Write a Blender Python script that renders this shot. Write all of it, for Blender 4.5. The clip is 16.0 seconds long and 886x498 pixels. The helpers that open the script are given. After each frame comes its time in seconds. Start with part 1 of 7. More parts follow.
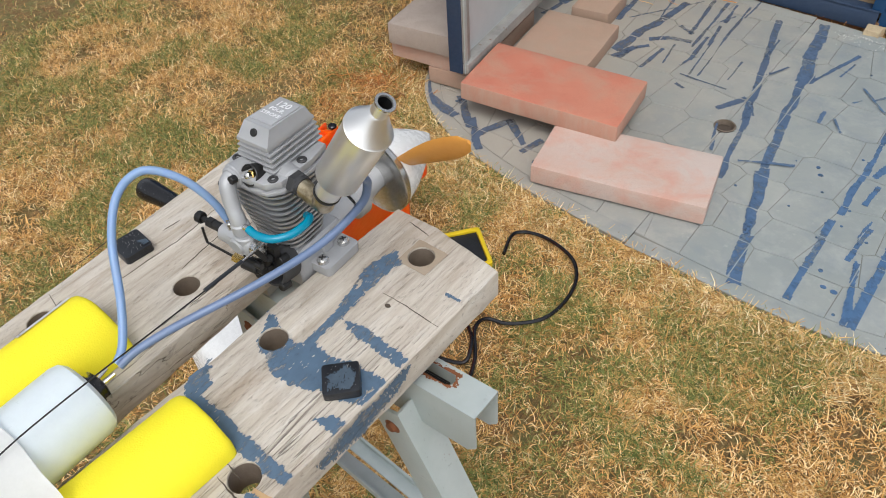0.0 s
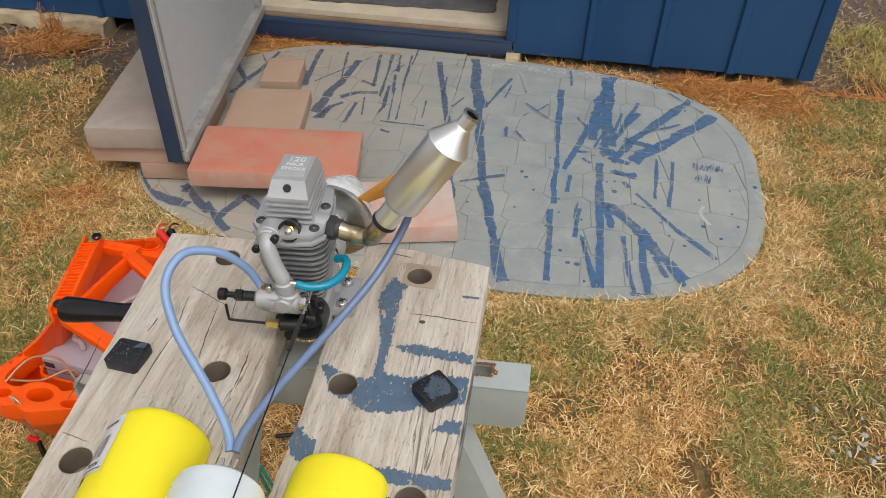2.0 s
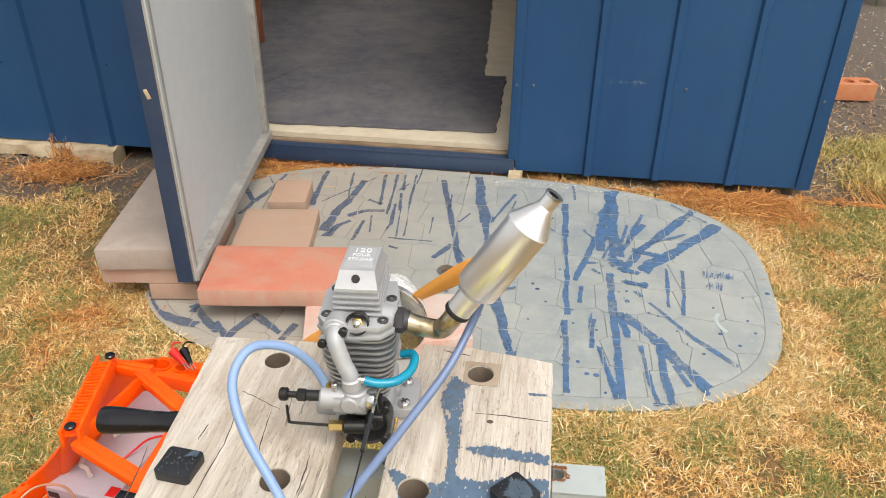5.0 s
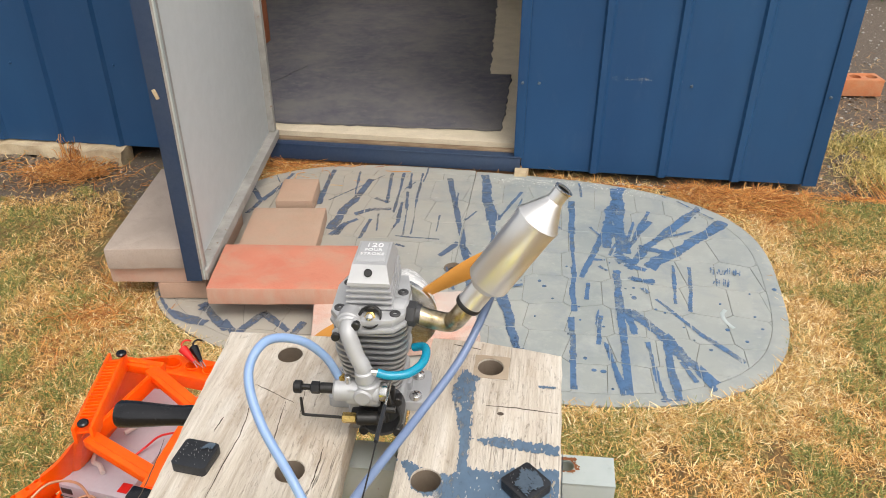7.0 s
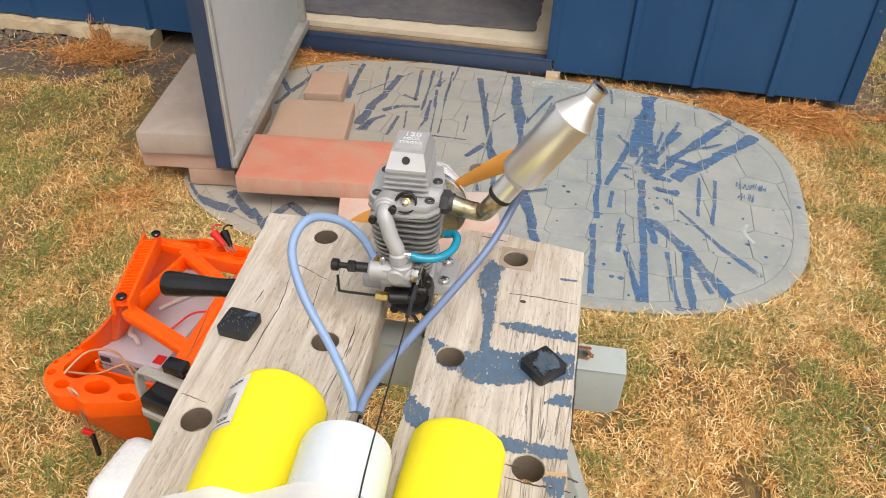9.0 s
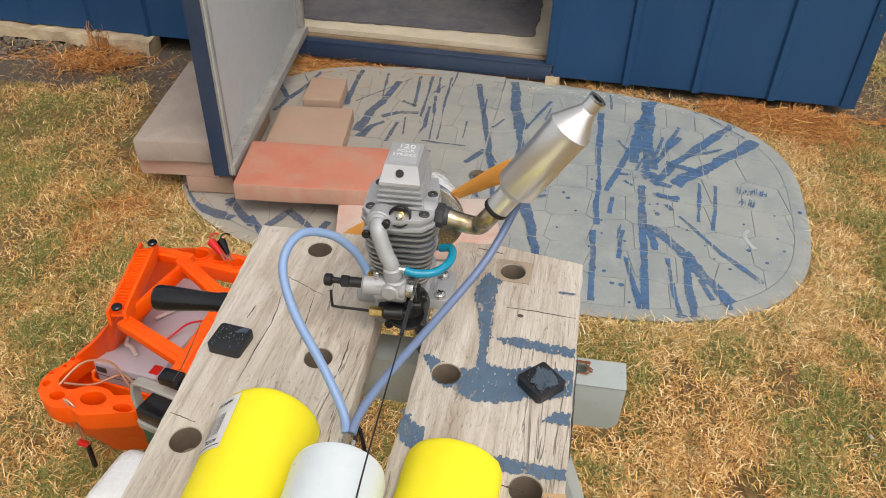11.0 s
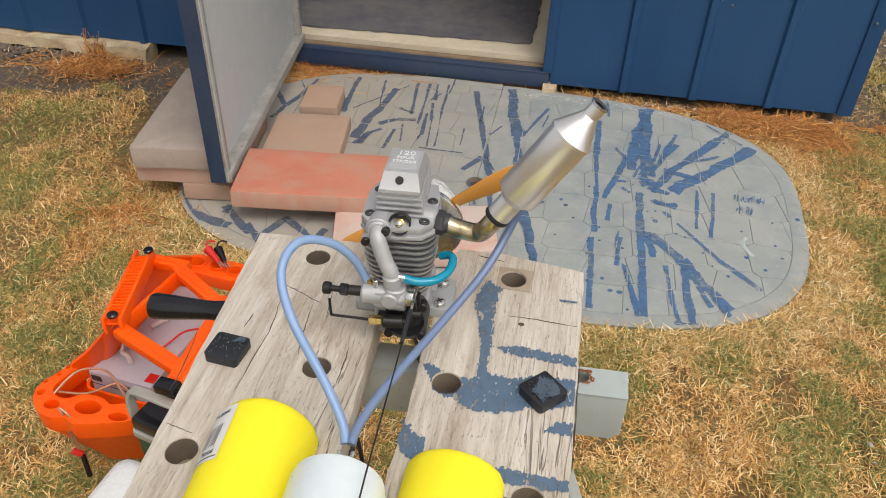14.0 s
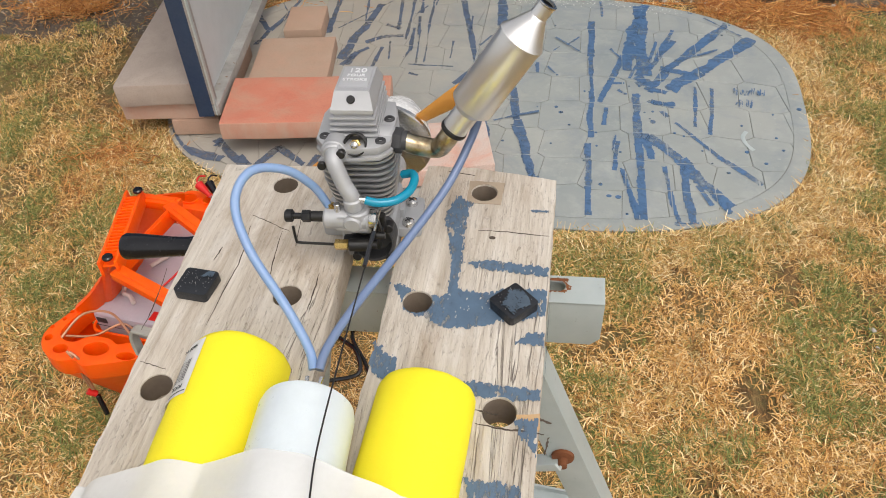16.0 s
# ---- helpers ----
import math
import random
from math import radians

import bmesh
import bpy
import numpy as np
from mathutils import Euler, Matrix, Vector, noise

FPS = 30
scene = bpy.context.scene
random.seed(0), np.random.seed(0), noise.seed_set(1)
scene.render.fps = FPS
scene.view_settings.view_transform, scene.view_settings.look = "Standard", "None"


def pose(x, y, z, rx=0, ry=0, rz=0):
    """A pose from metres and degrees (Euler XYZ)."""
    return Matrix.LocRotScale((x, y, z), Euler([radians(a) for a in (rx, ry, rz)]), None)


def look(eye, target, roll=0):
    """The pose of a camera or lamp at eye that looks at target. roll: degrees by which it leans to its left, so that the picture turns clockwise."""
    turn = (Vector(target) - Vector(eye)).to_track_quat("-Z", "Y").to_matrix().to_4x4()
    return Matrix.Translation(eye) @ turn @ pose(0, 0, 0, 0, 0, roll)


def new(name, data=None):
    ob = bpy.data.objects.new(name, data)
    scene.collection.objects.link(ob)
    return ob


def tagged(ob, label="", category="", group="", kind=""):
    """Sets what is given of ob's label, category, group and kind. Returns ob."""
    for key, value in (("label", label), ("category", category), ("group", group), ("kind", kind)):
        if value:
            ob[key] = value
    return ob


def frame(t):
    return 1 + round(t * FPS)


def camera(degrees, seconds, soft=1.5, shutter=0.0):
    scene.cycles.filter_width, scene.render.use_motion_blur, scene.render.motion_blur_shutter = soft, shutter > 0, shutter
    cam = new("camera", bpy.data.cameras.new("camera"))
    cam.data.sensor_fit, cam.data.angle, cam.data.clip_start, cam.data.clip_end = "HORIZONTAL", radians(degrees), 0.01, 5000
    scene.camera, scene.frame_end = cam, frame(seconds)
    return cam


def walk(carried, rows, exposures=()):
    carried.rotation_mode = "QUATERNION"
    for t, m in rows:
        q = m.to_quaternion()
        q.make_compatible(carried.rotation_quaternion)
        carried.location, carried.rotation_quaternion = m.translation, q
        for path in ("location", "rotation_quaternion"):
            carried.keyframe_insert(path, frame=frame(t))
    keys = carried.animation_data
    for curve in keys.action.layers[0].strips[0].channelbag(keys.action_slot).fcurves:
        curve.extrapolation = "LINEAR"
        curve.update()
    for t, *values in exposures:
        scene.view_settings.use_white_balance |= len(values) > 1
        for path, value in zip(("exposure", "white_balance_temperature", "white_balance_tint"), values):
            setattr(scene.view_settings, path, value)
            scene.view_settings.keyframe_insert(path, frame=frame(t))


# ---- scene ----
cam = camera(60.9, 16.0, soft=0.95)
PATH = [
    (0, (0.433, -0.207, 1.199), (-0.504, 0.853, -0.216), -4.1),
    (0.5, (0.372, -0.333, 1.189), (-0.326, 0.956, -0.172), -1.8),
    (1, (0.277, -0.369, 1.205), (-0.06, 1.107, -0.101), -0.3),
    (1.5, (0.255, -0.376, 1.199), (0.036, 1.112, -0.119), 1.1),
    (2, (0.24, -0.369, 1.206), (0.029, 1.151, -0.077), 1.8),
    (2.5, (0.225, -0.38, 1.219), (-0.029, 1.162, -0.028), 1.0),
    (3, (0.221, -0.377, 1.206), (-0.024, 1.254, 0.075), 1.0),
    (3.2, (0.222, -0.386, 1.203), (-0.057, 1.273, 0.121), -0.1),
    (5.3, (0.184, -0.365, 1.166), (-0.036, 1.342, 0.147), 0.7),
    (5.5, (0.183, -0.361, 1.161), (-0.041, 1.341, 0.136), 0.6),
    (6, (0.183, -0.377, 1.174), (-0.073, 1.324, 0.154), 0.3),
    (6.5, (0.185, -0.379, 1.174), (-0.061, 1.321, 0.15), 0.3),
    (7, (0.186, -0.381, 1.177), (-0.052, 1.322, 0.155), 0.1),
    (7.5, (0.186, -0.385, 1.183), (-0.083, 1.328, 0.187), -0.4),
    (8, (0.184, -0.391, 1.183), (-0.131, 1.325, 0.205), -0.4),
    (8.5, (0.184, -0.404, 1.184), (-0.121, 1.273, 0.137), 0.6),
    (9, (0.182, -0.407, 1.183), (-0.084, 1.144, -0.052), 2.1),
    (11.3, (0.184, -0.393, 1.181), (-0.087, 1.167, -0.041), 1.7),
    (11.5, (0.185, -0.394, 1.18), (-0.094, 1.168, -0.038), 0.9),
    (12, (0.184, -0.394, 1.18), (-0.091, 1.174, -0.031), 1.5),
    (12.5, (0.183, -0.395, 1.18), (-0.084, 1.177, -0.028), 1.9),
    (13, (0.184, -0.39, 1.176), (-0.07, 1.178, -0.038), 1.9),
    (13.5, (0.181, -0.388, 1.175), (-0.083, 1.172, -0.048), 1.6),
    (14, (0.18, -0.389, 1.178), (-0.083, 1.181, -0.032), 2.0),
    (14.5, (0.181, -0.391, 1.18), (-0.088, 1.182, -0.026), 1.8),
    (15, (0.183, -0.387, 1.176), (-0.074, 1.173, -0.048), 1.8),
    (15.5, (0.183, -0.385, 1.176), (-0.091, 1.172, -0.049), 1.4),
    (16, (0.21, -0.377, 1.172), (-0.059, 1.05, -0.204), -3.0),
]
EXPOSURES = [(0.0, 0.0, 6300, 9), (0.5, -0.12, 6250, 8), (1.2, -0.18, 6700, 10), (2.5, -0.14, 6600, 10), (3.2, 0.14, 6600, 10), (5.3, 0.46, 6850, 10), (8.0, 0.39, 6800, 10), (8.6, 0.37, 6800, 10), (9.0, 0.28, 6950, 12), (9.3, 0.15, 6950, 12), (11.3, 0.02, 6800, 11), (15.5, 0.02, 6800, 11), (16.0, 0.08, 6750, 11)]
walk(cam, [(t, look(eye, target, roll)) for t, eye, target, roll in PATH], EXPOSURES)

# ---- light ----
world = bpy.data.worlds.new("sky")
scene.world = world
world.use_nodes = True
wn = world.node_tree.nodes
wl = world.node_tree.links
sky = wn.new("ShaderNodeTexSky")
sky.sky_type = "NISHITA"
sky.sun_disc = False
sky.sun_elevation = radians(58)
sky.sun_rotation = radians(140)
sky.dust_density = 4.0
soften = wn.new("ShaderNodeHueSaturation")
soften.inputs["Saturation"].default_value = 0.22
wl.new(sky.outputs[0], soften.inputs["Color"])
wl.new(soften.outputs[0], wn["Background"].inputs["Color"])
wn["Background"].inputs["Strength"].default_value = 0.185

sun_data = bpy.data.lights.new("sun", "SUN")
sun_data.energy = 0.8
sun_data.angle = radians(22)
sun_data.color = (1.0, 0.96, 0.9)
sun = new("sun", sun_data)
sun.matrix_world = look((0.8, -1.2, 3.6), (0, 0.6, 0))


# ---- materials ----
class Nodes:
    """A small builder for node materials."""

    def __init__(self, name):
        self.mat = bpy.data.materials.new(name)
        self.mat.use_nodes = True
        self.tree = self.mat.node_tree
        self.bsdf = self.tree.nodes["Principled BSDF"]
        self.coord = self.tree.nodes.new("ShaderNodeTexCoord").outputs["Object"]

    def put(self, socket, value):
        if hasattr(value, "is_linked"):
            self.tree.links.new(value, socket)
        elif isinstance(value, tuple) and len(value) == 3 and len(socket.default_value) == 4:
            socket.default_value = (*value, 1)
        else:
            socket.default_value = value

    def place(self):
        return self.tree.nodes.new("ShaderNodeNewGeometry").outputs["Position"]

    def island(self):
        return self.tree.nodes.new("ShaderNodeNewGeometry").outputs["Random Per Island"]

    def piece(self):
        return self.tree.nodes.new("ShaderNodeObjectInfo").outputs["Random"]

    def map(self, scale, vec=None, rot=(0, 0, 0), loc=(0, 0, 0)):
        n = self.tree.nodes.new("ShaderNodeMapping")
        self.put(n.inputs["Vector"], vec or self.coord)
        n.inputs["Scale"].default_value = scale
        n.inputs["Rotation"].default_value = [radians(a) for a in rot]
        n.inputs["Location"].default_value = loc
        return n.outputs[0]

    def noise(self, scale, detail=6.0, rough=0.6, vec=None, warp=0.0):
        n = self.tree.nodes.new("ShaderNodeTexNoise")
        self.put(n.inputs["Vector"], vec or self.coord)
        n.inputs["Scale"].default_value = scale
        n.inputs["Detail"].default_value = detail
        n.inputs["Roughness"].default_value = rough
        n.inputs["Distortion"].default_value = warp
        return n.outputs["Fac"]

    def voronoi(self, scale, feature="F1", vec=None, rand=1.0):
        n = self.tree.nodes.new("ShaderNodeTexVoronoi")
        n.feature = feature
        self.put(n.inputs["Vector"], vec or self.coord)
        n.inputs["Scale"].default_value = scale
        n.inputs["Randomness"].default_value = rand
        return n.outputs["Distance"]

    def ramp(self, fac, *stops):
        n = self.tree.nodes.new("ShaderNodeValToRGB")
        self.put(n.inputs["Fac"], fac)
        e = n.color_ramp.elements
        while len(e) < len(stops):
            e.new(0.5)
        for el, (pos, col) in zip(e, stops):
            el.position = pos
            el.color = (*col, 1) if isinstance(col, tuple) else (col, col, col, 1)
        return n.outputs["Color"]

    def mix(self, fac, a, b, blend="MIX"):
        n = self.tree.nodes.new("ShaderNodeMix")
        n.data_type, n.blend_type = "RGBA", blend
        self.put(n.inputs[0], fac)
        self.put(n.inputs[6], a)
        self.put(n.inputs[7], b)
        return n.outputs[2]

    def math(self, op, a, b=0.0, clamp=False):
        n = self.tree.nodes.new("ShaderNodeMath")
        n.operation, n.use_clamp = op, clamp
        self.put(n.inputs[0], a)
        self.put(n.inputs[1], b)
        return n.outputs[0]

    def axis(self, vec, which):
        n = self.tree.nodes.new("ShaderNodeSeparateXYZ")
        self.put(n.inputs[0], vec)
        return n.outputs[which]

    def bump(self, height, strength=0.4, distance=0.002, after=None):
        n = self.tree.nodes.new("ShaderNodeBump")
        self.put(n.inputs["Height"], height)
        n.inputs["Strength"].default_value = strength
        n.inputs["Distance"].default_value = distance
        if after:
            self.put(n.inputs["Normal"], after)
        return n.outputs[0]

    def done(self, color, rough=0.6, metal=0.0, normal=None, **more):
        self.put(self.bsdf.inputs["Base Color"], color)
        self.put(self.bsdf.inputs["Roughness"], rough)
        self.put(self.bsdf.inputs["Metallic"], metal)
        if normal:
            self.put(self.bsdf.inputs["Normal"], normal)
        for key, value in more.items():
            self.put(self.bsdf.inputs[key.replace("_", " ")], value)
        return self.mat


def simple(name, a, b, scale=40.0, rough=(0.4, 0.6), metal=0.0, bump=0.15, depth=0.0006, **more):
    """Two tones at two scales, with fine relief and uneven gloss."""
    n = Nodes(name)
    big = n.noise(scale * 0.25, 4)
    fine = n.noise(scale * 5, 8, 0.7)
    col = n.mix(n.ramp(big, (0.35, 0.0), (0.65, 1.0)), a, b)
    col = n.mix(n.math("MULTIPLY", fine, 0.35), col, tuple(c * 0.6 for c in a))
    r = n.ramp(fine, (0.3, rough[0]), (0.7, rough[1]))
    return n.done(col, r, metal, n.bump(fine, bump, depth), **more)


def wood_old(name, seed):
    """Grey weathered timber, its grain along y."""
    n = Nodes(name)
    base = n.map((1, 1, 1), loc=(seed, seed * 2, 0))
    fibre = n.noise(1.0, 7, 0.7, n.map((420, 16, 120), base), 0.3)
    grain = n.noise(1.0, 6, 0.65, n.map((110, 7, 40), base), 0.8)
    broad = n.noise(1.0, 5, 0.6, n.map((28, 9, 20), base), 1.0)
    blot = n.noise(34, 6, 0.7, n.map((1, 0.55, 1), base))
    col = n.ramp(grain, (0.3, (0.42, 0.36, 0.29)), (0.5, (0.57, 0.51, 0.43)), (0.68, (0.66, 0.61, 0.54)))
    col = n.mix(n.ramp(fibre, (0.3, 0.42), (0.5, 0.0)), col, (0.27, 0.21, 0.155))
    col = n.mix(n.ramp(broad, (0.5, 0.0), (0.7, 0.68)), col, (0.34, 0.25, 0.17))
    col = n.mix(n.ramp(blot, (0.55, 0.0), (0.7, 0.5)), col, (0.66, 0.63, 0.58))
    where = n.ramp(n.noise(15, 4, 0.6, base), (0.42, 0.0), (0.6, 1.0))
    pit = n.noise(1.0, 5, 0.7, n.map((300, 48, 100), base, loc=(4, 2, 0)), 0.6)
    fleck = n.noise(1.0, 4, 0.75, n.map((800, 210, 300), base, loc=(9, 5, 0)), 0.4)
    flecks = n.math("MULTIPLY", n.ramp(fleck, (0.35, 0.75), (0.42, 0.0)), n.ramp(n.noise(26, 4, 0.7, base), (0.36, 0.15), (0.6, 1.0)))
    pits = n.math("MAXIMUM", n.math("MULTIPLY", n.ramp(pit, (0.33, 1.0), (0.4, 0.0)), where), flecks)
    col = n.mix(n.math("MULTIPLY", pits, 0.46), col, (0.12, 0.095, 0.072))
    split = n.noise(1.0, 4, 0.6, n.map((60, 3.0, 30), base, loc=(3, 1, 0)), 1.2)
    crack = n.ramp(split, (0.49, 0.0), (0.5, 1.0), (0.51, 0.0))
    some = n.ramp(n.noise(8, 3, 0.6, n.map((1, 0.5, 1), base, loc=(7, 3, 0))), (0.5, 0.0), (0.58, 1.0))
    crack = n.math("MULTIPLY", crack, some)
    col = n.mix(n.math("MULTIPLY", crack, 0.85), col, (0.09, 0.065, 0.05))
    h = n.math("SUBTRACT", n.math("ADD", fibre, n.math("MULTIPLY", grain, 0.6)), n.math("ADD", crack, n.math("MULTIPLY", pits, 0.6)))
    return n.done(col, n.ramp(grain, (0.3, 0.78), (0.7, 0.92)), 0, n.bump(h, 0.8, 0.0014))


def flaky(name, color, keep, scale, stretch=(1, 1, 1), cover=1.0, edge=0.06):
    """Worn paint, broken up where the brush ran dry."""
    n = Nodes(name)
    v = n.map(stretch)
    holes = n.noise(scale, 8, 0.75, v)
    drift = n.noise(scale * 0.13, 4, 0.6, v)
    both = n.math("ADD", n.math("MULTIPLY", holes, 0.6), n.math("MULTIPLY", drift, 0.4))
    col = n.mix(n.noise(scale * 0.5, 5), tuple(c * 0.75 for c in color), tuple(min(1, c * 1.3) for c in color))
    n.done(col, n.ramp(holes, (0.3, 0.45), (0.7, 0.75)), 0, n.bump(holes, 0.25, 0.0004))
    clear = n.tree.nodes.new("ShaderNodeBsdfTransparent")
    blend = n.tree.nodes.new("ShaderNodeMixShader")
    n.put(blend.inputs[0], n.ramp(both, (keep, cover), (keep + edge, 0.0)))
    n.tree.links.new(clear.outputs[0], blend.inputs[1])
    n.tree.links.new(n.bsdf.outputs[0], blend.inputs[2])
    n.tree.links.new(blend.outputs[0], n.tree.nodes["Material Output"].inputs[0])
    return n.mat


def dry_paint():
    """Thin blue paint that fades in and out along the brush strokes."""
    n = Nodes("dry-brushed blue paint")
    v = n.place()
    holes = n.noise(60, 8, 0.75, v)
    drift = n.noise(11, 5, 0.65, v, 0.6)
    slate = n.ramp(n.math("ADD", n.math("MULTIPLY", n.axis(v, 0), 0.8), n.math("MULTIPLY", drift, 0.5)), (0.1, 1.0), (0.5, 0.0))
    col = n.mix(n.noise(24, 5, 0.6, v), (0.055, 0.125, 0.25), (0.085, 0.17, 0.31))
    col = n.mix(slate, col, (0.085, 0.115, 0.175))
    n.done(col, n.ramp(holes, (0.3, 0.45), (0.7, 0.7)), 0, n.bump(holes, 0.2, 0.0004))
    clear = n.tree.nodes.new("ShaderNodeBsdfTransparent")
    blend = n.tree.nodes.new("ShaderNodeMixShader")
    both = n.math("ADD", n.math("MULTIPLY", holes, 0.4), n.math("MULTIPLY", drift, 0.6))
    n.put(blend.inputs[0], n.ramp(both, (0.46, 0.92), (0.56, 0.55), (0.66, 0.08)))
    n.tree.links.new(clear.outputs[0], blend.inputs[1])
    n.tree.links.new(n.bsdf.outputs[0], blend.inputs[2])
    n.tree.links.new(blend.outputs[0], n.tree.nodes["Material Output"].inputs[0])
    return n.mat


def paver_stone(name, a, b, c, side_tone=None):
    n = Nodes(name)
    v = n.place()
    big = n.noise(5, 4, 0.55, v)
    mid = n.noise(11, 5, 0.65, v, 0.4)
    grit = n.noise(420, 4, 0.8, v)
    col = n.mix(n.ramp(big, (0.35, 0.0), (0.65, 1.0)), a, b)
    col = n.mix(n.ramp(mid, (0.44, 0.0), (0.68, 0.75)), col, c)
    blotch = n.noise(30, 7, 0.75, v, 0.6)
    col = n.mix(n.ramp(blotch, (0.6, 0.0), (0.74, 0.3)), col, tuple(x * 0.55 for x in c))
    col = n.mix(n.ramp(grit, (0.35, 0.45), (0.5, 0.0)), col, tuple(x * 0.45 for x in a))
    # upright faces are mixed towards a second tone by surface normal, in streaks
    if side_tone:
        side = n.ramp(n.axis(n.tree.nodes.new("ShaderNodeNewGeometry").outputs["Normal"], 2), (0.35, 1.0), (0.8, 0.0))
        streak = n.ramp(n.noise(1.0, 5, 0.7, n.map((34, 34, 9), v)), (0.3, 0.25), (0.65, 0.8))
        col = n.mix(n.math("MULTIPLY", side, streak), col, side_tone)
    return n.done(col, 0.88, 0, n.bump(n.math("ADD", grit, mid), 0.5, 0.0015))


def ground_soil():
    n = Nodes("lawn soil and thatch")
    v = n.place()
    big = n.noise(1.6, 5, 0.6, v)
    mid = n.noise(14, 7, 0.7, v)
    fine = n.noise(160, 8, 0.75, v)
    fibre = n.noise(90, 6, 0.7, n.map((1, 0.25, 1), v, rot=(0, 0, 30)), 2.0)
    col = n.ramp(fibre, (0.3, (0.05, 0.028, 0.011)), (0.5, (0.19, 0.105, 0.038)), (0.7, (0.42, 0.26, 0.1)))
    col = n.mix(n.ramp(mid, (0.42, 0.0), (0.66, 0.75)), col, (0.13, 0.14, 0.045))
    y = n.axis(v, 1)
    x = n.axis(v, 0)
    wob = n.math("MULTIPLY", n.math("SUBTRACT", n.noise(3.5, 6, 0.65, v), 0.5), 0.25)
    near_wall = n.ramp(n.math("ADD", y, wob), (0.0, 0.0), (1.0, 1.0))
    soil_l = n.math("MULTIPLY", n.ramp(n.math("ADD", n.math("MULTIPLY", y, 0.25), wob), (0.405, 0.0), (0.44, 1.0)), n.ramp(n.math("ADD", n.math("MULTIPLY", x, -0.25), wob), (0.22, 0.0), (0.3, 1.0)))
    soil_r = n.math("MULTIPLY", n.ramp(n.math("ADD", n.math("MULTIPLY", y, 0.25), wob), (0.54, 0.0), (0.62, 1.0)), n.ramp(n.math("MULTIPLY", x, 0.25), (0.26, 0.0), (0.3, 1.0)))
    patch = n.ramp(n.voronoi(1.0, "F1", n.map((1.6, 1.6, 0), v, loc=(-1.55, -0.9, 0)), 0.0), (0.16, 0.85), (0.34, 0.0))
    soil_w = n.math("MULTIPLY", n.ramp(n.math("ADD", n.math("MULTIPLY", y, 0.25), n.math("MULTIPLY", wob, 0.25)), (0.498, 0.0), (0.516, 0.9)), n.ramp(n.math("MULTIPLY", x, 0.25), (0.05, 0.0), (0.12, 1.0)))
    bare = n.math("MAXIMUM", n.math("MAXIMUM", soil_l, soil_w), soil_r)
    earth = n.ramp(fine, (0.3, (0.055, 0.043, 0.033)), (0.55, (0.135, 0.103, 0.078)), (0.75, (0.3, 0.24, 0.186)))
    stones = n.voronoi(60, "F1", v)
    earth = n.mix(n.ramp(stones, (0.12, 1.0), (0.2, 0.0)), earth, n.ramp(n.noise(30, 2, 0.5, v), (0.4, (0.18, 0.15, 0.13)), (0.62, (0.5, 0.47, 0.42))))
    col = n.mix(bare, col, earth)
    return n.done(col, 0.95, 0, n.bump(n.math("ADD", fine, mid), 0.9, 0.006))


def straw_mat(name, stops, green):
    """Grass blades: each takes its own tone, with greener patches across the lawn."""
    n = Nodes(name)
    v = n.place()
    own = n.island()
    tone = n.ramp(own, *stops)
    patch = n.noise(2.3, 5, 0.65, v)
    fine = n.noise(11, 4, 0.65, v)
    lush = n.ramp(n.math("ADD", n.math("MULTIPLY", patch, 0.55), n.math("MULTIPLY", fine, 0.45)), (0.47, 0.0), (0.56, 1.0))
    pick = n.ramp(n.math("FRACT", n.math("MULTIPLY", own, 7.31)), (green, 1.0), (green + 0.05, 0.0))
    blade = n.ramp(n.math("FRACT", n.math("MULTIPLY", own, 13.7)), (0.0, (0.075, 0.105, 0.022)), (0.5, (0.16, 0.195, 0.042)), (1.0, (0.32, 0.3, 0.085)))
    col = n.mix(n.math("MULTIPLY", lush, pick), tone, blade)
    return n.done(col, 0.7, 0, None, Subsurface_Weight=0.0)


def slab_top():
    n = Nodes("moulded table top, grey green")
    v = n.place()
    big = n.noise(2.2, 5, 0.6, v)
    mid = n.noise(16, 6, 0.65, v)
    fine = n.noise(220, 5, 0.7, v)
    col = n.mix(n.ramp(big, (0.35, 0.0), (0.65, 1.0)), (0.25, 0.28, 0.275), (0.35, 0.36, 0.33))
    col = n.mix(n.ramp(mid, (0.48, 0.0), (0.72, 0.65)), col, (0.42, 0.43, 0.41))
    haze = n.noise(7, 6, 0.7, v, 0.8)
    col = n.mix(n.ramp(haze, (0.5, 0.0), (0.72, 0.5)), col, (0.17, 0.215, 0.26))
    left = n.ramp(n.math("ADD", n.math("MULTIPLY", n.axis(v, 0), -0.5), n.math("MULTIPLY", mid, 0.3)), (0.07, 0.0), (0.36, 0.6))
    col = n.mix(left, col, (0.4, 0.325, 0.245))
    col = n.mix(n.math("MULTIPLY", n.piece(), 0.22), col, (0.24, 0.265, 0.27))
    scuff = n.noise(55, 7, 0.75, v, 0.5)
    col = n.mix(n.ramp(scuff, (0.6, 0.0), (0.72, 0.45)), col, (0.5, 0.5, 0.47))
    h = n.math("ADD", n.math("MULTIPLY", fine, 0.4), n.math("MULTIPLY", scuff, 0.5))
    rough = n.ramp(mid, (0.3, 0.38), (0.7, 0.62))
    return n.done(col, rough, 0, n.bump(h, 0.4, 0.001), Specular_IOR_Level=0.5)


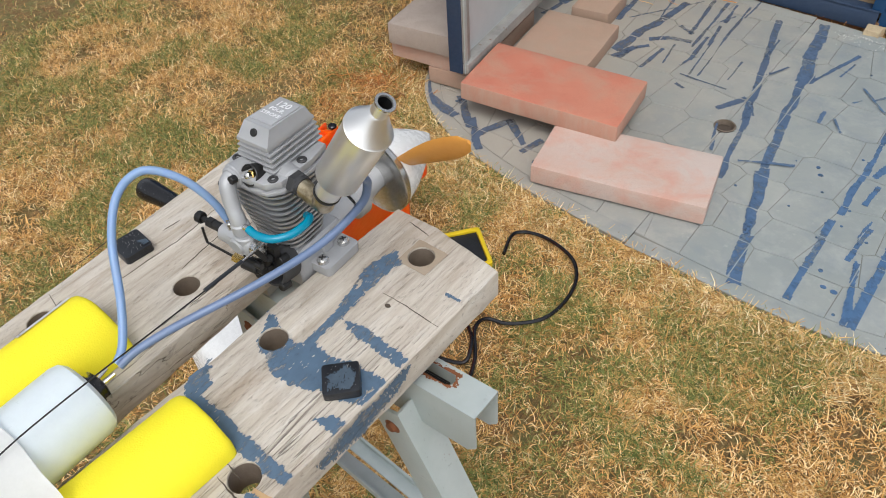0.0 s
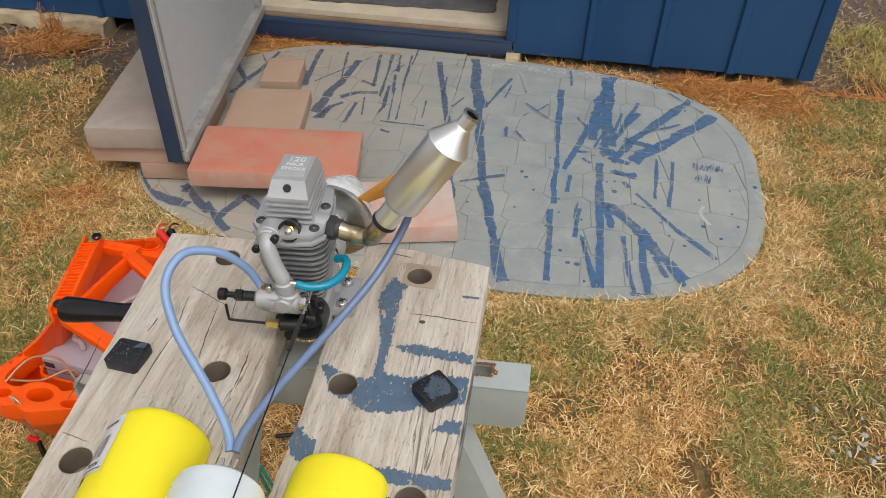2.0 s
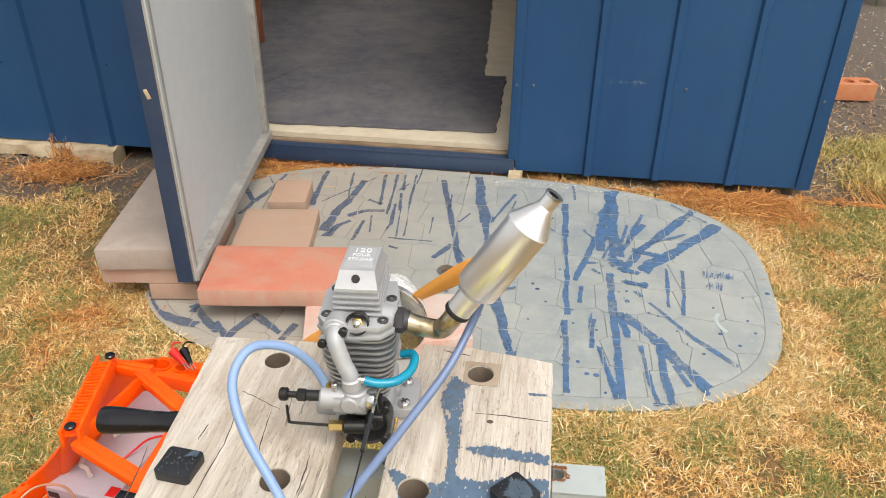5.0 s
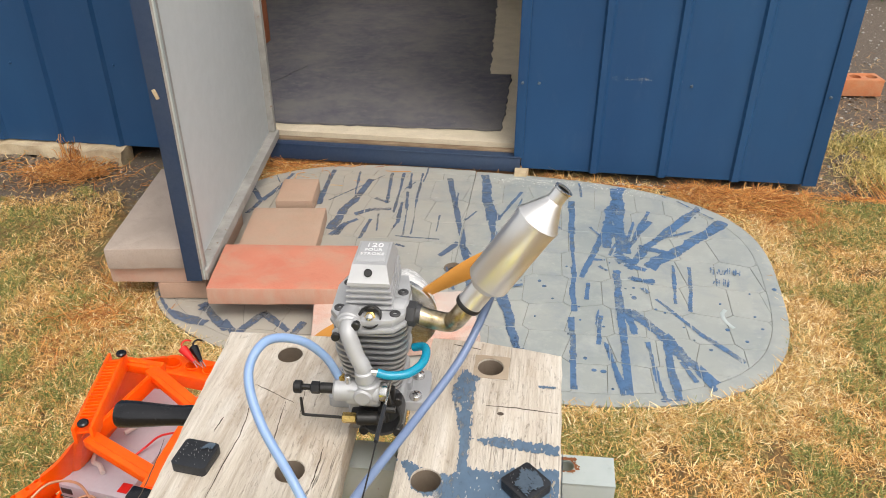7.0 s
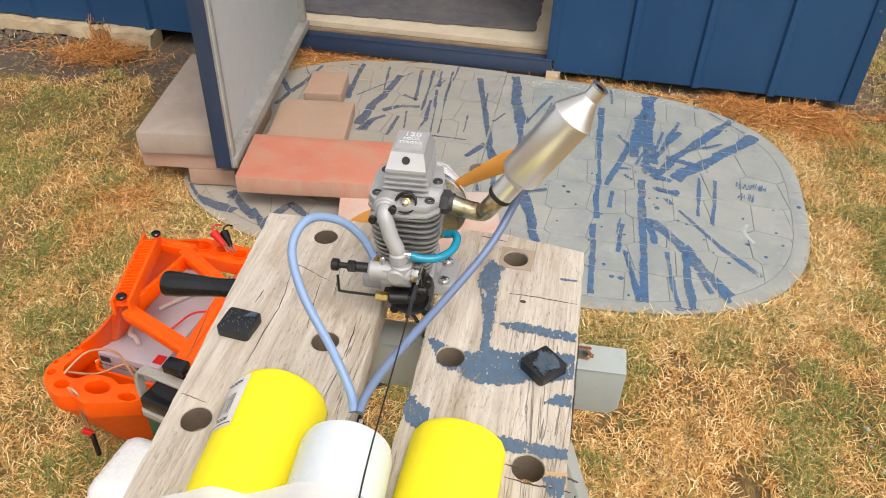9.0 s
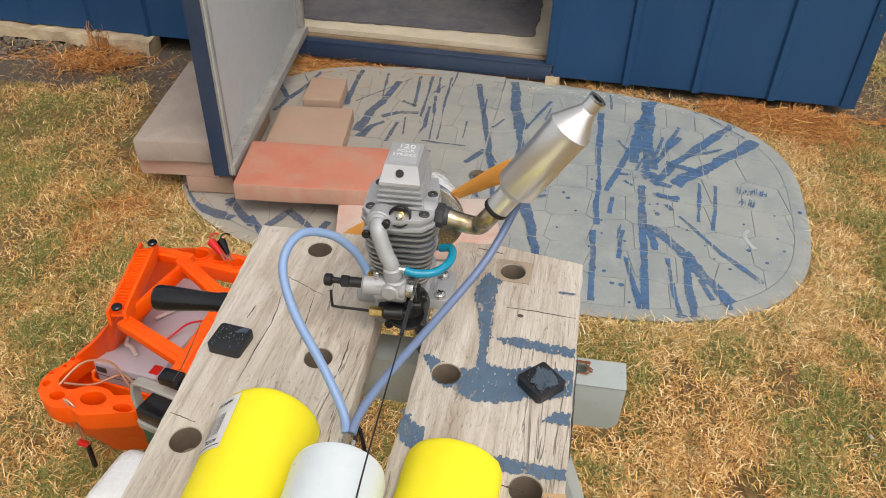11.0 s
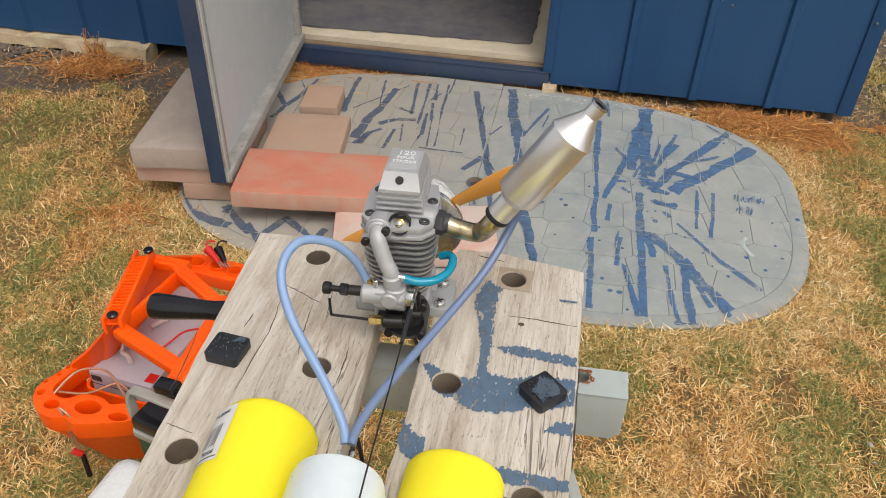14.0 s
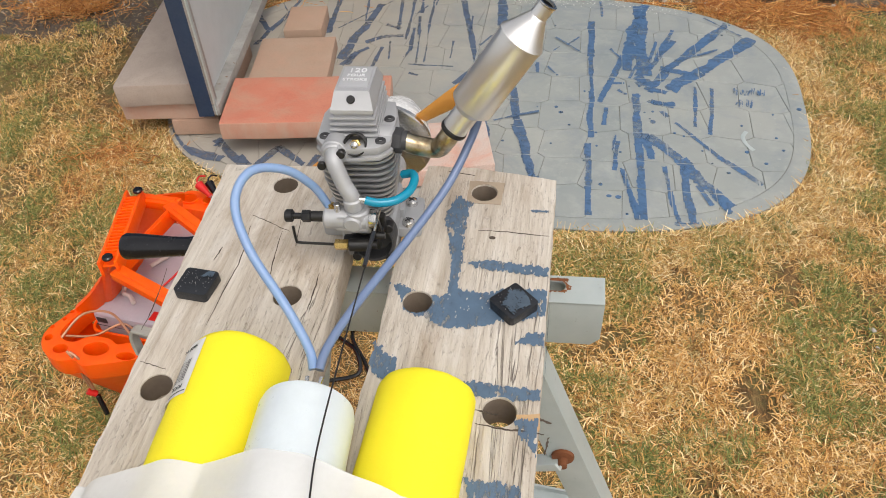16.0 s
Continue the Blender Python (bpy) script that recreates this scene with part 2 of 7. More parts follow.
def sheet_blue():
    n = Nodes("blue painted steel sheet")
    big = n.noise(1.5, 4, 0.6, n.map((1, 1, 0.4)))
    mid = n.noise(22, 6, 0.7, n.map((1, 1, 0.35)))
    dust = n.noise(70, 6, 0.8)
    col = n.mix(n.ramp(big, (0.35, 0.0), (0.65, 1.0)), (0.0112, 0.051, 0.133), (0.017, 0.07, 0.168))
    col = n.mix(n.ramp(mid, (0.55, 0.0), (0.8, 0.22)), col, (0.07, 0.12, 0.21))
    col = n.mix(n.ramp(dust, (0.68, 0.0), (0.75, 0.5)), col, (0.25, 0.27, 0.28))
    return n.done(col, n.ramp(mid, (0.3, 0.38), (0.7, 0.6)), 0, n.bump(mid, 0.05, 0.002), Specular_IOR_Level=0.32)


def cast_metal(name, tone, rough=(0.38, 0.55), metal=0.55):
    n = Nodes(name)
    grain = n.noise(900, 4, 0.7)
    big = n.noise(60, 5, 0.6)
    col = n.mix(big, tuple(c * 0.8 for c in tone), tuple(min(1, c * 1.12) for c in tone))
    return n.done(col, n.ramp(big, (0.3, rough[0]), (0.7, rough[1])), metal, n.bump(grain, 0.3, 0.0003))


def turned_steel():
    n = Nodes("turned aluminium")
    lines = n.noise(1.0, 4, 0.6, n.map((30, 30, 1400)))
    big = n.noise(30, 4)
    col = n.mix(big, (0.8, 0.79, 0.77), (0.88, 0.87, 0.85))
    return n.done(col, n.ramp(lines, (0.3, 0.3), (0.7, 0.36)), 0.9)


def burnt_pipe():
    n = Nodes("heat-tinted header pipe")
    big = n.noise(120, 5)
    col = n.ramp(big, (0.3, (0.22, 0.16, 0.09)), (0.5, (0.52, 0.43, 0.28)), (0.7, (0.66, 0.6, 0.48)))
    return n.done(col, 0.28, 1.0, n.bump(big, 0.05, 0.0004))


def galvanised(name, a, b, rust):
    n = Nodes(name)
    big = n.noise(18, 5, 0.6)
    fine = n.noise(160, 6, 0.7)
    col = n.mix(n.ramp(big, (0.35, 0.0), (0.65, 1.0)), a, b)
    col = n.mix(n.ramp(fine, (0.62, 0.0), (0.72, 0.5)), col, tuple(c * 0.55 for c in a))
    spot = n.noise(55, 6, 0.75)
    col = n.mix(n.ramp(spot, (rust, 0.0), (rust + 0.05, 0.85)), col, (0.2, 0.075, 0.03))
    return n.done(col, n.ramp(big, (0.3, 0.42), (0.7, 0.6)), 0.25, n.bump(fine, 0.12, 0.0008))


def foam_yellow():
    n = Nodes("yellow foam")
    pores = n.voronoi(900, "F1")
    big = n.noise(30, 4)
    col = n.mix(big, (0.9, 0.755, 0.012), (0.94, 0.81, 0.025))
    return n.done(col, 0.75, 0, n.bump(pores, 0.25, 0.0006), Subsurface_Weight=0.25, Subsurface_Radius=(0.01, 0.008, 0.002), Subsurface_Scale=0.5)


def carpet_dark():
    n = Nodes("worn dark carpet")
    big = n.noise(5.0, 6, 0.65)
    mid = n.noise(26, 7, 0.72)
    fine = n.noise(420, 4, 0.8)
    col = n.mix(n.ramp(big, (0.35, 0.0), (0.65, 1.0)), (0.08, 0.08, 0.104), (0.148, 0.14, 0.142))
    col = n.mix(n.ramp(mid, (0.48, 0.0), (0.72, 0.75)), col, (0.17, 0.158, 0.148))
    lint = n.noise(60, 3, 0.6)
    col = n.mix(n.ramp(lint, (0.73, 0.0), (0.76, 0.8)), col, (0.4, 0.36, 0.28))
    return n.done(col, 0.95, 0, n.bump(fine, 0.8, 0.003))


WOOD_L = wood_old("weathered plank", 0.0)
WOOD_R = wood_old("weathered plank, second", 1.7)
WOOD_BARE = simple("bare brown wood", (0.36, 0.28, 0.2), (0.44, 0.36, 0.27), 90, (0.75, 0.9), bump=0.5)
WOOD_RAW = simple("freshly broken wood", (0.5, 0.3, 0.14), (0.58, 0.4, 0.22), 60, (0.7, 0.85), bump=0.4)
PAINT_PLANK = flaky("worn blue paint on wood", (0.085, 0.142, 0.215), 0.51, 230, (1, 0.4, 1), 0.9, 0.14)
PAINT_SLAB = dry_paint()
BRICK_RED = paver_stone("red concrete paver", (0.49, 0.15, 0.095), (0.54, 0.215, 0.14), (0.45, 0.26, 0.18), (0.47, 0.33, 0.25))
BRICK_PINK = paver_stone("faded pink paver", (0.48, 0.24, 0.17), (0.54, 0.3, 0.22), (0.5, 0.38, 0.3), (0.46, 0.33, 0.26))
BRICK_DUSTY = paver_stone("dusty pink paver", (0.56, 0.40, 0.33), (0.55, 0.46, 0.41), (0.58, 0.3, 0.22))
BRICK_BUFF = paver_stone("buff paver", (0.39, 0.26, 0.185), (0.42, 0.3, 0.225), (0.47, 0.285, 0.205))
BRICK_GREY = paver_stone("grey concrete slab", (0.35, 0.285, 0.24), (0.4, 0.33, 0.28), (0.3, 0.245, 0.21))
BRICK_ORANGE = paver_stone("orange clay brick", (0.5, 0.16, 0.06), (0.55, 0.2, 0.08), (0.5, 0.26, 0.14))
CONCRETE = paver_stone("cream concrete footing", (0.52, 0.405, 0.25), (0.6, 0.5, 0.34), (0.34, 0.24, 0.15))
CREAM_FLOOR = paver_stone("cream painted floor", (0.58, 0.5, 0.37), (0.64, 0.56, 0.43), (0.5, 0.43, 0.33))
SLAB = slab_top()
JOINT = simple("dirt in the moulded joints", (0.2, 0.195, 0.17), (0.27, 0.26, 0.23), 60, (0.85, 0.95), bump=0.4)
GROUND = ground_soil()
STRAW = straw_mat("dry lawn blades", ((0.0, (0.15, 0.068, 0.02)), (0.25, (0.48, 0.23, 0.058)), (0.65, (0.76, 0.45, 0.14)), (1.0, (0.98, 0.78, 0.44))), 0.3)
GRASS_GREEN = straw_mat("green lawn blades", ((0.0, (0.075, 0.098, 0.02)), (0.45, (0.17, 0.2, 0.042)), (0.85, (0.33, 0.31, 0.08)), (1.0, (0.52, 0.43, 0.15))), 0.5)
STRAW_DEAD = straw_mat("dead straw blades", ((0.0, (0.3, 0.14, 0.04)), (0.35, (0.62, 0.37, 0.12)), (0.7, (0.78, 0.56, 0.24)), (1.0, (0.92, 0.78, 0.48))), 0.1)
STRAW_RUST = straw_mat("rust-brown straw", ((0.0, (0.18, 0.058, 0.016)), (0.4, (0.46, 0.165, 0.036)), (0.8, (0.66, 0.3, 0.075)), (1.0, (0.78, 0.47, 0.18))), 0.03)
CORNER_GRASS = straw_mat("yellow-green clump blades", ((0.0, (0.12, 0.12, 0.03)), (0.4, (0.4, 0.31, 0.08)), (0.8, (0.66, 0.47, 0.14)), (1.0, (0.85, 0.68, 0.33))), 0.4)
STRAW_LITTER = straw_mat("trodden brown straw", ((0.0, (0.16, 0.075, 0.03)), (0.4, (0.4, 0.2, 0.075)), (0.8, (0.6, 0.38, 0.17)), (1.0, (0.75, 0.55, 0.3))), 0.03)
BLUE = sheet_blue()
SILL = simple("scuffed navy steel", (0.016, 0.04, 0.095), (0.034, 0.056, 0.1), 18, (0.5, 0.7), 0.0, 0.1)
LEDGE = simple("dirty tan timber", (0.19, 0.125, 0.075), (0.3, 0.22, 0.14), 30, (0.8, 0.95), 0.0, 0.5)
DOOR_GREY = simple("pale grey primed sheet", (0.49, 0.52, 0.53), (0.53, 0.555, 0.56), 4, (0.48, 0.6), bump=0.006)
ALU = cast_metal("cast aluminium", (0.43, 0.435, 0.445), (0.46, 0.6), 0.35)
ALU_RAISED = cast_metal("rubbed raised letters", (0.85, 0.85, 0.86), (0.3, 0.4), 0.3)
HOLE_WALL_SHADE = simple("hole wall darkened for shade", (0.15, 0.115, 0.085), (0.24, 0.19, 0.145), 120, (0.85, 0.95), bump=0.5)
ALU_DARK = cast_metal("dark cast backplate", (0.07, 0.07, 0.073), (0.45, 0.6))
ALU_FIN = cast_metal("machined fins", (0.5, 0.505, 0.515), (0.36, 0.5), 0.92)
ALU_PLATE = cast_metal("name plate", (0.5, 0.505, 0.515), (0.45, 0.55), 0.4)
STEEL = simple("bright steel", (0.6, 0.59, 0.57), (0.72, 0.71, 0.69), 300, (0.16, 0.32), 1.0, 0.05)
TURNED = turned_steel()
BURNT = burnt_pipe()
BLACK = simple("black oxide steel", (0.012, 0.012, 0.013), (0.022, 0.021, 0.02), 200, (0.3, 0.5), 0.2, 0.1)
BLACK_PLASTIC = simple("black plastic", (0.006, 0.006, 0.008), (0.011, 0.011, 0.013), 60, (0.16, 0.3), 0.0, 0.05)
BLUE_GREY = simple("mottled blue-grey", (0.05, 0.075, 0.105), (0.09, 0.125, 0.165), 200, (0.3, 0.5), 0.0, 0.2)
RUBBER = simple("dusty black rubber", (0.009, 0.010, 0.013), (0.02, 0.023, 0.029), 90, (0.28, 0.55), 0.0, 0.3)
BRASS = simple("brass", (0.62, 0.42, 0.13), (0.7, 0.5, 0.2), 300, (0.2, 0.35), 1.0, 0.05)
TUBE_BLUE = simple("blue silicone tube", (0.24, 0.38, 0.64), (0.3, 0.44, 0.69), 20, (0.28, 0.34), 0.0, 0.0, Transmission_Weight=0.12, Subsurface_Weight=0.3, Subsurface_Radius=(0.004, 0.006, 0.01))
TUBE_SLATE = simple("fuel-stained blue tube", (0.16, 0.225, 0.38), (0.23, 0.31, 0.49), 20, (0.28, 0.34), 0.0, 0.0, Transmission_Weight=0.1)
TUBE_TEAL = simple("teal silicone tube", (0.0, 0.25, 0.4), (0.0, 0.29, 0.44), 20, (0.22, 0.28), 0.0, 0.0, Subsurface_Weight=0.2, Subsurface_Radius=(0.002, 0.006, 0.01))
TUBE_GREEN = simple("green tube", (0.01, 0.26, 0.19), (0.02, 0.34, 0.25), 80, (0.2, 0.35), 0.0, 0.02)
FOAM = foam_yellow()
TANK = simple("milky white plastic", (0.73, 0.80, 0.83), (0.78, 0.84, 0.86), 25, (0.25, 0.4), 0.0, 0.03, Subsurface_Weight=0.3, Subsurface_Radius=(0.02, 0.02, 0.018))
WHITE = simple("white plastic", (0.76, 0.76, 0.75), (0.82, 0.82, 0.81), 30, (0.2, 0.35), 0.0, 0.02)
HANDLE = simple("worn beige-grey handle", (0.34, 0.32, 0.28), (0.46, 0.44, 0.39), 60, (0.5, 0.7), 0.1, 0.2)
TAPE = simple("white packing tape", (0.9, 0.9, 0.88), (0.94, 0.94, 0.92), 50, (0.25, 0.45), 0.0, 0.25, Alpha=0.56)
PAPER = simple("paper label", (0.74, 0.73, 0.7), (0.79, 0.78, 0.75), 60, (0.5, 0.7), 0.0, 0.05)
INK = simple("black print", (0.03, 0.03, 0.032), (0.05, 0.05, 0.05), 60, (0.5, 0.7), 0.0, 0.02)
PROP = simple("orange nylon", (0.7, 0.3, 0.05), (0.76, 0.35, 0.07), 40, (0.3, 0.45), 0.0, 0.04)
ORANGE = simple("orange moulded plastic", (0.99, 0.108, 0.002), (0.99, 0.128, 0.004), 20, (0.38, 0.52), 0.0, 0.06, Specular_IOR_Level=0.35, Subsurface_Weight=0.5, Subsurface_Radius=(0.012, 0.0022, 0.0003))
LILAC = simple("pale lilac-grey plastic", (0.43, 0.39, 0.43), (0.48, 0.44, 0.48), 30, (0.4, 0.55), 0.0, 0.05)
RED = simple("red plastic", (0.6, 0.015, 0.015), (0.68, 0.03, 0.02), 60, (0.25, 0.4), 0.0, 0.03)
COPPER = simple("clear-jacketed copper wire", (0.42, 0.2, 0.11), (0.5, 0.27, 0.16), 200, (0.25, 0.4), 0.3, 0.05)
CORD = simple("white braided cord", (0.55, 0.5, 0.46), (0.65, 0.6, 0.56), 300, (0.7, 0.9), 0.0, 0.5)
GREEN = simple("dark green enamel", (0.012, 0.07, 0.035), (0.02, 0.095, 0.05), 25, (0.3, 0.5), 0.0, 0.05)
YELLOW = simple("yellow plastic", (0.72, 0.52, 0.01), (0.78, 0.58, 0.02), 30, (0.3, 0.45), 0.0, 0.05)
GALV = galvanised("pale blue-grey painted steel", (0.42, 0.475, 0.465), (0.5, 0.545, 0.535), 0.66)
GALV_WORN = galvanised("scuffed aluminium channel", (0.27, 0.262, 0.245), (0.4, 0.388, 0.365), 0.63)
GALV_DULL = galvanised("dull galvanised channel", (0.36, 0.35, 0.33), (0.45, 0.44, 0.42), 0.66)
SPLIT_AND_SHADE = simple("dark wood splits and hole shade", (0.06, 0.045, 0.035), (0.1, 0.075, 0.055), 200, (0.85, 0.95), bump=0.3)
RUST = simple("rust", (0.17, 0.055, 0.018), (0.26, 0.1, 0.04), 120, (0.85, 0.95), 0.0, 0.6)
ADDED_SKYLIGHT = Nodes("added clear roof sheet").done((0.9, 0.9, 0.88), 0.2, 0.0, None, Transmission_Weight=1.0)
CARPET = carpet_dark()
LINER = simple("brown particle board", (0.2, 0.1, 0.05), (0.26, 0.14, 0.07), 14, (0.6, 0.8), 0.0, 0.2)
TIMBER = simple("red-brown timber", (0.24, 0.07, 0.025), (0.3, 0.1, 0.04), 20, (0.5, 0.7), 0.0, 0.2)
LEAF = simple("green leaf", (0.05, 0.13, 0.03), (0.09, 0.2, 0.05), 40, (0.4, 0.6), 0.0, 0.1)
SOIL = simple("dark crumbly soil", (0.13, 0.1, 0.075), (0.25, 0.19, 0.14), 60, (0.9, 0.97), 0.0, 0.8, 0.004)
STONE = paver_stone("pale gravel", (0.45, 0.42, 0.38), (0.55, 0.52, 0.48), (0.3, 0.27, 0.24))


# ---- shape helpers ----
def thing(name, m, label, category, group="", kind=""):
    ob = new(name)
    ob.matrix_world = m
    ob.empty_display_size = 0.02
    return tagged(ob, label, category, group, kind)


def mesh_of(name, bm, material, smooth=True, angle=35):
    me = bpy.data.meshes.new(name)
    bmesh.ops.recalc_face_normals(bm, faces=bm.faces)
    bm.to_mesh(me)
    bm.free()
    me.materials.append(material)
    if smooth:
        me.shade_smooth()
        me.set_sharp_from_angle(angle=radians(angle))
    return me


def part(name, bm, material, parent=None, label="", smooth=True, angle=35):
    ob = new(name, mesh_of(name, bm, material, smooth, angle))
    if parent:
        ob.parent = parent
    return tagged(ob, label)


def solid(name, bm, material, label, category, kind="", group="", m=None, smooth=True, angle=35):
    ob = part(name, bm, material, None, "", smooth, angle)
    if m:
        ob.matrix_world = m
    return tagged(ob, label, category, group, kind)


def soften_edges(bm, offset, segments=2, above=30):
    edges = [e for e in bm.edges if len(e.link_faces) == 2 and e.calc_face_angle(0) > radians(above)]
    if edges:
        bmesh.ops.bevel(bm, geom=edges, offset=offset, segments=segments, profile=0.6, affect="EDGES", clamp_overlap=True)


def box(size, at=(0, 0, 0), bevel=0.0, bm=None, turn=None, segments=2):
    b = bmesh.new()
    bmesh.ops.create_cube(b, size=1)
    bmesh.ops.scale(b, vec=size, verts=b.verts)
    if bevel:
        soften_edges(b, bevel, segments)
    m = Matrix.Translation(at) @ (turn or Matrix())
    b.transform(m)
    return join(bm, b)


def join(bm, b):
    if bm is None:
        return b
    tmp = bpy.data.meshes.new("tmp")
    b.to_mesh(tmp)
    b.free()
    bm.from_mesh(tmp)
    bpy.data.meshes.remove(tmp)
    return bm


def along(a, b):
    """The pose at a whose z axis points to b."""
    a, b = Vector(a), Vector(b)
    return Matrix.Translation(a) @ (b - a).to_track_quat("Z", "Y").to_matrix().to_4x4()


def lathe(profile, m=None, segs=24, bm=None):
    """Turns a profile of (radius, height) round z."""
    b = bmesh.new()
    rings = []
    for r, z in profile:
        if r < 1e-6:
            rings.append([b.verts.new((0, 0, z))])
        else:
            rings.append([b.verts.new((r * math.cos(2 * math.pi * i / segs), r * math.sin(2 * math.pi * i / segs), z)) for i in range(segs)])
    for p, q in zip(rings, rings[1:]):
        for i in range(segs):
            j = (i + 1) % segs
            if len(p) == 1 and len(q) == 1:
                continue
            if len(p) == 1:
                b.faces.new((p[0], q[j], q[i]))
            elif len(q) == 1:
                b.faces.new((p[i], p[j], q[0]))
            else:
                b.faces.new((p[i], p[j], q[j], q[i]))
    if m:
        b.transform(m)
    return join(bm, b)


def rod(a, b, r, segs=12, bm=None, r2=None, bevel=0.0):
    """A round bar from a to b."""
    length = (Vector(b) - Vector(a)).length
    r2 = r if r2 is None else r2
    c = min(bevel, r * 0.5, length * 0.3)
    if c:
        prof = [(0, 0), (r - c, 0), (r, c), (r2, length - c), (r2 - c, length), (0, length)]
    else:
        prof = [(0, 0), (r, 0), (r2, length), (0, length)]
    return lathe(prof, along(a, b), segs, bm)


def smooth_line(points, steps=8, closed=False):
    """A curve through the points."""
    pts = [Vector(p) for p in points]
    out = []
    n = len(pts)
    for i in range(n - 1):
        p0, p1, p2, p3 = pts[max(i - 1, 0)], pts[i], pts[i + 1], pts[min(i + 2, n - 1)]
        for s in range(steps):
            t = s / steps
            out.append(0.5 * ((2 * p1) + (p2 - p0) * t + (2 * p0 - 5 * p1 + 4 * p2 - p3) * t * t + (3 * p1 - p0 - 3 * p2 + p3) * t ** 3))
    out.append(pts[-1])
    return out


def hose(points, r, segs=10, bm=None, steps=8, radii=None, inner=0.0):
    """A tube swept through the points."""
    line = smooth_line(points, steps)
    b = bmesh.new()
    rings = []
    side = None
    for i, p in enumerate(line):
        d = (line[min(i + 1, len(line) - 1)] - line[max(i - 1, 0)]).normalized()
        if side is None:
            side = d.orthogonal().normalized()
        side = (side - d * side.dot(d)).normalized()
        up = d.cross(side)
        k = r if radii is None else radii[0] + (radii[1] - radii[0]) * i / (len(line) - 1)
        rings.append([b.verts.new(p + k * (math.cos(2 * math.pi * j / segs) * side + math.sin(2 * math.pi * j / segs) * up)) for j in range(segs)])
    for p, q in zip(rings, rings[1:]):
        for j in range(segs):
            b.faces.new((p[j], p[(j + 1) % segs], q[(j + 1) % segs], q[j]))
    b.faces.new(rings[0][::-1])
    b.faces.new(rings[-1])
    return join(bm, b)


def plate(outer, z0, z1, holes=(), bm=None, bevel=0.0):
    """A flat plate with an outline and holes, from z0 to z1."""
    b = bmesh.new()
    edges = []
    for loop in (outer, *holes):
        vs = [b.verts.new((x, y, z1)) for x, y in loop]
        edges += [b.edges.new((vs[i], vs[(i + 1) % len(vs)])) for i in range(len(vs))]
    bmesh.ops.triangle_fill(b, use_beauty=True, use_dissolve=False, edges=edges)
    top = list(b.faces)
    rim = [e for e in b.edges if len(e.link_faces) == 1]
    pairs = {v: b.verts.new((v.co.x, v.co.y, z0)) for v in list(b.verts)}
    for f in top:
        b.faces.new([pairs[v] for v in reversed(f.verts)])
    for e in rim:
        p, q = e.verts
        b.faces.new((p, q, pairs[q], pairs[p]))
    bmesh.ops.recalc_face_normals(b, faces=b.faces)
    if bevel:
        edges = [e for e in b.edges if len(e.link_faces) == 2 and e.calc_face_angle(0) > radians(60) and abs(e.verts[0].co.z - e.verts[1].co.z) < 1e-6]
        bmesh.ops.bevel(b, geom=edges, offset=bevel, segments=2, profile=0.6, affect="EDGES", clamp_overlap=True)
    return join(bm, b)


def ring_of(cx, cy, r, n=20, ry=None, turn=0.0):
    return [(cx + r * math.cos(turn + 2 * math.pi * i / n), cy + (ry or r) * math.sin(turn + 2 * math.pi * i / n)) for i in range(n)]


def round_rect(hx, hy, r, cx=0.0, cy=0.0, n=5):
    out = []
    for sx, sy, a0 in ((1, 1, 0), (-1, 1, 90), (-1, -1, 180), (1, -1, 270)):
        for i in range(n + 1):
            a = radians(a0 + 90 * i / n)
            out.append((cx + sx * (hx - r) + r * math.cos(a), cy + sy * (hy - r) + r * math.sin(a)))
    return out


def rough_outline(points, step, jitter, rng):
    """Walks round a polygon in small steps and roughens it."""
    out = []
    for i, (x, y) in enumerate(points):
        x2, y2 = points[(i + 1) % len(points)]
        n = max(1, int(math.hypot(x2 - x, y2 - y) / step))
        for k in range(n):
            t = k / n
            out.append((x + (x2 - x) * t + rng.uniform(-jitter, jitter), y + (y2 - y) * t + rng.uniform(-jitter, jitter)))
    return out


def lettering(text, size, depth, material, parent, m, name="lettering", align="CENTER"):
    cu = bpy.data.curves.new(name, "FONT")
    cu.body, cu.size, cu.extrude, cu.align_x, cu.align_y = text, size, depth, align, "CENTER"
    cu.resolution_u = 3
    tmp = new("tmp_text", cu)
    me = bpy.data.meshes.new_from_object(tmp.evaluated_get(bpy.context.evaluated_depsgraph_get()))
    bpy.data.objects.remove(tmp)
    me.materials.clear()
    me.materials.append(material)
    me.transform(m)
    me.name = name
    ob = new(name, me)
    ob.parent = parent
    return ob


def poly_depth(x, y, poly):
    """How deep a place lies inside a polygon; below 0 outside."""
    inside, near = False, 9.0
    for (x1, y1), (x2, y2) in zip(poly, poly[1:] + poly[:1]):
        if (y1 > y) != (y2 > y) and x < (x2 - x1) * (y - y1) / (y2 - y1) + x1:
            inside = not inside
        dx, dy = x2 - x1, y2 - y1
        f = max(0.0, min(1.0, ((x - x1) * dx + (y - y1) * dy) / (dx * dx + dy * dy)))
        near = min(near, math.hypot(x - x1 - f * dx, y - y1 - f * dy))
    return near if inside else -near


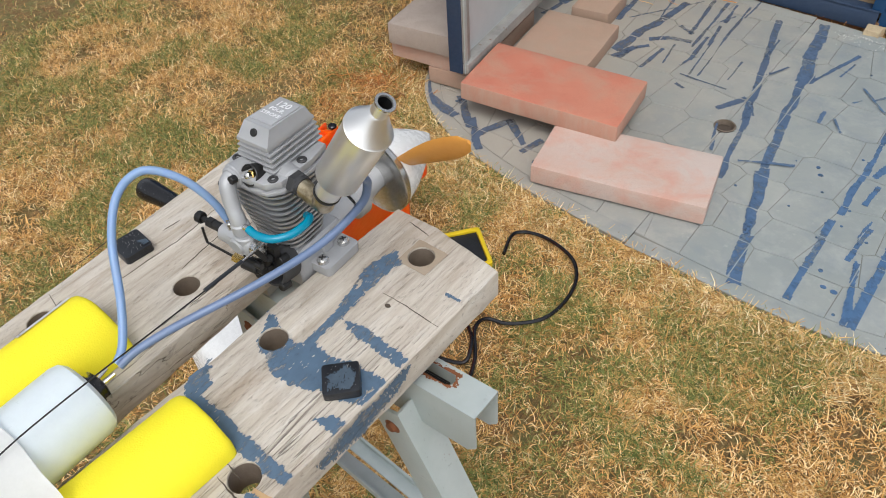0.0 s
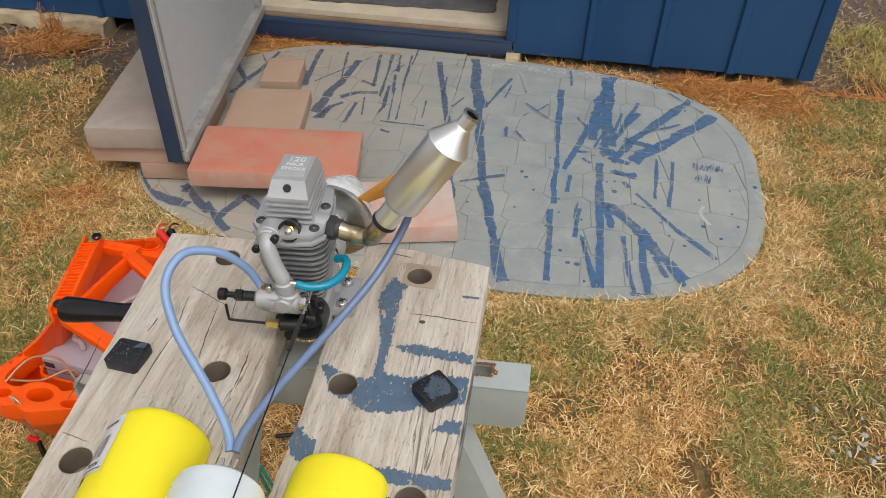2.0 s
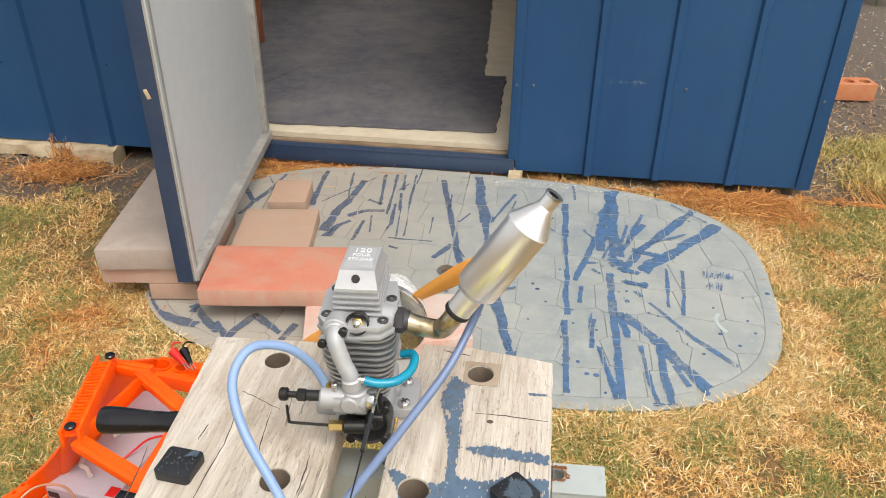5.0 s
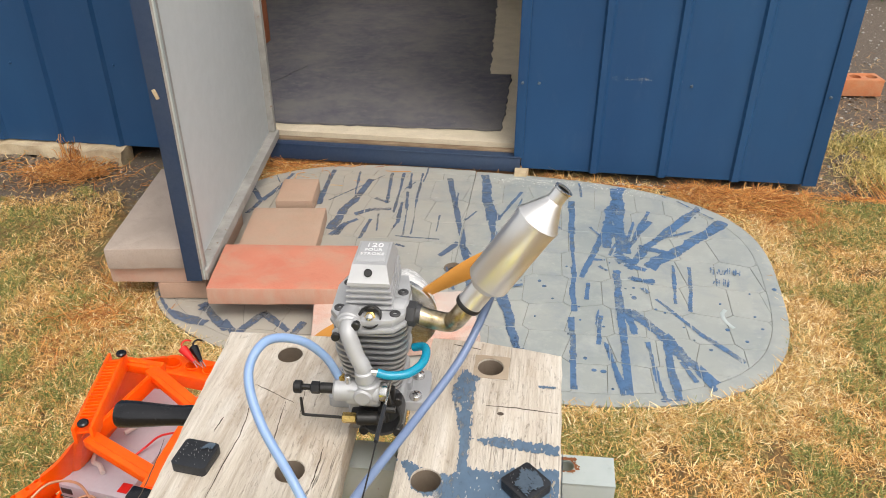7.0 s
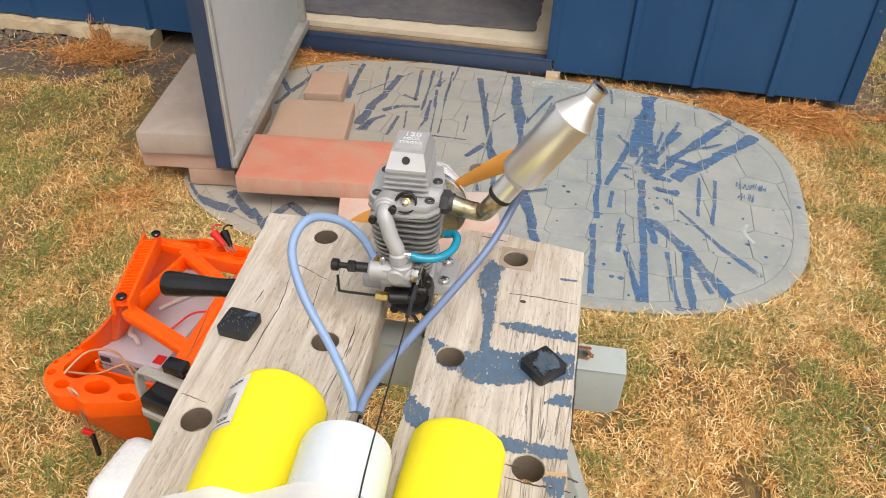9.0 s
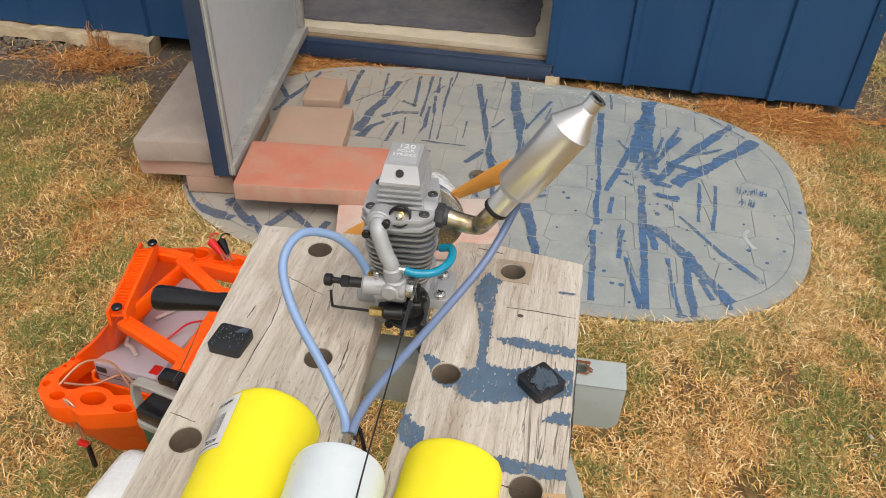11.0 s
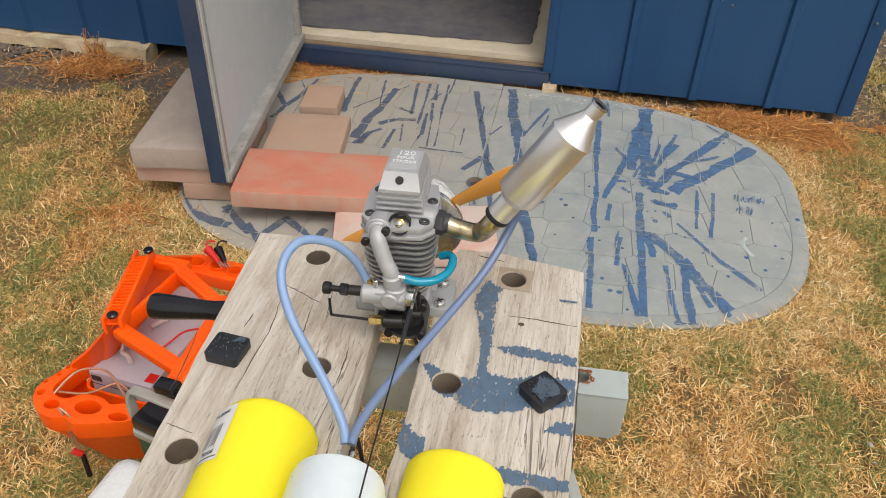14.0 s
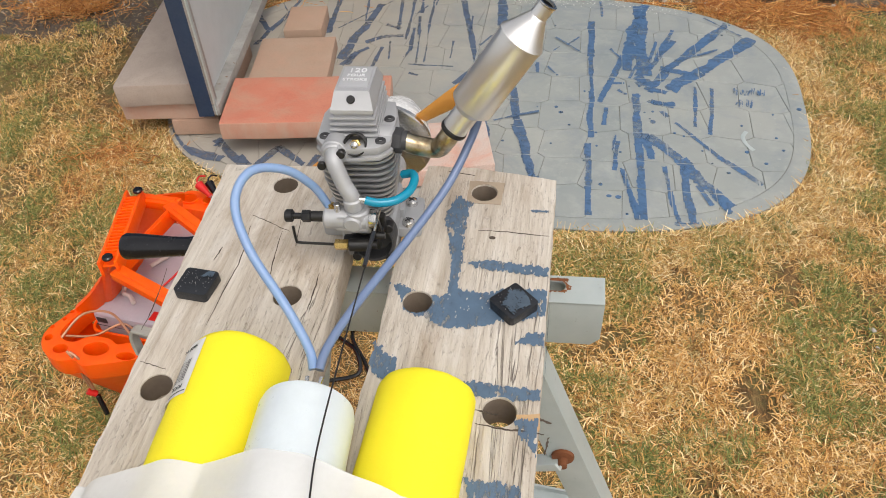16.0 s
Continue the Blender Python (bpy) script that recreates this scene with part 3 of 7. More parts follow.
def ragged_sheet(poly, cell, z, wear, seed, holes=(), hole_r=0.0, grain=(260, 120), keep=None, top=0.62, crumb=0.9):
    """A thin coat over a polygon, its edge and middle eaten away at two scales."""
    bm = bmesh.new()
    xs, ys = [p[0] for p in poly], [p[1] for p in poly]
    x0, x1, y0, y1 = min(xs) - wear, max(xs) + wear, min(ys) - wear, max(ys) + wear
    nx, ny = int((x1 - x0) / cell) + 1, int((y1 - y0) / cell) + 1
    made = {}

    def corner(i, j):
        if (i, j) not in made:
            made[i, j] = bm.verts.new((x0 + i * cell, y0 + j * cell, z))
        return made[i, j]

    xmax = max(xs)
    for j in range(ny):
        for i in range(nx):
            x, y = x0 + (i + 0.5) * cell, y0 + (j + 0.5) * cell
            if x > xmax or any(math.hypot(x - a, y - b) < hole_r for a, b in holes):
                continue
            d = poly_depth(x, y, poly)
            if d < -wear:
                continue
            big = noise.noise(Vector((x * grain[0] * 0.42 + seed, y * grain[1] * 0.6, seed)))
            fine = noise.noise(Vector((x * grain[0] * 1.7, y * grain[1] * 1.7 + seed, 3 + seed)))
            tiny = noise.noise(Vector((x * grain[0] * 4, y * grain[1] * 4, 7 + seed)))
            if min(d, wear * top) + wear * (0.8 * big + 0.8 * fine + crumb * tiny) > 0 and (keep is None or keep(x, y)):
                bm.faces.new((corner(i, j), corner(i + 1, j), corner(i + 1, j + 1), corner(i, j + 1)))
    return bm


# ---- ground and lawn ----
TOP_C, TOP_A, TOP_B, TOP_N, TOP_TURN = (-0.008, 1.524), 0.882, 0.586, 3.05, -0.062
TOP_Z = 0.014


def in_top(x, y, grow=0.0):
    dx, dy = x - TOP_C[0], y - TOP_C[1]
    c, s = math.cos(TOP_TURN), math.sin(TOP_TURN)
    return (abs(dx * c + dy * s) / (TOP_A + grow)) ** TOP_N + (abs(dy * c - dx * s) / (TOP_B + grow)) ** TOP_N < 1


def top_edge(a, grow=0.0):
    """The place on the tabletop's outline at an angle, from its middle."""
    c, s = math.cos(a), math.sin(a)
    x, y = (TOP_A + grow) * math.copysign(abs(c) ** (2 / TOP_N), c), (TOP_B + grow) * math.copysign(abs(s) ** (2 / TOP_N), s)
    return x * math.cos(TOP_TURN) - y * math.sin(TOP_TURN), x * math.sin(TOP_TURN) + y * math.cos(TOP_TURN)


def make_ground():
    rng = random.Random(3)
    bm = bmesh.new()
    xs = [-60, -25, -10, -5, -3.4] + [-2.6 + 0.08 * i for i in range(66)] + [3.4, 5, 10, 25, 60]
    ys = [-60, -25, -10, -4, -1.5] + [-0.6 + 0.08 * i for i in range(50)] + [4.5, 6, 10, 25, 60]
    grid = []
    for y in ys:
        row = []
        for x in xs:
            z = -0.006 + 0.010 * (noise.noise(Vector((x * 3, y * 3, 0))))
            if in_top(x, y, 0.1) or abs(x) > 3 or y > 2.1:
                z = -0.012
            if x < -1.0 and 1.7 < y < 2.6:
                z -= 0.035 * min(1, (y - 1.7) / 0.3)
            z += 0.045 * math.exp(-((x + 1.12) / 0.16) ** 2 - ((y - 2.06) / 0.14) ** 2)
            row.append(bm.verts.new((x, y, z)))
        grid.append(row)
    for r0, r1 in zip(grid, grid[1:]):
        for i in range(len(xs) - 1):
            bm.faces.new((r0[i], r0[i + 1], r1[i + 1], r1[i]))
    return solid("ground", bm, GROUND, "dry yellowed lawn with bare grey soil along the shed", "ground", "structure")


make_ground()


def blade_field(name, count, spot, length, width, lift, lean, material, label, seed):
    """Many grass blades in one mesh. spot(rng) gives a place or None."""
    rng = np.random.RandomState(seed)
    verts = np.zeros((count * 6, 3), dtype=np.float32)
    k = 0
    while k < count:
        p = spot(rng)
        if p is None:
            continue
        x, y, z = p
        a = rng.uniform(0, 2 * math.pi)
        ln = length * rng.uniform(0.45, 1.25)
        w = width * rng.uniform(0.6, 1.3) * 0.5
        up = min(1.0, max(0.02, rng.normal(lift, 0.25)))
        dx, dy = math.cos(a), math.sin(a)
        bend = rng.uniform(-0.9, 0.9)
        ex, ey = math.cos(a + bend), math.sin(a + bend)
        h1 = ln * 0.5 * up + 0.002
        h2 = h1 + ln * 0.5 * (up - lean * rng.uniform(0.4, 1.2))
        f = math.sqrt(max(0.05, 1 - up * up))
        mx, my = x + dx * ln * 0.5 * f, y + dy * ln * 0.5 * f
        tx, ty = mx + ex * ln * 0.5, my + ey * ln * 0.5
        s = k * 6
        verts[s] = (x - dy * w, y + dx * w, z)
        verts[s + 1] = (x + dy * w, y - dx * w, z)
        verts[s + 2] = (mx - dy * w, my + dx * w, z + h1)
        verts[s + 3] = (mx + dy * w, my - dx * w, z + h1 + w * rng.uniform(-0.8, 0.8))
        verts[s + 4] = (tx - ey * w * 0.35, ty + ex * w * 0.35, max(z + 0.002, z + h2))
        verts[s + 5] = (tx + ey * w * 0.35, ty - ex * w * 0.35, max(z + 0.002, z + h2))
        k += 1
    base = np.arange(count, dtype=np.int32)[:, None] * 6
    quads = np.concatenate([base + np.array([0, 1, 3, 2]), base + np.array([2, 3, 5, 4])], axis=1).reshape(-1, 4)
    me = bpy.data.meshes.new(name)
    me.vertices.add(count * 6)
    me.vertices.foreach_set("co", verts.ravel())
    me.loops.add(len(quads) * 4)
    me.loops.foreach_set("vertex_index", quads.ravel())
    me.polygons.add(len(quads))
    me.polygons.foreach_set("loop_start", np.arange(0, len(quads) * 4, 4, dtype=np.int32))
    me.update(calc_edges=True)
    me.validate()
    me.materials.append(material)
    return tagged(new(name, me), label, "grass", "", "stuff")


def bare(x, y):
    """How bare the soil is at a place, 0 to 1."""
    w = 0.22 * noise.noise(Vector((x * 2.6, y * 2.6, 5))) + 0.1 * noise.noise(Vector((x * 8, y * 8, 2)))
    b = 0.0
    if x < -0.9 and y + w > 1.66 - 0.3 * math.exp(-((x + 1.02) / 0.15) ** 2):
        b = 0.97
    if x > 1.1 and y + w > 2.26:
        b = 0.75
    if math.hypot((x - 0.98) * 1.0, (y - 0.62) * 1.3) < 0.17 + w:
        b = max(b, 0.7)
    if 0.2 < x < 1.02 and y + 0.5 * w > 2.0:
        b = max(b, 0.72)
    if y > 2.08 and x > -1:
        b = 0.95
    return b


def lawn_spot(rng):
    # denser where the lawn is seen nearest
    if rng.uniform() < 0.78:
        x, y = rng.uniform(-2.0, 1.4) + rng.normal(0, 0.12), rng.uniform(-0.05, 2.15) + rng.normal(0, 0.12)
    else:
        x, y = rng.normal(0.0, 1.25), rng.normal(1.0, 0.85)
    if in_top(x, y, -0.004) or (y > 2.1 and x < 1.15):
        return None
    if rng.uniform() < bare(x, y) or (x < -0.95 and y > 1.25 and rng.uniform() < 0.42):
        return None
    tuft = noise.noise(Vector((x * 9, y * 9, 1)))
    if rng.uniform() > 0.66 + 0.85 * tuft:
        return None
    return x, y, -0.006


def fringe_spot(rng):
    a = rng.uniform(0, 2 * math.pi)
    x, y = top_edge(a, abs(rng.normal(0.0, 0.06)) + 0.004)
    x, y = x + TOP_C[0], y + TOP_C[1]
    if y > 1.9 and rng.uniform() < 0.85:
        return None
    return x, y, -0.005


def rust_spot(rng):
    r = rng.uniform()
    if r < 0.62:
        x = rng.uniform(0.66, 1.12)
        y = 2.13 - abs(rng.normal(0, 0.11)) * (0.4 + x)
    elif r < 0.80:
        x, y = rng.uniform(-0.85, 0.4), rng.uniform(2.06, 2.14)
    elif r < 0.85:
        x, y = rng.normal(-1.55, 0.1), rng.normal(1.93, 0.06)
    else:
        x, y = rng.normal(-0.93, 0.08), rng.normal(1.12, 0.12)
    if in_top(x, y, 0.0) or y > 2.14 or rng.uniform() > 0.55 + 1.1 * noise.noise(Vector((x * 14, y * 14, 8))):
        return None
    return x, y, -0.006


def tuft_spot(rng):
    p = lawn_spot(rng)
    if p is None:
        return None
    k = 0.75 * noise.noise(Vector((p[0] * 3.1, p[1] * 3.1, 3))) + 0.8 * noise.noise(Vector((p[0] * 9, p[1] * 9, 6)))
    if p[0] > 0.95 and p[1] > 0.9:
        k += 0.16
    if k < rng.uniform(-0.05, 0.34):
        return None
    return p


blade_field("lawn_grass", 330000, lawn_spot, 0.027, 0.0019, 0.32, 0.5, STRAW, "short dry lawn of straw-yellow blades", 11)
blade_field("green_grass", 160000, tuft_spot, 0.025, 0.0017, 0.5, 0.45, GRASS_GREEN, "green tufts growing through the dry lawn", 14)
blade_field("edge_grass", 34000, fringe_spot, 0.036, 0.0021, 0.34, 0.6, STRAW_DEAD, "long bleached straw along the edge of the tabletop", 12)
blade_field("wall_grass", 12500, rust_spot, 0.058, 0.0019, 0.22, 0.5, STRAW_RUST, "rust-brown dead grass at the foot of the shed", 13)


def litter_spot(rng):
    if rng.uniform() < 0.8:
        x, y = rng.uniform(1.14, 2.1), 2.15 + abs(rng.normal(0, 0.7))
    else:
        x, y = rng.uniform(-2.2, -1.05), rng.normal(1.93, 0.1)
        if y > 2.08 or noise.noise(Vector((x * 7, y * 7, 4))) < 0.05:
            return None
        return x, y, -0.044 if y > 1.95 else -0.02
    return x, y, -0.010


def corner_spot(rng):
    if rng.uniform() < 0.6:
        x, y = rng.normal(1.56, 0.13), rng.normal(2.58, 0.075)
    else:
        x, y = rng.normal(1.52, 0.1), rng.normal(2.33, 0.08)
    if x < 1.17 or noise.noise(Vector((x * 11, y * 11, 2))) < rng.uniform(-0.5, 0.25):
        return None
    return x, y, -0.012


blade_field("corner_grass", 9000, corner_spot, 0.05, 0.0022, 0.55, 0.45, CORNER_GRASS, "yellow-green grass clumps growing at the shed corner", 16)
blade_field("straw_litter", 2600, litter_spot, 0.055, 0.0026, 0.06, 0.1, STRAW_LITTER, "faded brown straw strewn over the bare soil", 15)


# ---- oval tabletop on the lawn ----
TILE_ROWS = (0.852, 0.97, 1.087, 1.198, 1.320, 1.453, 1.590, 1.722, 1.868, 2.02, 2.17)


def tile_column(i, y):
    return 0.391 + 0.106 * i * (1 + 0.06 * (y - 1.25))


def joint_gap(x, y):
    """How far a place lies from the moulded joints."""
    i = (x - 0.391) / (0.106 * (1 + 0.06 * (y - 1.25)))
    return min(0.106 * abs(i - round(i)), min(abs(y - r) for r in TILE_ROWS))


def tabletop():
    t = thing("tabletop", pose(TOP_C[0], TOP_C[1], 0, 0.6, 0, 0.0), "oval grey table top on the lawn, streaked with blue paint", "tabletop")
    pts = [top_edge(2 * math.pi * i / 120) for i in range(120)]
    cut, hole_y, r = -0.032, -0.068, 0.026
    notch = [(cut + r * math.cos(a), hole_y + r * math.sin(a)) for a in [radians(90 - 15 * i) for i in range(13)]]
    right = [p for p in pts if p[0] > cut + 0.004]
    right = sorted(right, key=lambda p: math.atan2(p[1], p[0] - cut))
    right = right + [(cut + 0.0012, 0.99 * TOP_B)] + [(max(x, cut + 0.0012), y) for x, y in notch] + [(cut + 0.0012, -0.99 * TOP_B)]
    left = [p for p in pts if p[0] < cut - 0.004]
    left = sorted(left, key=lambda p: math.atan2(p[1], -(p[0] - cut)), reverse=True)
    notch_l = [(cut - r * math.cos(a), hole_y + r * math.sin(a)) for a in [radians(-90 + 15 * i) for i in range(13)]]
    left = left + [(cut - 0.0012, -0.99 * TOP_B)] + [(min(x, cut - 0.0012), y) for x, y in notch_l] + [(cut - 0.0012, 0.99 * TOP_B)]
    part("half_panel", plate(right, -0.006, TOP_Z - 0.002, bevel=0.002), JOINT, t)
    part("half_panel", plate(left, -0.006, TOP_Z - 0.002, bevel=0.002), JOINT, t)
    # dark sleeve wall and disc paint the shade down inside the hole
    bm = lathe([(0.0275, TOP_Z + 0.0015), (0.024, TOP_Z + 0.002), (0.023, TOP_Z - 0.012), (0.0275, TOP_Z - 0.012)], Matrix.Translation((cut, hole_y, 0)), 24)
    part("hole_sleeve", bm, HOLE_WALL_SHADE, t, "worn ring round the parasol hole")
    part("hole_soil", lathe([(0, TOP_Z - 0.0125), (0.0235, TOP_Z - 0.0125)], Matrix.Translation((cut, hole_y, 0)), 20), SPLIT_AND_SHADE, t, "dark disc painted as the shade in the hole")
    right_strokes = [(-0.126, 2.038, -0.009, 1.503, 0.0114), (-0.009, 1.503, 0.037, 1.255, 0.0081), (-0.01, 2.085, 0.048, 1.753, 0.0216), (0.048, 1.753, 0.106, 1.351, 0.0133), (0.11, 1.352, 0.159, 1.11, 0.0143), (0.162, 1.11, 0.2, 0.957, 0.0149), (0.303, 1.922, 0.299, 1.702, 0.0116), (0.299, 1.702, 0.305, 1.51, 0.0068), (0.302, 1.51, 0.305, 1.288, 0.0097), (0.298, 1.261, 0.304, 0.98, 0.0088), (0.479, 2.082, 0.412, 1.779, 0.0178), (0.412, 1.779, 0.327, 1.456, 0.0123), (0.457, 2.036, 0.449, 1.603, 0.0234), (0.433, 1.6, 0.482, 1.549, 0.018), (0.726, 1.938, 0.514, 1.633, 0.0167), (0.514, 1.633, 0.466, 1.516, 0.0145), (0.786, 1.842, 0.61, 1.639, 0.0237), (0.61, 1.639, 0.521, 1.534, 0.0229)]
    low_strokes = [(0.55, 1.881, 0.489, 1.693, 0.0087), (0.427, 1.507, 0.429, 1.169, 0.0121), (0.429, 1.169, 0.427, 0.977, 0.0111), (0.446, 1.319, 0.456, 1.21, 0.0121), (0.454, 1.308, 0.525, 1.213, 0.0173), (0.525, 1.213, 0.596, 1.085, 0.0211), (0.596, 1.085, 0.633, 1.042, 0.0159), (0.532, 1.192, 0.535, 0.962, 0.0134), (0.527, 1.376, 0.623, 1.235, 0.0058), (0.623, 1.235, 0.71, 1.131, 0.0092), (0.592, 1.558, 0.574, 1.36, 0.0048), (0.638, 1.553, 0.61, 1.329, 0.0064), (0.375, 1.278, 0.366, 1.155, 0.0063), (0.384, 1.159, 0.415, 0.974, 0.0073), (0.484, 1.181, 0.504, 0.974, 0.0071), (0.344, 1.431, 0.341, 1.348, 0.0067), (0.498, 0.969, 0.56, 0.971, 0.0142), (0.467, 1.472, 0.528, 1.449, 0.0116)]
    left_strokes = [(-0.552, 2.052, -0.545, 1.795, 0.0096), (-0.55, 1.881, -0.532, 1.783, 0.0107), (-0.456, 2.05, -0.433, 1.868, 0.0041), (-0.405, 1.993, -0.42, 1.856, 0.0124), (-0.42, 1.856, -0.441, 1.756, 0.0154), (-0.441, 1.756, -0.456, 1.625, 0.0176), (-0.357, 1.851, -0.306, 1.827, 0.0084), (-0.4, 1.731, -0.349, 1.772, 0.0117), (-0.35, 1.775, -0.288, 1.784, 0.0103), (-0.338, 2.05, -0.314, 1.822, 0.0073), (-0.294, 2.057, -0.277, 1.759, 0.0054), (-0.266, 2.061, -0.254, 1.938, 0.0055), (-0.225, 2.067, -0.216, 1.843, 0.0047), (-0.216, 1.843, -0.196, 1.626, 0.003), (-0.263, 1.836, -0.25, 1.692, 0.0068), (-0.24, 1.825, -0.22, 1.622, 0.003), (-0.324, 1.746, -0.306, 1.634, 0.003)]
    corner_strokes = [(-0.342, 1.707, -0.352, 1.58, 0.0066), (-0.446, 1.59, -0.412, 1.669, 0.0112), (-0.412, 1.669, -0.382, 1.698, 0.0067), (-0.242, 1.613, -0.105, 1.609, 0.0032), (-0.511, 1.814, -0.365, 2.03, 0.003), (-0.232, 1.562, -0.201, 1.553, 0.0057), (-0.046, 1.6, -0.091, 1.515, 0.0094), (-0.019, 1.57, 0.002, 1.465, 0.008), (-0.819, 1.902, -0.74, 1.788, 0.0126), (-0.692, 1.936, -0.735, 1.782, 0.0125), (-0.738, 1.782, -0.752, 1.687, 0.0085), (-0.692, 1.999, -0.697, 1.951, 0.0061), (-0.421, 1.655, -0.429, 1.592, 0.0099), (0.068, 1.776, 0.128, 1.965, 0.006), (0.599, 2.075, 0.614, 1.99, 0.012)]
    smudges = [(0.452, 1.539, 0.514, 1.517, 0.0112), (0.458, 1.473, 0.482, 1.453, 0.0082), (0.493, 1.454, 0.53, 1.468, 0.0082), (0.495, 1.426, 0.508, 1.399, 0.008), (0.363, 1.559, 0.396, 1.557, 0.0065), (0.378, 1.523, 0.401, 1.501, 0.0074), (0.37, 1.304, 0.362, 1.234, 0.0033), (0.362, 1.234, 0.374, 1.176, 0.003), (0.379, 1.165, 0.396, 1.089, 0.0039), (0.396, 1.089, 0.42, 0.99, 0.0053), (0.428, 1.552, 0.462, 1.566, 0.0188), (0.5, 1.644, 0.597, 1.618, 0.0136), (0.496, 1.805, 0.469, 1.674, 0.006), (0.549, 1.813, 0.467, 1.639, 0.009), (0.423, 1.776, 0.402, 1.63, 0.0198), (0.558, 1.112, 0.588, 1.043, 0.0063), (0.593, 1.074, 0.629, 1.019, 0.0078)]
    near_strokes = [(0.10, 1.33, 0.16, 1.11, 0.010), (-0.77, 1.14, -0.64, 1.10, 0.018), (-0.55, 1.06, -0.51, 1.17, 0.013), (-0.51, 1.17, -0.42, 1.10, 0.012), (-0.39, 1.14, -0.41, 1.07, 0.012), (-0.85, 1.22, -0.74, 1.10, 0.018), (-0.69, 1.18, -0.58, 1.08, 0.012), (-0.60, 1.12, -0.50, 1.02, 0.012), (-0.36, 1.05, -0.28, 1.12, 0.012)]
    rng = random.Random(5)

    def on_top(x, y):
        return in_top(x, y, -0.009) and abs(x - (TOP_C[0] - 0.032)) > 0.003 and joint_gap(x, y) > 0.0014

    def stroke(x1, y1, x2, y2, w, seed, lift):
        """A dry brush stroke with a broken, streaky edge."""
        length = math.hypot(x2 - x1, y2 - y1)
        n = max(3, int(length / 0.04))
        nx, ny = -(y2 - y1) / length, (x2 - x1) / length
        one, two = [], []
        for i in range(n + 1):
            f = i / n
            bow = 0.006 * noise.noise(Vector((x1 * 5, y1 * 5, f * length * 9)))
            cx, cy = x1 + (x2 - x1) * f + nx * bow, y1 + (y2 - y1) * f + ny * bow
            k1 = w * (0.84 + 0.55 * noise.noise(Vector((seed, f * length * 16, 1))))
            k2 = w * (0.84 + 0.55 * noise.noise(Vector((seed, f * length * 16, 9))))
            one.append((cx + nx * k1, cy + ny * k1))
            two.append((cx - nx * k2, cy - ny * k2))
        bm = ragged_sheet(one + two[::-1], 0.0024 if w > 0.007 else 0.0017, TOP_Z + 0.0008 + lift, max(0.0022, w * 0.26), seed, (), 0.0, (60, 26), on_top, 1.15, 0.35)
        bm.transform(Matrix.Translation((-TOP_C[0], -TOP_C[1], 0)))
        return bm

    for k, s in enumerate(right_strokes + low_strokes + left_strokes + corner_strokes + smudges + near_strokes):
        part("paint_streak", stroke(*s, k * 2.3, 0.00002 * k), PAINT_SLAB, t, "streak of dried blue paint", smooth=False)
    # hatched brush marks, stray drips and dots
    bm = bmesh.new()
    for i in range(22):
        x, y, ln = 0.690 + 0.0062 * (i % 14) + rng.uniform(-0.003, 0.003), 1.525 if i < 14 else 1.465, rng.uniform(0.018, 0.035)
        join(bm, stroke(x, y + rng.uniform(-0.006, 0.006), x + 0.006, y + ln, rng.uniform(0.0011, 0.002), i * 1.9, 0.0034))
    for i in range(30):
        x, y, a, ln = rng.uniform(-0.8, 0.75), rng.uniform(1.0, 2.0), rng.gauss(1.5, 0.5), rng.uniform(0.03, 0.15)
        join(bm, stroke(x, y, x + ln * math.cos(a), y + ln * math.sin(a), rng.uniform(0.0025, 0.0055), 50 + i * 1.3, 0.0036 + 0.00002 * i))
    dots = [(0.467, 1.374, 0.0074), (0.521, 1.328, 0.0041), (0.32, 1.253, 0.0033), (0.694, 1.262, 0.0058), (0.734, 1.218, 0.005), (0.784, 1.277, 0.0041), (0.639, 1.172, 0.005), (0.855, 1.469, 0.0066), (0.33, 1.097, 0.005), (0.35, 1.055, 0.0066), (0.372, 1.053, 0.0074), (0.695, 1.377, 0.0033), (0.543, 1.316, 0.0033), (0.697, 1.861, 0.0033), (0.223, 1.398, 0.0066), (0.209, 1.423, 0.005)]
    dots += [(rng.uniform(-0.1, 0.8), rng.uniform(0.98, 1.9), rng.uniform(0.0018, 0.004)) for i in range(30)]
    for x, y, r in dots:
        if in_top(x, y, -0.009):
            plate(ring_of(x - TOP_C[0], y - TOP_C[1], r, 8, r * rng.uniform(0.7, 1.1)), TOP_Z, TOP_Z + 0.0014, bm=bm)
    tagged(part("paint_spatter", bm, PAINT_SLAB, t, "small stray brush marks and drips", smooth=False), kind="stuff")
    # pale gouge
    bm = hose([(0.614, 1.352, 0), (0.602, 1.328, 0), (0.606, 1.298, 0), (0.622, 1.27, 0)], 0.0055, 8)
    bmesh.ops.scale(bm, vec=(1, 1, 0.08), verts=bm.verts)
    bmesh.ops.translate(bm, vec=(-TOP_C[0] + 0.09, -TOP_C[1], TOP_Z + 0.0008), verts=bm.verts)
    part("scrape", bm, GALV, t, "pale scrape mark")
    # pale flecks where the coating has chipped near the far edge
    bm = bmesh.new()
    for i in range(260):
        x = rng.uniform(0.03, 0.6)
        y = 2.075 - 0.25 * max(0.0, x - 0.42) - abs(rng.gauss(0, 0.028))
        r = rng.uniform(0.0006, 0.0019)
        if in_top(x, y, -0.006):
            plate(ring_of(x - TOP_C[0], y - TOP_C[1], r, 6, r * rng.uniform(0.5, 1.4)), TOP_Z, TOP_Z + 0.0011, bm=bm)
    tagged(part("chips", bm, PAPER, t, "pale chips in the coating", smooth=False), kind="stuff")

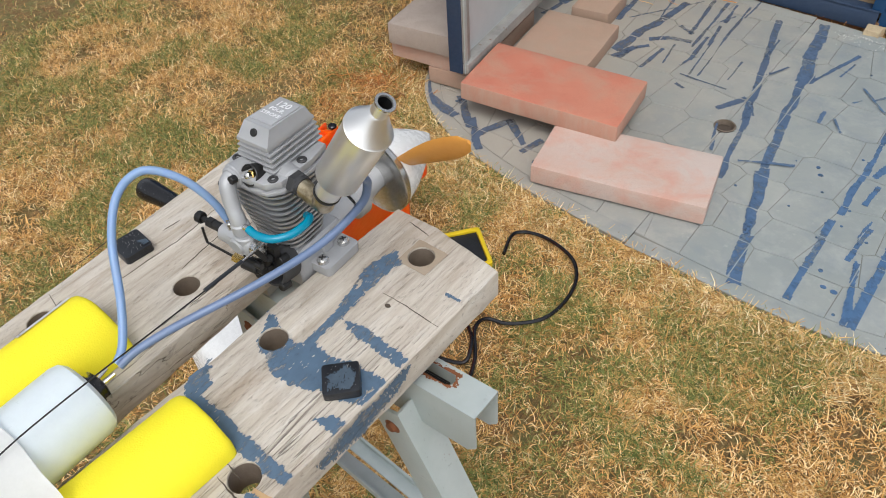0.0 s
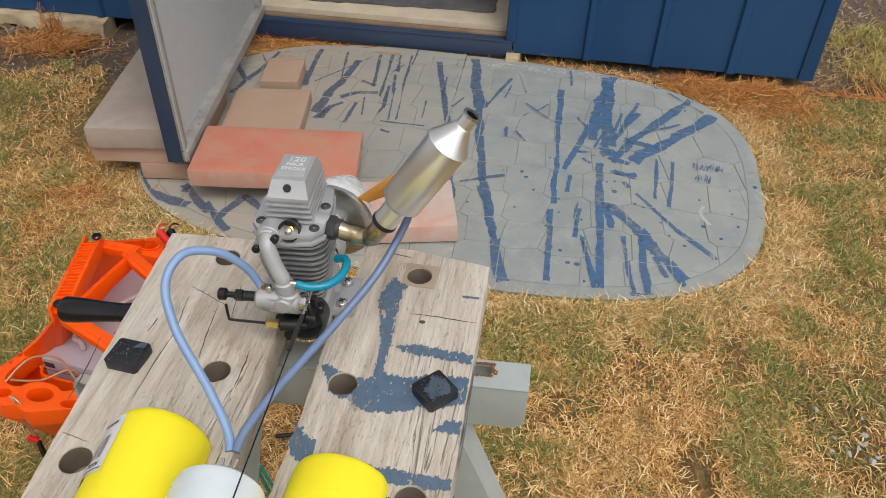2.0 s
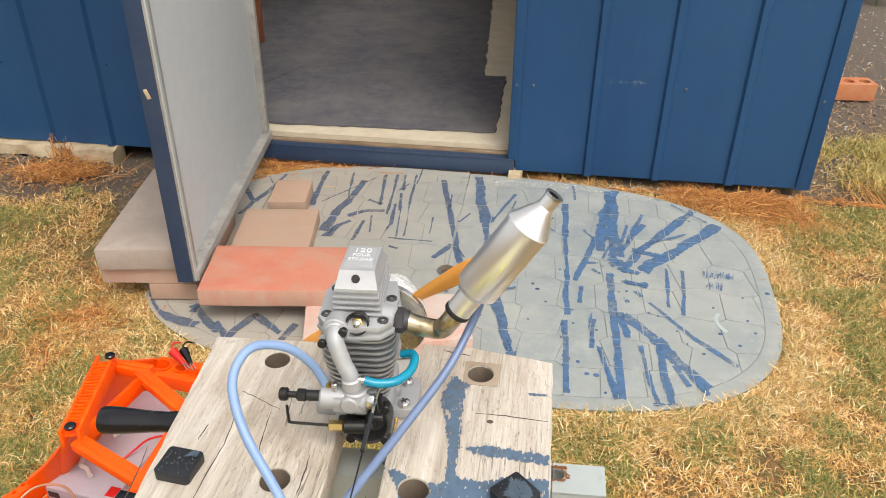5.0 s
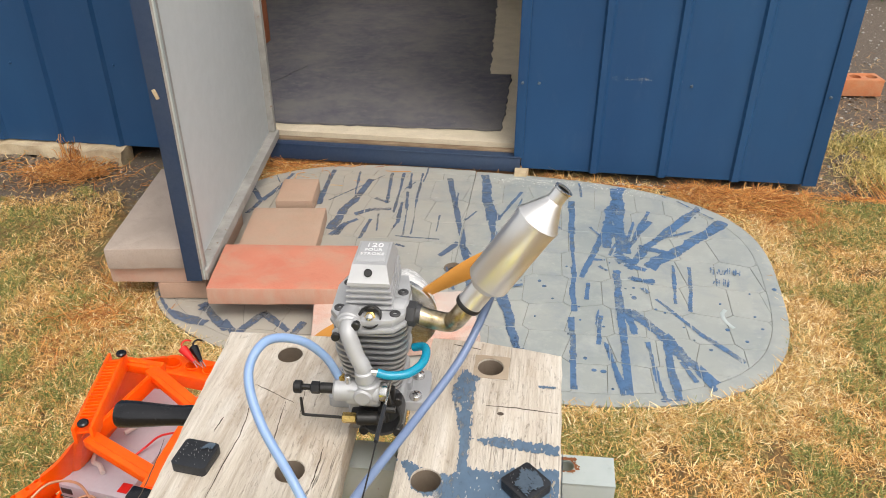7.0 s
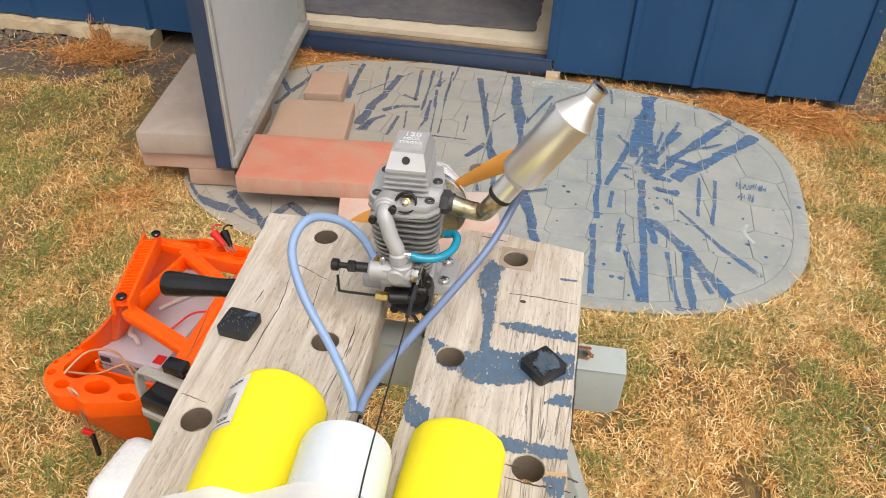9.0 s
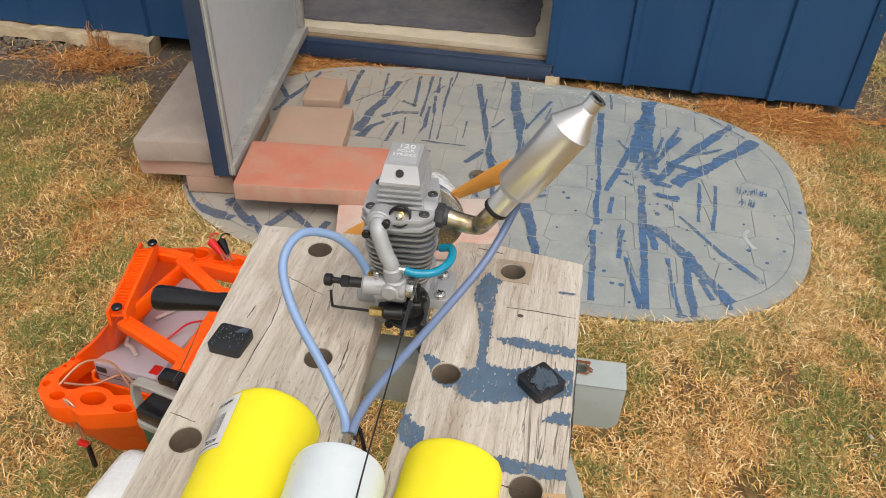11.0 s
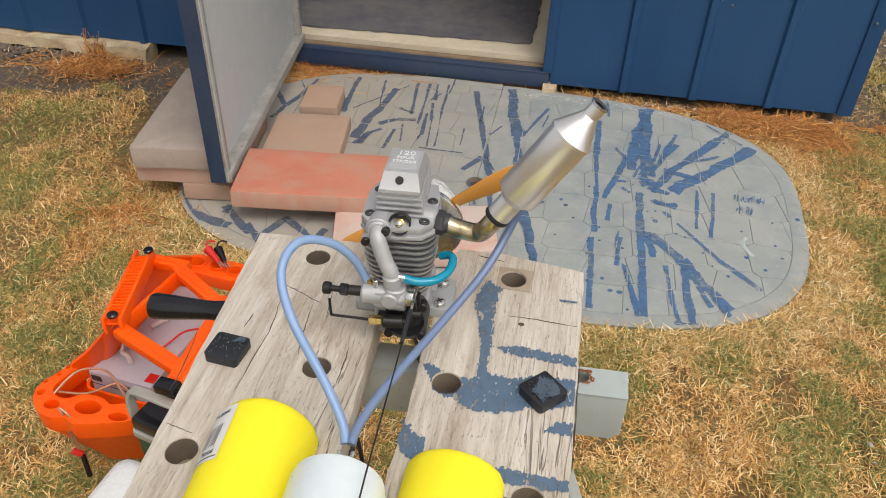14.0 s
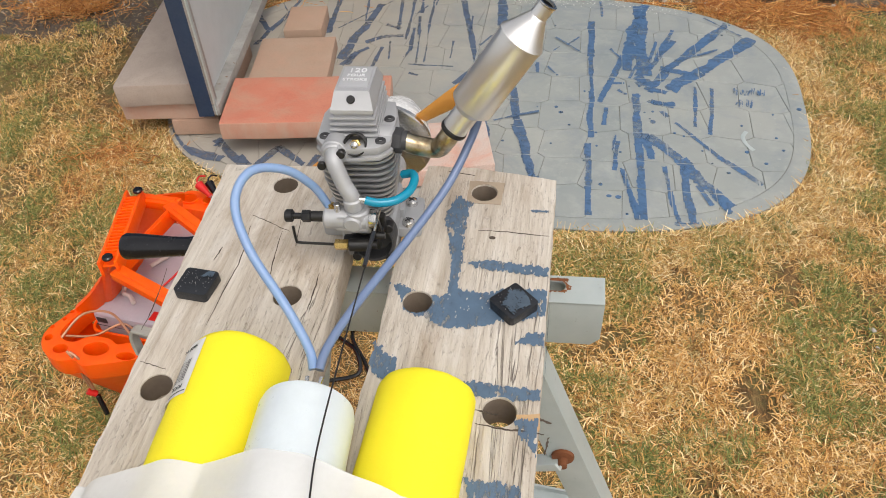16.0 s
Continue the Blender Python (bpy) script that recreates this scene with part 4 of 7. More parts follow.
    # rim and moulded stones, each proud of the joint round it
    cx0 = cut

    def ellipse(grow, k=120):
        return [top_edge(2 * math.pi * i / k, grow) for i in range(k)]

    def clip(poly, px, py, nx, ny):
        """Keeps what lies on the side of a line to which its normal points."""
        out = []
        for (x1, y1), (x2, y2) in zip(poly, poly[1:] + poly[:1]):
            d1, d2 = (x1 - px) * nx + (y1 - py) * ny, (x2 - px) * nx + (y2 - py) * ny
            if d1 >= 0:
                out.append((x1, y1))
            if (d1 >= 0) != (d2 >= 0):
                f = d1 / (d1 - d2)
                out.append((x1 + (x2 - x1) * f, y1 + (y2 - y1) * f))
        return out

    for side in (1, -1):
        outer = [p for p in ellipse(0.0) if (p[0] - cx0) * side > 0.004]
        inner = [p for p in ellipse(-0.040) if (p[0] - cx0) * side > 0.004]
        outer.sort(key=lambda p: math.atan2(p[1], (p[0] - cx0) * side))
        inner.sort(key=lambda p: -math.atan2(p[1], (p[0] - cx0) * side))
        edge = cx0 + side * 0.0014
        loop = [(edge, outer[0][1])] + outer + [(edge, outer[-1][1]), (edge, inner[0][1])] + inner + [(edge, inner[-1][1])]
        part("rim", plate(loop, TOP_Z - 0.0025, TOP_Z, bevel=0.0008), SLAB, t, "smooth moulded rim")
    bound = ellipse(-0.0408)
    nodes = {}
    for i in range(-13, 6):
        for j in range(len(TILE_ROWS)):
            y = TILE_ROWS[j] - TOP_C[1] + rng.uniform(-0.004, 0.004)
            x = tile_column(i, TILE_ROWS[j]) - TOP_C[0] + rng.uniform(-0.004, 0.004)
            k = 1 if rng.random() < 0.6 else -1
            dx, dy = rng.uniform(0.008, 0.014), rng.uniform(0.004, 0.010)
            nodes[i, j] = (k, (x - dx, y + k * dy), (x + dx, y - k * dy))
    for i in range(-13, 5):
        for j in range(len(TILE_ROWS) - 1):
            ll, lr, ur, ul = nodes[i, j], nodes[i + 1, j], nodes[i + 1, j + 1], nodes[i, j + 1]
            poly = []
            poly += [ll[1], ll[2]] if ll[0] > 0 else [ll[2]]
            poly += [lr[1], lr[2]] if lr[0] < 0 else [lr[1]]
            poly += [ur[2], ur[1]] if ur[0] > 0 else [ur[1]]
            poly += [ul[2], ul[1]] if ul[0] < 0 else [ul[2]]
            for side in (1, -1):
                piece = clip(poly, cx0 + side * 0.0002, 0, side, 0)
                for (x1, y1), (x2, y2) in zip(bound, bound[1:] + bound[:1]):
                    if len(piece) < 3:
                        break
                    piece = clip(piece, x1, y1, -(y2 - y1), x2 - x1)
                if len(piece) < 3:
                    continue
                mx, my = sum(p[0] for p in piece) / len(piece), sum(p[1] for p in piece) / len(piece)
                size = max(math.hypot(x - mx, y - my) for x, y in piece)
                if size < 0.012:
                    continue
                if math.hypot(mx - cut, my - hole_y) < 0.12:
                    # leave the parasol hole open
                    fine_loop = []
                    for (x1, y1), (x2, y2) in zip(piece, piece[1:] + piece[:1]):
                        fine_loop += [(x1 + (x2 - x1) * f / 16, y1 + (y2 - y1) * f / 16) for f in range(16)]
                    piece = []
                    for x, y in fine_loop:
                        if math.hypot(x - cut, y - hole_y) < 0.029:
                            x = cut + side * math.sqrt(0.029 ** 2 - (y - hole_y) ** 2)
                        piece.append((x, y))
                b = bmesh.new()
                top = TOP_Z + rng.uniform(-0.0003, 0.0002)
                rings = []
                for inset, z in ((0.0008, TOP_Z - 0.0022), (0.0008, top - 0.0006), (0.0015, top)):
                    k = 1 - inset / (0.72 * size)
                    rings.append([b.verts.new((mx + (x - mx) * k, my + (y - my) * k, z)) for x, y in piece])
                for p, q in zip(rings, rings[1:]):
                    for m in range(len(p)):
                        b.faces.new((p[m], p[(m + 1) % len(p)], q[(m + 1) % len(p)], q[m]))
                b.faces.new(rings[-1])
                part("tile", b, SLAB, t, smooth=False)


tabletop()


# ---- pavers ----
def paver(name, size, m, material, label, chips=0.002, group="pavers by the shed"):
    bm = bmesh.new()
    bmesh.ops.create_cube(bm, size=1)
    bmesh.ops.scale(bm, vec=size, verts=bm.verts)
    bmesh.ops.translate(bm, vec=(0, 0, size[2] / 2), verts=bm.verts)
    bmesh.ops.subdivide_edges(bm, edges=[e for e in bm.edges if e.calc_length() > 0.09], cuts=5, use_grid_fill=True)
    soften_edges(bm, 0.005, 2, 60)
    for v in bm.verts:
        k = noise.noise_vector(v.co * 55 + Vector((size[0] * 91, m.translation.x * 37, 3)))
        v.co += k * chips * 0.7
    return solid(name, bm, material, label, "paver", "", group, m)


paver("paver", (0.41, 0.2, 0.05), pose(-0.148, 1.128, TOP_Z, 0, 0, 13.6), BRICK_DUSTY, "faded pink concrete paver lying on the oval tabletop")
paver("paver", (0.23, 0.30, 0.044), pose(-0.572, 1.525, TOP_Z, 0, 0, 8.5), BRICK_BUFF, "buff concrete paver partly under a red one")
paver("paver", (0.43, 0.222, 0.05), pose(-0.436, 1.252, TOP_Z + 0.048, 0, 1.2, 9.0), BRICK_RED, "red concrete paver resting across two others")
paver("paver", (0.121, 0.165, 0.05), pose(-0.606, 1.79, TOP_Z, 0, 0, 8.0), BRICK_BUFF, "small buff paver lying on the oval tabletop")
paver("paver", (0.13, 0.42, 0.05), pose(-0.772, 1.405, TOP_Z, 0, 0, 8.0), BRICK_BUFF, "buff paver at the bottom of a stack by the open door")
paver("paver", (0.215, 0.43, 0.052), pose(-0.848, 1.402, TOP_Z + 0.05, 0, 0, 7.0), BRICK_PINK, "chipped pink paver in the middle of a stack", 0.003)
paver("paver", (0.222, 0.50, 0.062), pose(-0.848, 1.420, TOP_Z + 0.103, 0, 0, 9.0), BRICK_GREY, "wide grey concrete slab on top of a stack of pavers")


# ---- shed ----
WALL_Y = 2.15
WALL_H = 1.98
X_L, X_R = -3.4, 1.136
OPEN_L, OPEN_R = -0.82, 0.088
BACK_Y = 5.9


def ribbed(x0, x1, ribs, z0, z1, name, label, thick=0.02):
    """A steel wall sheet with upright ribs."""
    front = [(x0, 0.0)]
    for r in sorted(ribs):
        if x0 + 0.03 < r < x1 - 0.03:
            front += [(r - 0.017, 0.0), (r - 0.010, -0.013), (r + 0.010, -0.013), (r + 0.020, 0.0)]
    front += [(x1, 0.0)]
    bm = bmesh.new()
    rows = []
    for z in (z0, z1):
        rows.append([bm.verts.new((x, WALL_Y + y, z)) for x, y in front] + [bm.verts.new((x1, WALL_Y + thick, z)), bm.verts.new((x0, WALL_Y + thick, z))])
    n = len(rows[0])
    for i in range(n):
        j = (i + 1) % n
        bm.faces.new((rows[0][i], rows[0][j], rows[1][j], rows[1][i]))
    bm.faces.new(rows[0])
    bm.faces.new(rows[1][::-1])
    return solid(name, bm, BLUE, label, "wall", "structure", angle=25)


left_ribs = [-1.44 - 0.245 * i for i in range(8)] + [-1.195]
ribbed(X_L, OPEN_L - 0.03, left_ribs, 0.022, WALL_H, "wall_left_of_door", "blue ribbed steel shed wall")
right_ribs = [0.377, 0.615, 0.868]
wall_right = ribbed(OPEN_R + 0.03, X_R, right_ribs, 0.027, WALL_H, "wall_right_of_door", "blue ribbed steel shed wall")
solid("wall_over_door", box((OPEN_R - OPEN_L + 0.06, 0.02, 0.12), ((OPEN_L + OPEN_R) / 2, WALL_Y + 0.012, WALL_H - 0.06), 0.002), BLUE, "blue steel strip over the door", "wall", "structure")
solid("wall_east", box((0.02, BACK_Y - WALL_Y - 0.03, WALL_H), (X_R - 0.012, (WALL_Y + BACK_Y) / 2 + 0.01, WALL_H / 2 + 0.02), 0.002), BLUE, "blue steel end wall of the shed", "wall", "structure")
solid("wall_west", box((0.02, BACK_Y - WALL_Y - 0.03, WALL_H), (X_L + 0.012, (WALL_Y + BACK_Y) / 2 + 0.01, WALL_H / 2 + 0.02), 0.002), BLUE, "blue steel end wall of the shed", "wall", "structure")
solid("wall_north", box((X_R - X_L - 0.05, 0.02, WALL_H), ((X_L + X_R) / 2, BACK_Y + 0.012, WALL_H / 2 + 0.02), 0.002), BLUE, "blue steel back wall of the shed", "wall", "structure")
# roof sheets, plus an added, unseen clear sheet that lights the shed's inside
SKY_X0, SKY_X1, SKY_Y1 = -0.85, 0.05, 3.7
ROOF_Y0, ROOF_Y1 = WALL_Y - 0.08, BACK_Y + 0.08
for x0, x1, y0 in ((X_L - 0.1, SKY_X0, ROOF_Y0), (SKY_X0, SKY_X1, SKY_Y1), (SKY_X1, X_R + 0.1, ROOF_Y0)):
    solid("ceiling", box((x1 - x0, ROOF_Y1 - y0, 0.03), ((x0 + x1) / 2, (y0 + ROOF_Y1) / 2, WALL_H + 0.04), 0.002), BLUE, "steel roof sheets of the shed", "ceiling", "structure")
solid("added_roof_window", box((SKY_X1 - SKY_X0 - 0.004, SKY_Y1 - ROOF_Y0 - 0.004, 0.004), ((SKY_X0 + SKY_X1) / 2, (ROOF_Y0 + SKY_Y1) / 2, WALL_H + 0.04)), ADDED_SKYLIGHT, "added clear roof sheet, out of view, that brightens the shed inside", "skylight", "structure").visible_shadow = False

# corner flashing with its overlap
bm = box((0.045, 0.004, WALL_H - 0.02), (X_R - 0.018, WALL_Y - 0.006, WALL_H / 2 + 0.015), 0.001)
bm = box((0.004, 0.05, WALL_H - 0.02), (X_R + 0.006, WALL_Y + 0.02, WALL_H / 2 + 0.015), 0.001, bm)
solid("trim_corner", bm, BLUE, "blue steel corner flashing", "trim", "structure")
# jambs, sill
bm = box((0.034, 0.05, WALL_H - 0.1), (OPEN_R + 0.02, WALL_Y + 0.012, WALL_H / 2 - 0.03 + 0.05), 0.003)
solid("trim_jamb_right", bm, BLUE, "blue steel door jamb", "trim", "structure")
bm = box((0.03, 0.05, WALL_H - 0.1), (OPEN_L - 0.018, WALL_Y + 0.012, WALL_H / 2 - 0.03 + 0.05), 0.003)
solid("trim_jamb_left", bm, BLUE, "blue steel door jamb", "trim", "structure")
SILL_W, SILL_X = OPEN_R - OPEN_L + 0.03, (OPEN_L + OPEN_R) / 2 + 0.012
bm = box((SILL_W, 0.006, 0.056), (SILL_X, WALL_Y - 0.016, 0.045), 0.002)
bm = box((SILL_W, 0.045, 0.006), (SILL_X, WALL_Y + 0.0045, 0.0705), 0.002, bm)
bm = box((SILL_W, 0.005, 0.009), (SILL_X, WALL_Y - 0.0165, 0.072), 0.0018, bm)
sill = solid("door_sill", bm, SILL, "navy steel door sill, scuffed along its edge", "sill", "structure")
bm = box((SILL_W, 0.024, 0.02), (SILL_X, WALL_Y + 0.039, 0.0715), 0.003)
solid("sill_ledge", bm, LEDGE, "tan timber strip behind the sill, caked with dirt", "sill", "structure")
bm = box((OPEN_R - OPEN_L + 0.05, 0.03, 0.05), ((OPEN_L + OPEN_R) / 2 + 0.01, WALL_Y + 0.012, 0.010), 0.003)
solid("sill_packing", bm, LINER, "dirty brown timber packing under the sill", "packing", "structure")

# floor inside
bm = bmesh.new()
bmesh.ops.create_grid(bm, x_segments=8, y_segments=8, size=0.5)
bmesh.ops.scale(bm, vec=(X_R - X_L - 0.06, BACK_Y - WALL_Y - 0.08, 1), verts=bm.verts)
bmesh.ops.translate(bm, vec=((X_L + X_R) / 2, (WALL_Y + BACK_Y) / 2 + 0.02, 0.096), verts=bm.verts)
geo = bmesh.ops.extrude_face_region(bm, geom=list(bm.faces))
bmesh.ops.translate(bm, vec=(0, 0, -0.08), verts=[v for v in geo["geom"] if isinstance(v, bmesh.types.BMVert)])
solid("floor", bm, CREAM_FLOOR, "cream concrete floor inside the shed", "floor", "structure")
rng = random.Random(8)
outline = rough_outline([(-0.86, 2.275), (0.035, 2.315), (0.03, 2.99), (-0.9, 3.03), (-1.3, 2.9), (-1.3, 2.24)], 0.03, 0.006, rng)
solid("carpet", plate(outline, 0.098, 0.106), CARPET, "worn dark blue-grey carpet offcut on the shed floor", "carpet", group="carpets in the shed")
outline = rough_outline([(-2.6, 2.98), (-0.07, 3.0), (-0.16, 4.6), (-0.2, 5.4), (-2.6, 5.4)], 0.03, 0.008, rng)
solid("carpet", plate(outline, 0.098, 0.102), CARPET, "large dark carpet covering the shed floor further in", "carpet", group="carpets in the shed")
# torn flap near the hinge
bm = plate(rough_outline([(-1.0, 2.75), (-0.93, 2.98), (-1.28, 2.94), (-1.28, 2.4), (-1.16, 2.45)], 0.03, 0.006, rng), 0.107, 0.110)
solid("carpet_flap", bm, CARPET, "torn corner of carpet folded over", "carpet", group="carpets in the shed")
# timber pieces on the floor
solid("timber_board", box((1.1, 0.36, 0.03), (-1.22, 5.05, 0.118), 0.004, turn=pose(0, 0, 0, 0, 0, 4)), LINER, "brown board lying on the shed floor", "board")
solid("timber_batten", box((1.25, 0.05, 0.04), (-1.2, 4.80, 0.124), 0.004, turn=pose(0, 0, 0, 0, 0, 4)), TIMBER, "red-brown timber batten on the shed floor", "batten")
solid("timber_post", box((0.07, 0.06, 1.6), (-1.28, 3.35, 0.906), 0.005), TIMBER, "red-brown timber post inside the doorway", "post")

# concrete footing left of the door, in broken lengths
def footing(x0, x1, y, z0, z1, seed):
    r = random.Random(seed)
    bm = box((x1 - x0, 0.09, z1 - z0), (0.5 * (x0 + x1), y + 0.005, 0.5 * (z0 + z1)))
    bmesh.ops.subdivide_edges(bm, edges=[e for e in bm.edges if e.calc_length() > 0.12], cuts=max(8, int((x1 - x0) / 0.022)), use_grid_fill=True)
    bmesh.ops.subdivide_edges(bm, edges=[e for e in bm.edges if e.calc_length() > 0.03], cuts=3, use_grid_fill=True)
    shift = Vector((seed * 7.1, 0, r.uniform(0, 9)))
    for v in bm.verts:
        v.co += noise.noise_vector(v.co * 16 + shift) * 0.010 + noise.noise_vector(v.co * 60 + shift) * 0.004
        v.co.y = min(v.co.y, WALL_Y + 0.04)
    return solid("footing", bm, CONCRETE, "rough cream concrete footing under the wall", "footing", "structure")


footing(-3.3, -1.63, WALL_Y - 0.006, -0.025, 0.016, 1)
footing(-1.62, -1.41, WALL_Y - 0.018, -0.055, 0.018, 2)
bm = plate(rough_outline([(0.1, 2.09), (0.14, 2.09), (0.145, 2.135), (0.095, 2.135)], 0.01, 0.003, random.Random(4)), 0.0, 0.035, bevel=0.003)
solid("packer", bm, CONCRETE, "small cream concrete packer under the door jamb", "packer")


# wall screws
def wall_screw(x, z, y=WALL_Y):
    bm = lathe([(0, -0.007), (0.0027, -0.0065), (0.0036, -0.0045), (0.0036, -0.002), (0.0058, -0.001), (0.0058, 0.0005), (0, 0.0005)], pose(x, y - 0.001, z, 90, 0, 0) @ pose(0, 0, 0, 180), 10)
    return solid("screw", bm, BLUE if x < -1 else BLUE_GREY, "small blue-painted hex roofing screw in the shed wall" if x < -1 else "worn blue-grey hex roofing screw in the shed wall", "screw", group="wall screws")


for x, z in ((0.164, 0.347), (0.669, 0.36), (-1.391, 0.342), (-1.905, 0.33), (-1.806, 0.333)):
    wall_screw(x, z)
wall_screw(1.112, 0.346, WALL_Y - 0.008)
wall_screw(0.108, 0.35, WALL_Y - 0.014)


# rubbed pale marks on the wall sheet
rng = random.Random(41)
bm = bmesh.new()
for i in range(46):
    x = rng.uniform(0.405, 0.54) if i < 34 else rng.uniform(0.6, 0.645)
    z = 0.374 + rng.gauss(0, 0.006)
    k = rng.uniform(0.0006, 0.0017)
    b = plate(ring_of(0, 0, k, 7, k * rng.uniform(0.5, 1.2)), 0.0, 0.0006)
    b.transform(pose(x, WALL_Y - 0.0003, z, 90))
    join(bm, b)
tagged(part("scuffs", bm, GALV_DULL, wall_right, "rubbed pale scuff marks", smooth=False), kind="stuff")


# ---- open shed door ----
def shed_door():
    hinge, tip = Vector((-0.815, 2.132, 0.0)), Vector((-0.682, 1.165, 0.0))
    d = tip - hinge
    length = d.length
    ang = math.degrees(math.atan2(d.y, d.x))
    t = thing("door_1", pose(hinge.x, hinge.y, 0.1, 0, 0, ang), "open steel shed door, blue outside and pale grey inside", "door", kind="structure")
    h = 1.83
    # local x along the leaf, local +y is the inner, grey side
    part("outer_skin", box((length, 0.004, h), (length / 2, -0.016, h / 2), 0.001), BLUE, t, "blue painted outer sheet")
    part("inner_skin", box((length - 0.05, 0.003, h - 0.05), (length / 2, 0.001, h / 2), 0.0005), DOOR_GREY, t, "pale grey inner sheet")
    part("bottom_channel", box((length, 0.050, 0.030), (length / 2, 0.009, 0.015), 0.002), GALV_WORN, t, "dull galvanised bottom channel")
    part("top_channel", box((length, 0.036, 0.028), (length / 2, 0.004, h - 0.014), 0.002), GALV_DULL, t, "dull galvanised top channel")
    for x in (0.013, length - 0.014):
        part("stile", box((0.030, 0.038, h - 0.062), (x, 0.006, h / 2 + 0.001), 0.002), GALV_WORN, t, "dull galvanised upright channel")
    part("edge_strip", box((0.004, 0.04, h), (length + 0.003, -0.002, h / 2), 0.001), SILL, t, "blue folded edge")
    part("edge_lip", box((0.014, 0.004, h), (length - 0.006, 0.0245, h / 2), 0.001), GALV, t, "bare metal lip along the edge")
    bm = box((0.004, 0.009, 0.024), (length + 0.006, -0.006, 0.505), 0.0018, turn=pose(0, 0, 0, 18, 0, 0))
    part("latch_tag", bm, CONCRETE, t, "small pale remnant of a latch")
    for z in (0.25, 1.5):
        part("hinge", rod((-0.006, 0.0, z), (-0.006, 0.0, z + 0.09), 0.007, 10), GALV_DULL, t)


shed_door()


# ---- folding workbench ----
BENCH = 0.798
THICK = 0.026


def workbench():
    t = thing("workbench", pose(0.08, -0.15, 0), "folding workbench with two weathered planks on grey steel legs", "workbench")
    base = Vector((0.08, -0.15, 0))

    def w(p):
        return tuple(Vector(p) - base)

    def wl2(pts):
        return [(x - base.x, y - base.y) for x, y in pts]

    rng = random.Random(21)
    left = [(-0.058, 0.093), (0.060, 0.101), (0.077, -0.150), (0.094, -0.46), (-0.016, -0.46), (-0.030, -0.28)]
    outline = rough_outline(left, 0.01, 0.0005, rng)
    left_holes = ((0.0, 0.071), (0.0375, -0.0465), (-0.0205, -0.1305), (0.062, -0.235), (0.0, -0.33))
    holes = [ring_of(*c, 0.0098, 22) for c in left_holes]
    jaw = part("plank", plate(wl2(outline), BENCH - THICK, BENCH, [wl2(h) for h in holes], bevel=0.0014), WOOD_L, t, "grey weathered plank with dog holes")
    right = [(0.110, 0.108), (0.150, 0.109), (0.215, 0.099), (0.214, -0.128), (0.214, -0.46), (0.106, -0.46), (0.106, -0.118), (0.107, -0.085), (0.105, -0.015)]
    outline = rough_outline(right, 0.01, 0.0005, rng)
    planks = [jaw]
    right_holes = ((0.1595, 0.0775), (0.1275, -0.0420), (0.1905, -0.1225), (0.125, -0.21), (0.17, -0.31))
    holes = [ring_of(*c, 0.0101, 22) for c in right_holes]
    jaw = part("plank", plate(wl2(outline), BENCH - THICK, BENCH, [wl2(h) for h in holes], bevel=0.0014), WOOD_R, t, "grey weathered plank with blue paint and dog holes")
    # square recess stain round one hole, split wood at another
    bm = plate(wl2(rough_outline([(0.147, 0.064), (0.174, 0.064), (0.174, 0.091), (0.147, 0.091)], 0.004, 0.0004, rng)), BENCH, BENCH + 0.0003, [wl2(ring_of(0.1595, 0.0775, 0.0104, 22))])
    part("square_mark", bm, WOOD_BARE, jaw, "bare square round a hole", smooth=False)
    bm = plate(wl2(rough_outline([(0.2005, -0.124), (0.2145, -0.121), (0.2148, -0.133), (0.203, -0.1305)], 0.003, 0.0006, rng)), BENCH, BENCH + 0.0004)
    part("splinter", bm, WOOD_RAW, jaw, "freshly split orange wood")
    # hole linings: the shade inside is put into a darker brown
    for ob_, cs in ((planks[0], left_holes), (jaw, right_holes)):
        for cx, cy in cs:
            bm = lathe([(0.00985, BENCH - THICK + 0.0003), (0.00965, BENCH - 0.008), (0.0098, BENCH - 0.0012)], pose(cx - base.x, cy - base.y, 0), 22)
            part("hole_lining", bm, HOLE_WALL_SHADE, ob_, "end grain inside the hole, darkened to hold its shade")
    def crack_strip(bm, pts, k):
        line = smooth_line([Vector((x, y, 0)) for x, y in pts], 7)
        n = len(line) - 1
        one, two = [], []
        for i, p in enumerate(line):
            d = (line[min(i + 1, n)] - line[max(i - 1, 0)]).normalized()
            w = (k * math.sin(math.pi * (0.06 + 0.88 * i / n)) + 0.00005) * rng.uniform(0.5, 1.2)
            off = rng.uniform(-0.00035, 0.00035)
            one.append((p.x - d.y * (w + off), p.y + d.x * (w + off)))
            two.append((p.x + d.y * (w - off), p.y - d.x * (w - off)))
        plate(wl2(one + two[::-1]), BENCH, BENCH + 0.00025, bm=bm)

    cracks = bmesh.new()
    for pts, k in [([(-0.012, 0.02), (-0.007, -0.017), (-0.008, -0.044), (-0.008, -0.079)], 0.0003), ([(0.014, 0.017), (0.017, -0.012), (0.021, -0.038)], 0.0003), ([(0.054, -0.023), (0.055, -0.041), (0.055, -0.058)], 0.0004), ([(-0.014, 0.032), (0.002, 0.025), (0.02, 0.017)], 0.0002), ([(-0.039, -0.113), (-0.029, -0.115), (-0.02, -0.117)], 0.0003), ([(-0.057, -0.031), (-0.051, -0.066), (-0.05, -0.088)], 0.0003), ([(0.023, 0.041), (0.029, 0.002)], 0.0002), ([(-0.025, -0.005), (-0.026, -0.02)], 0.0004)]:
        crack_strip(cracks, pts, k)
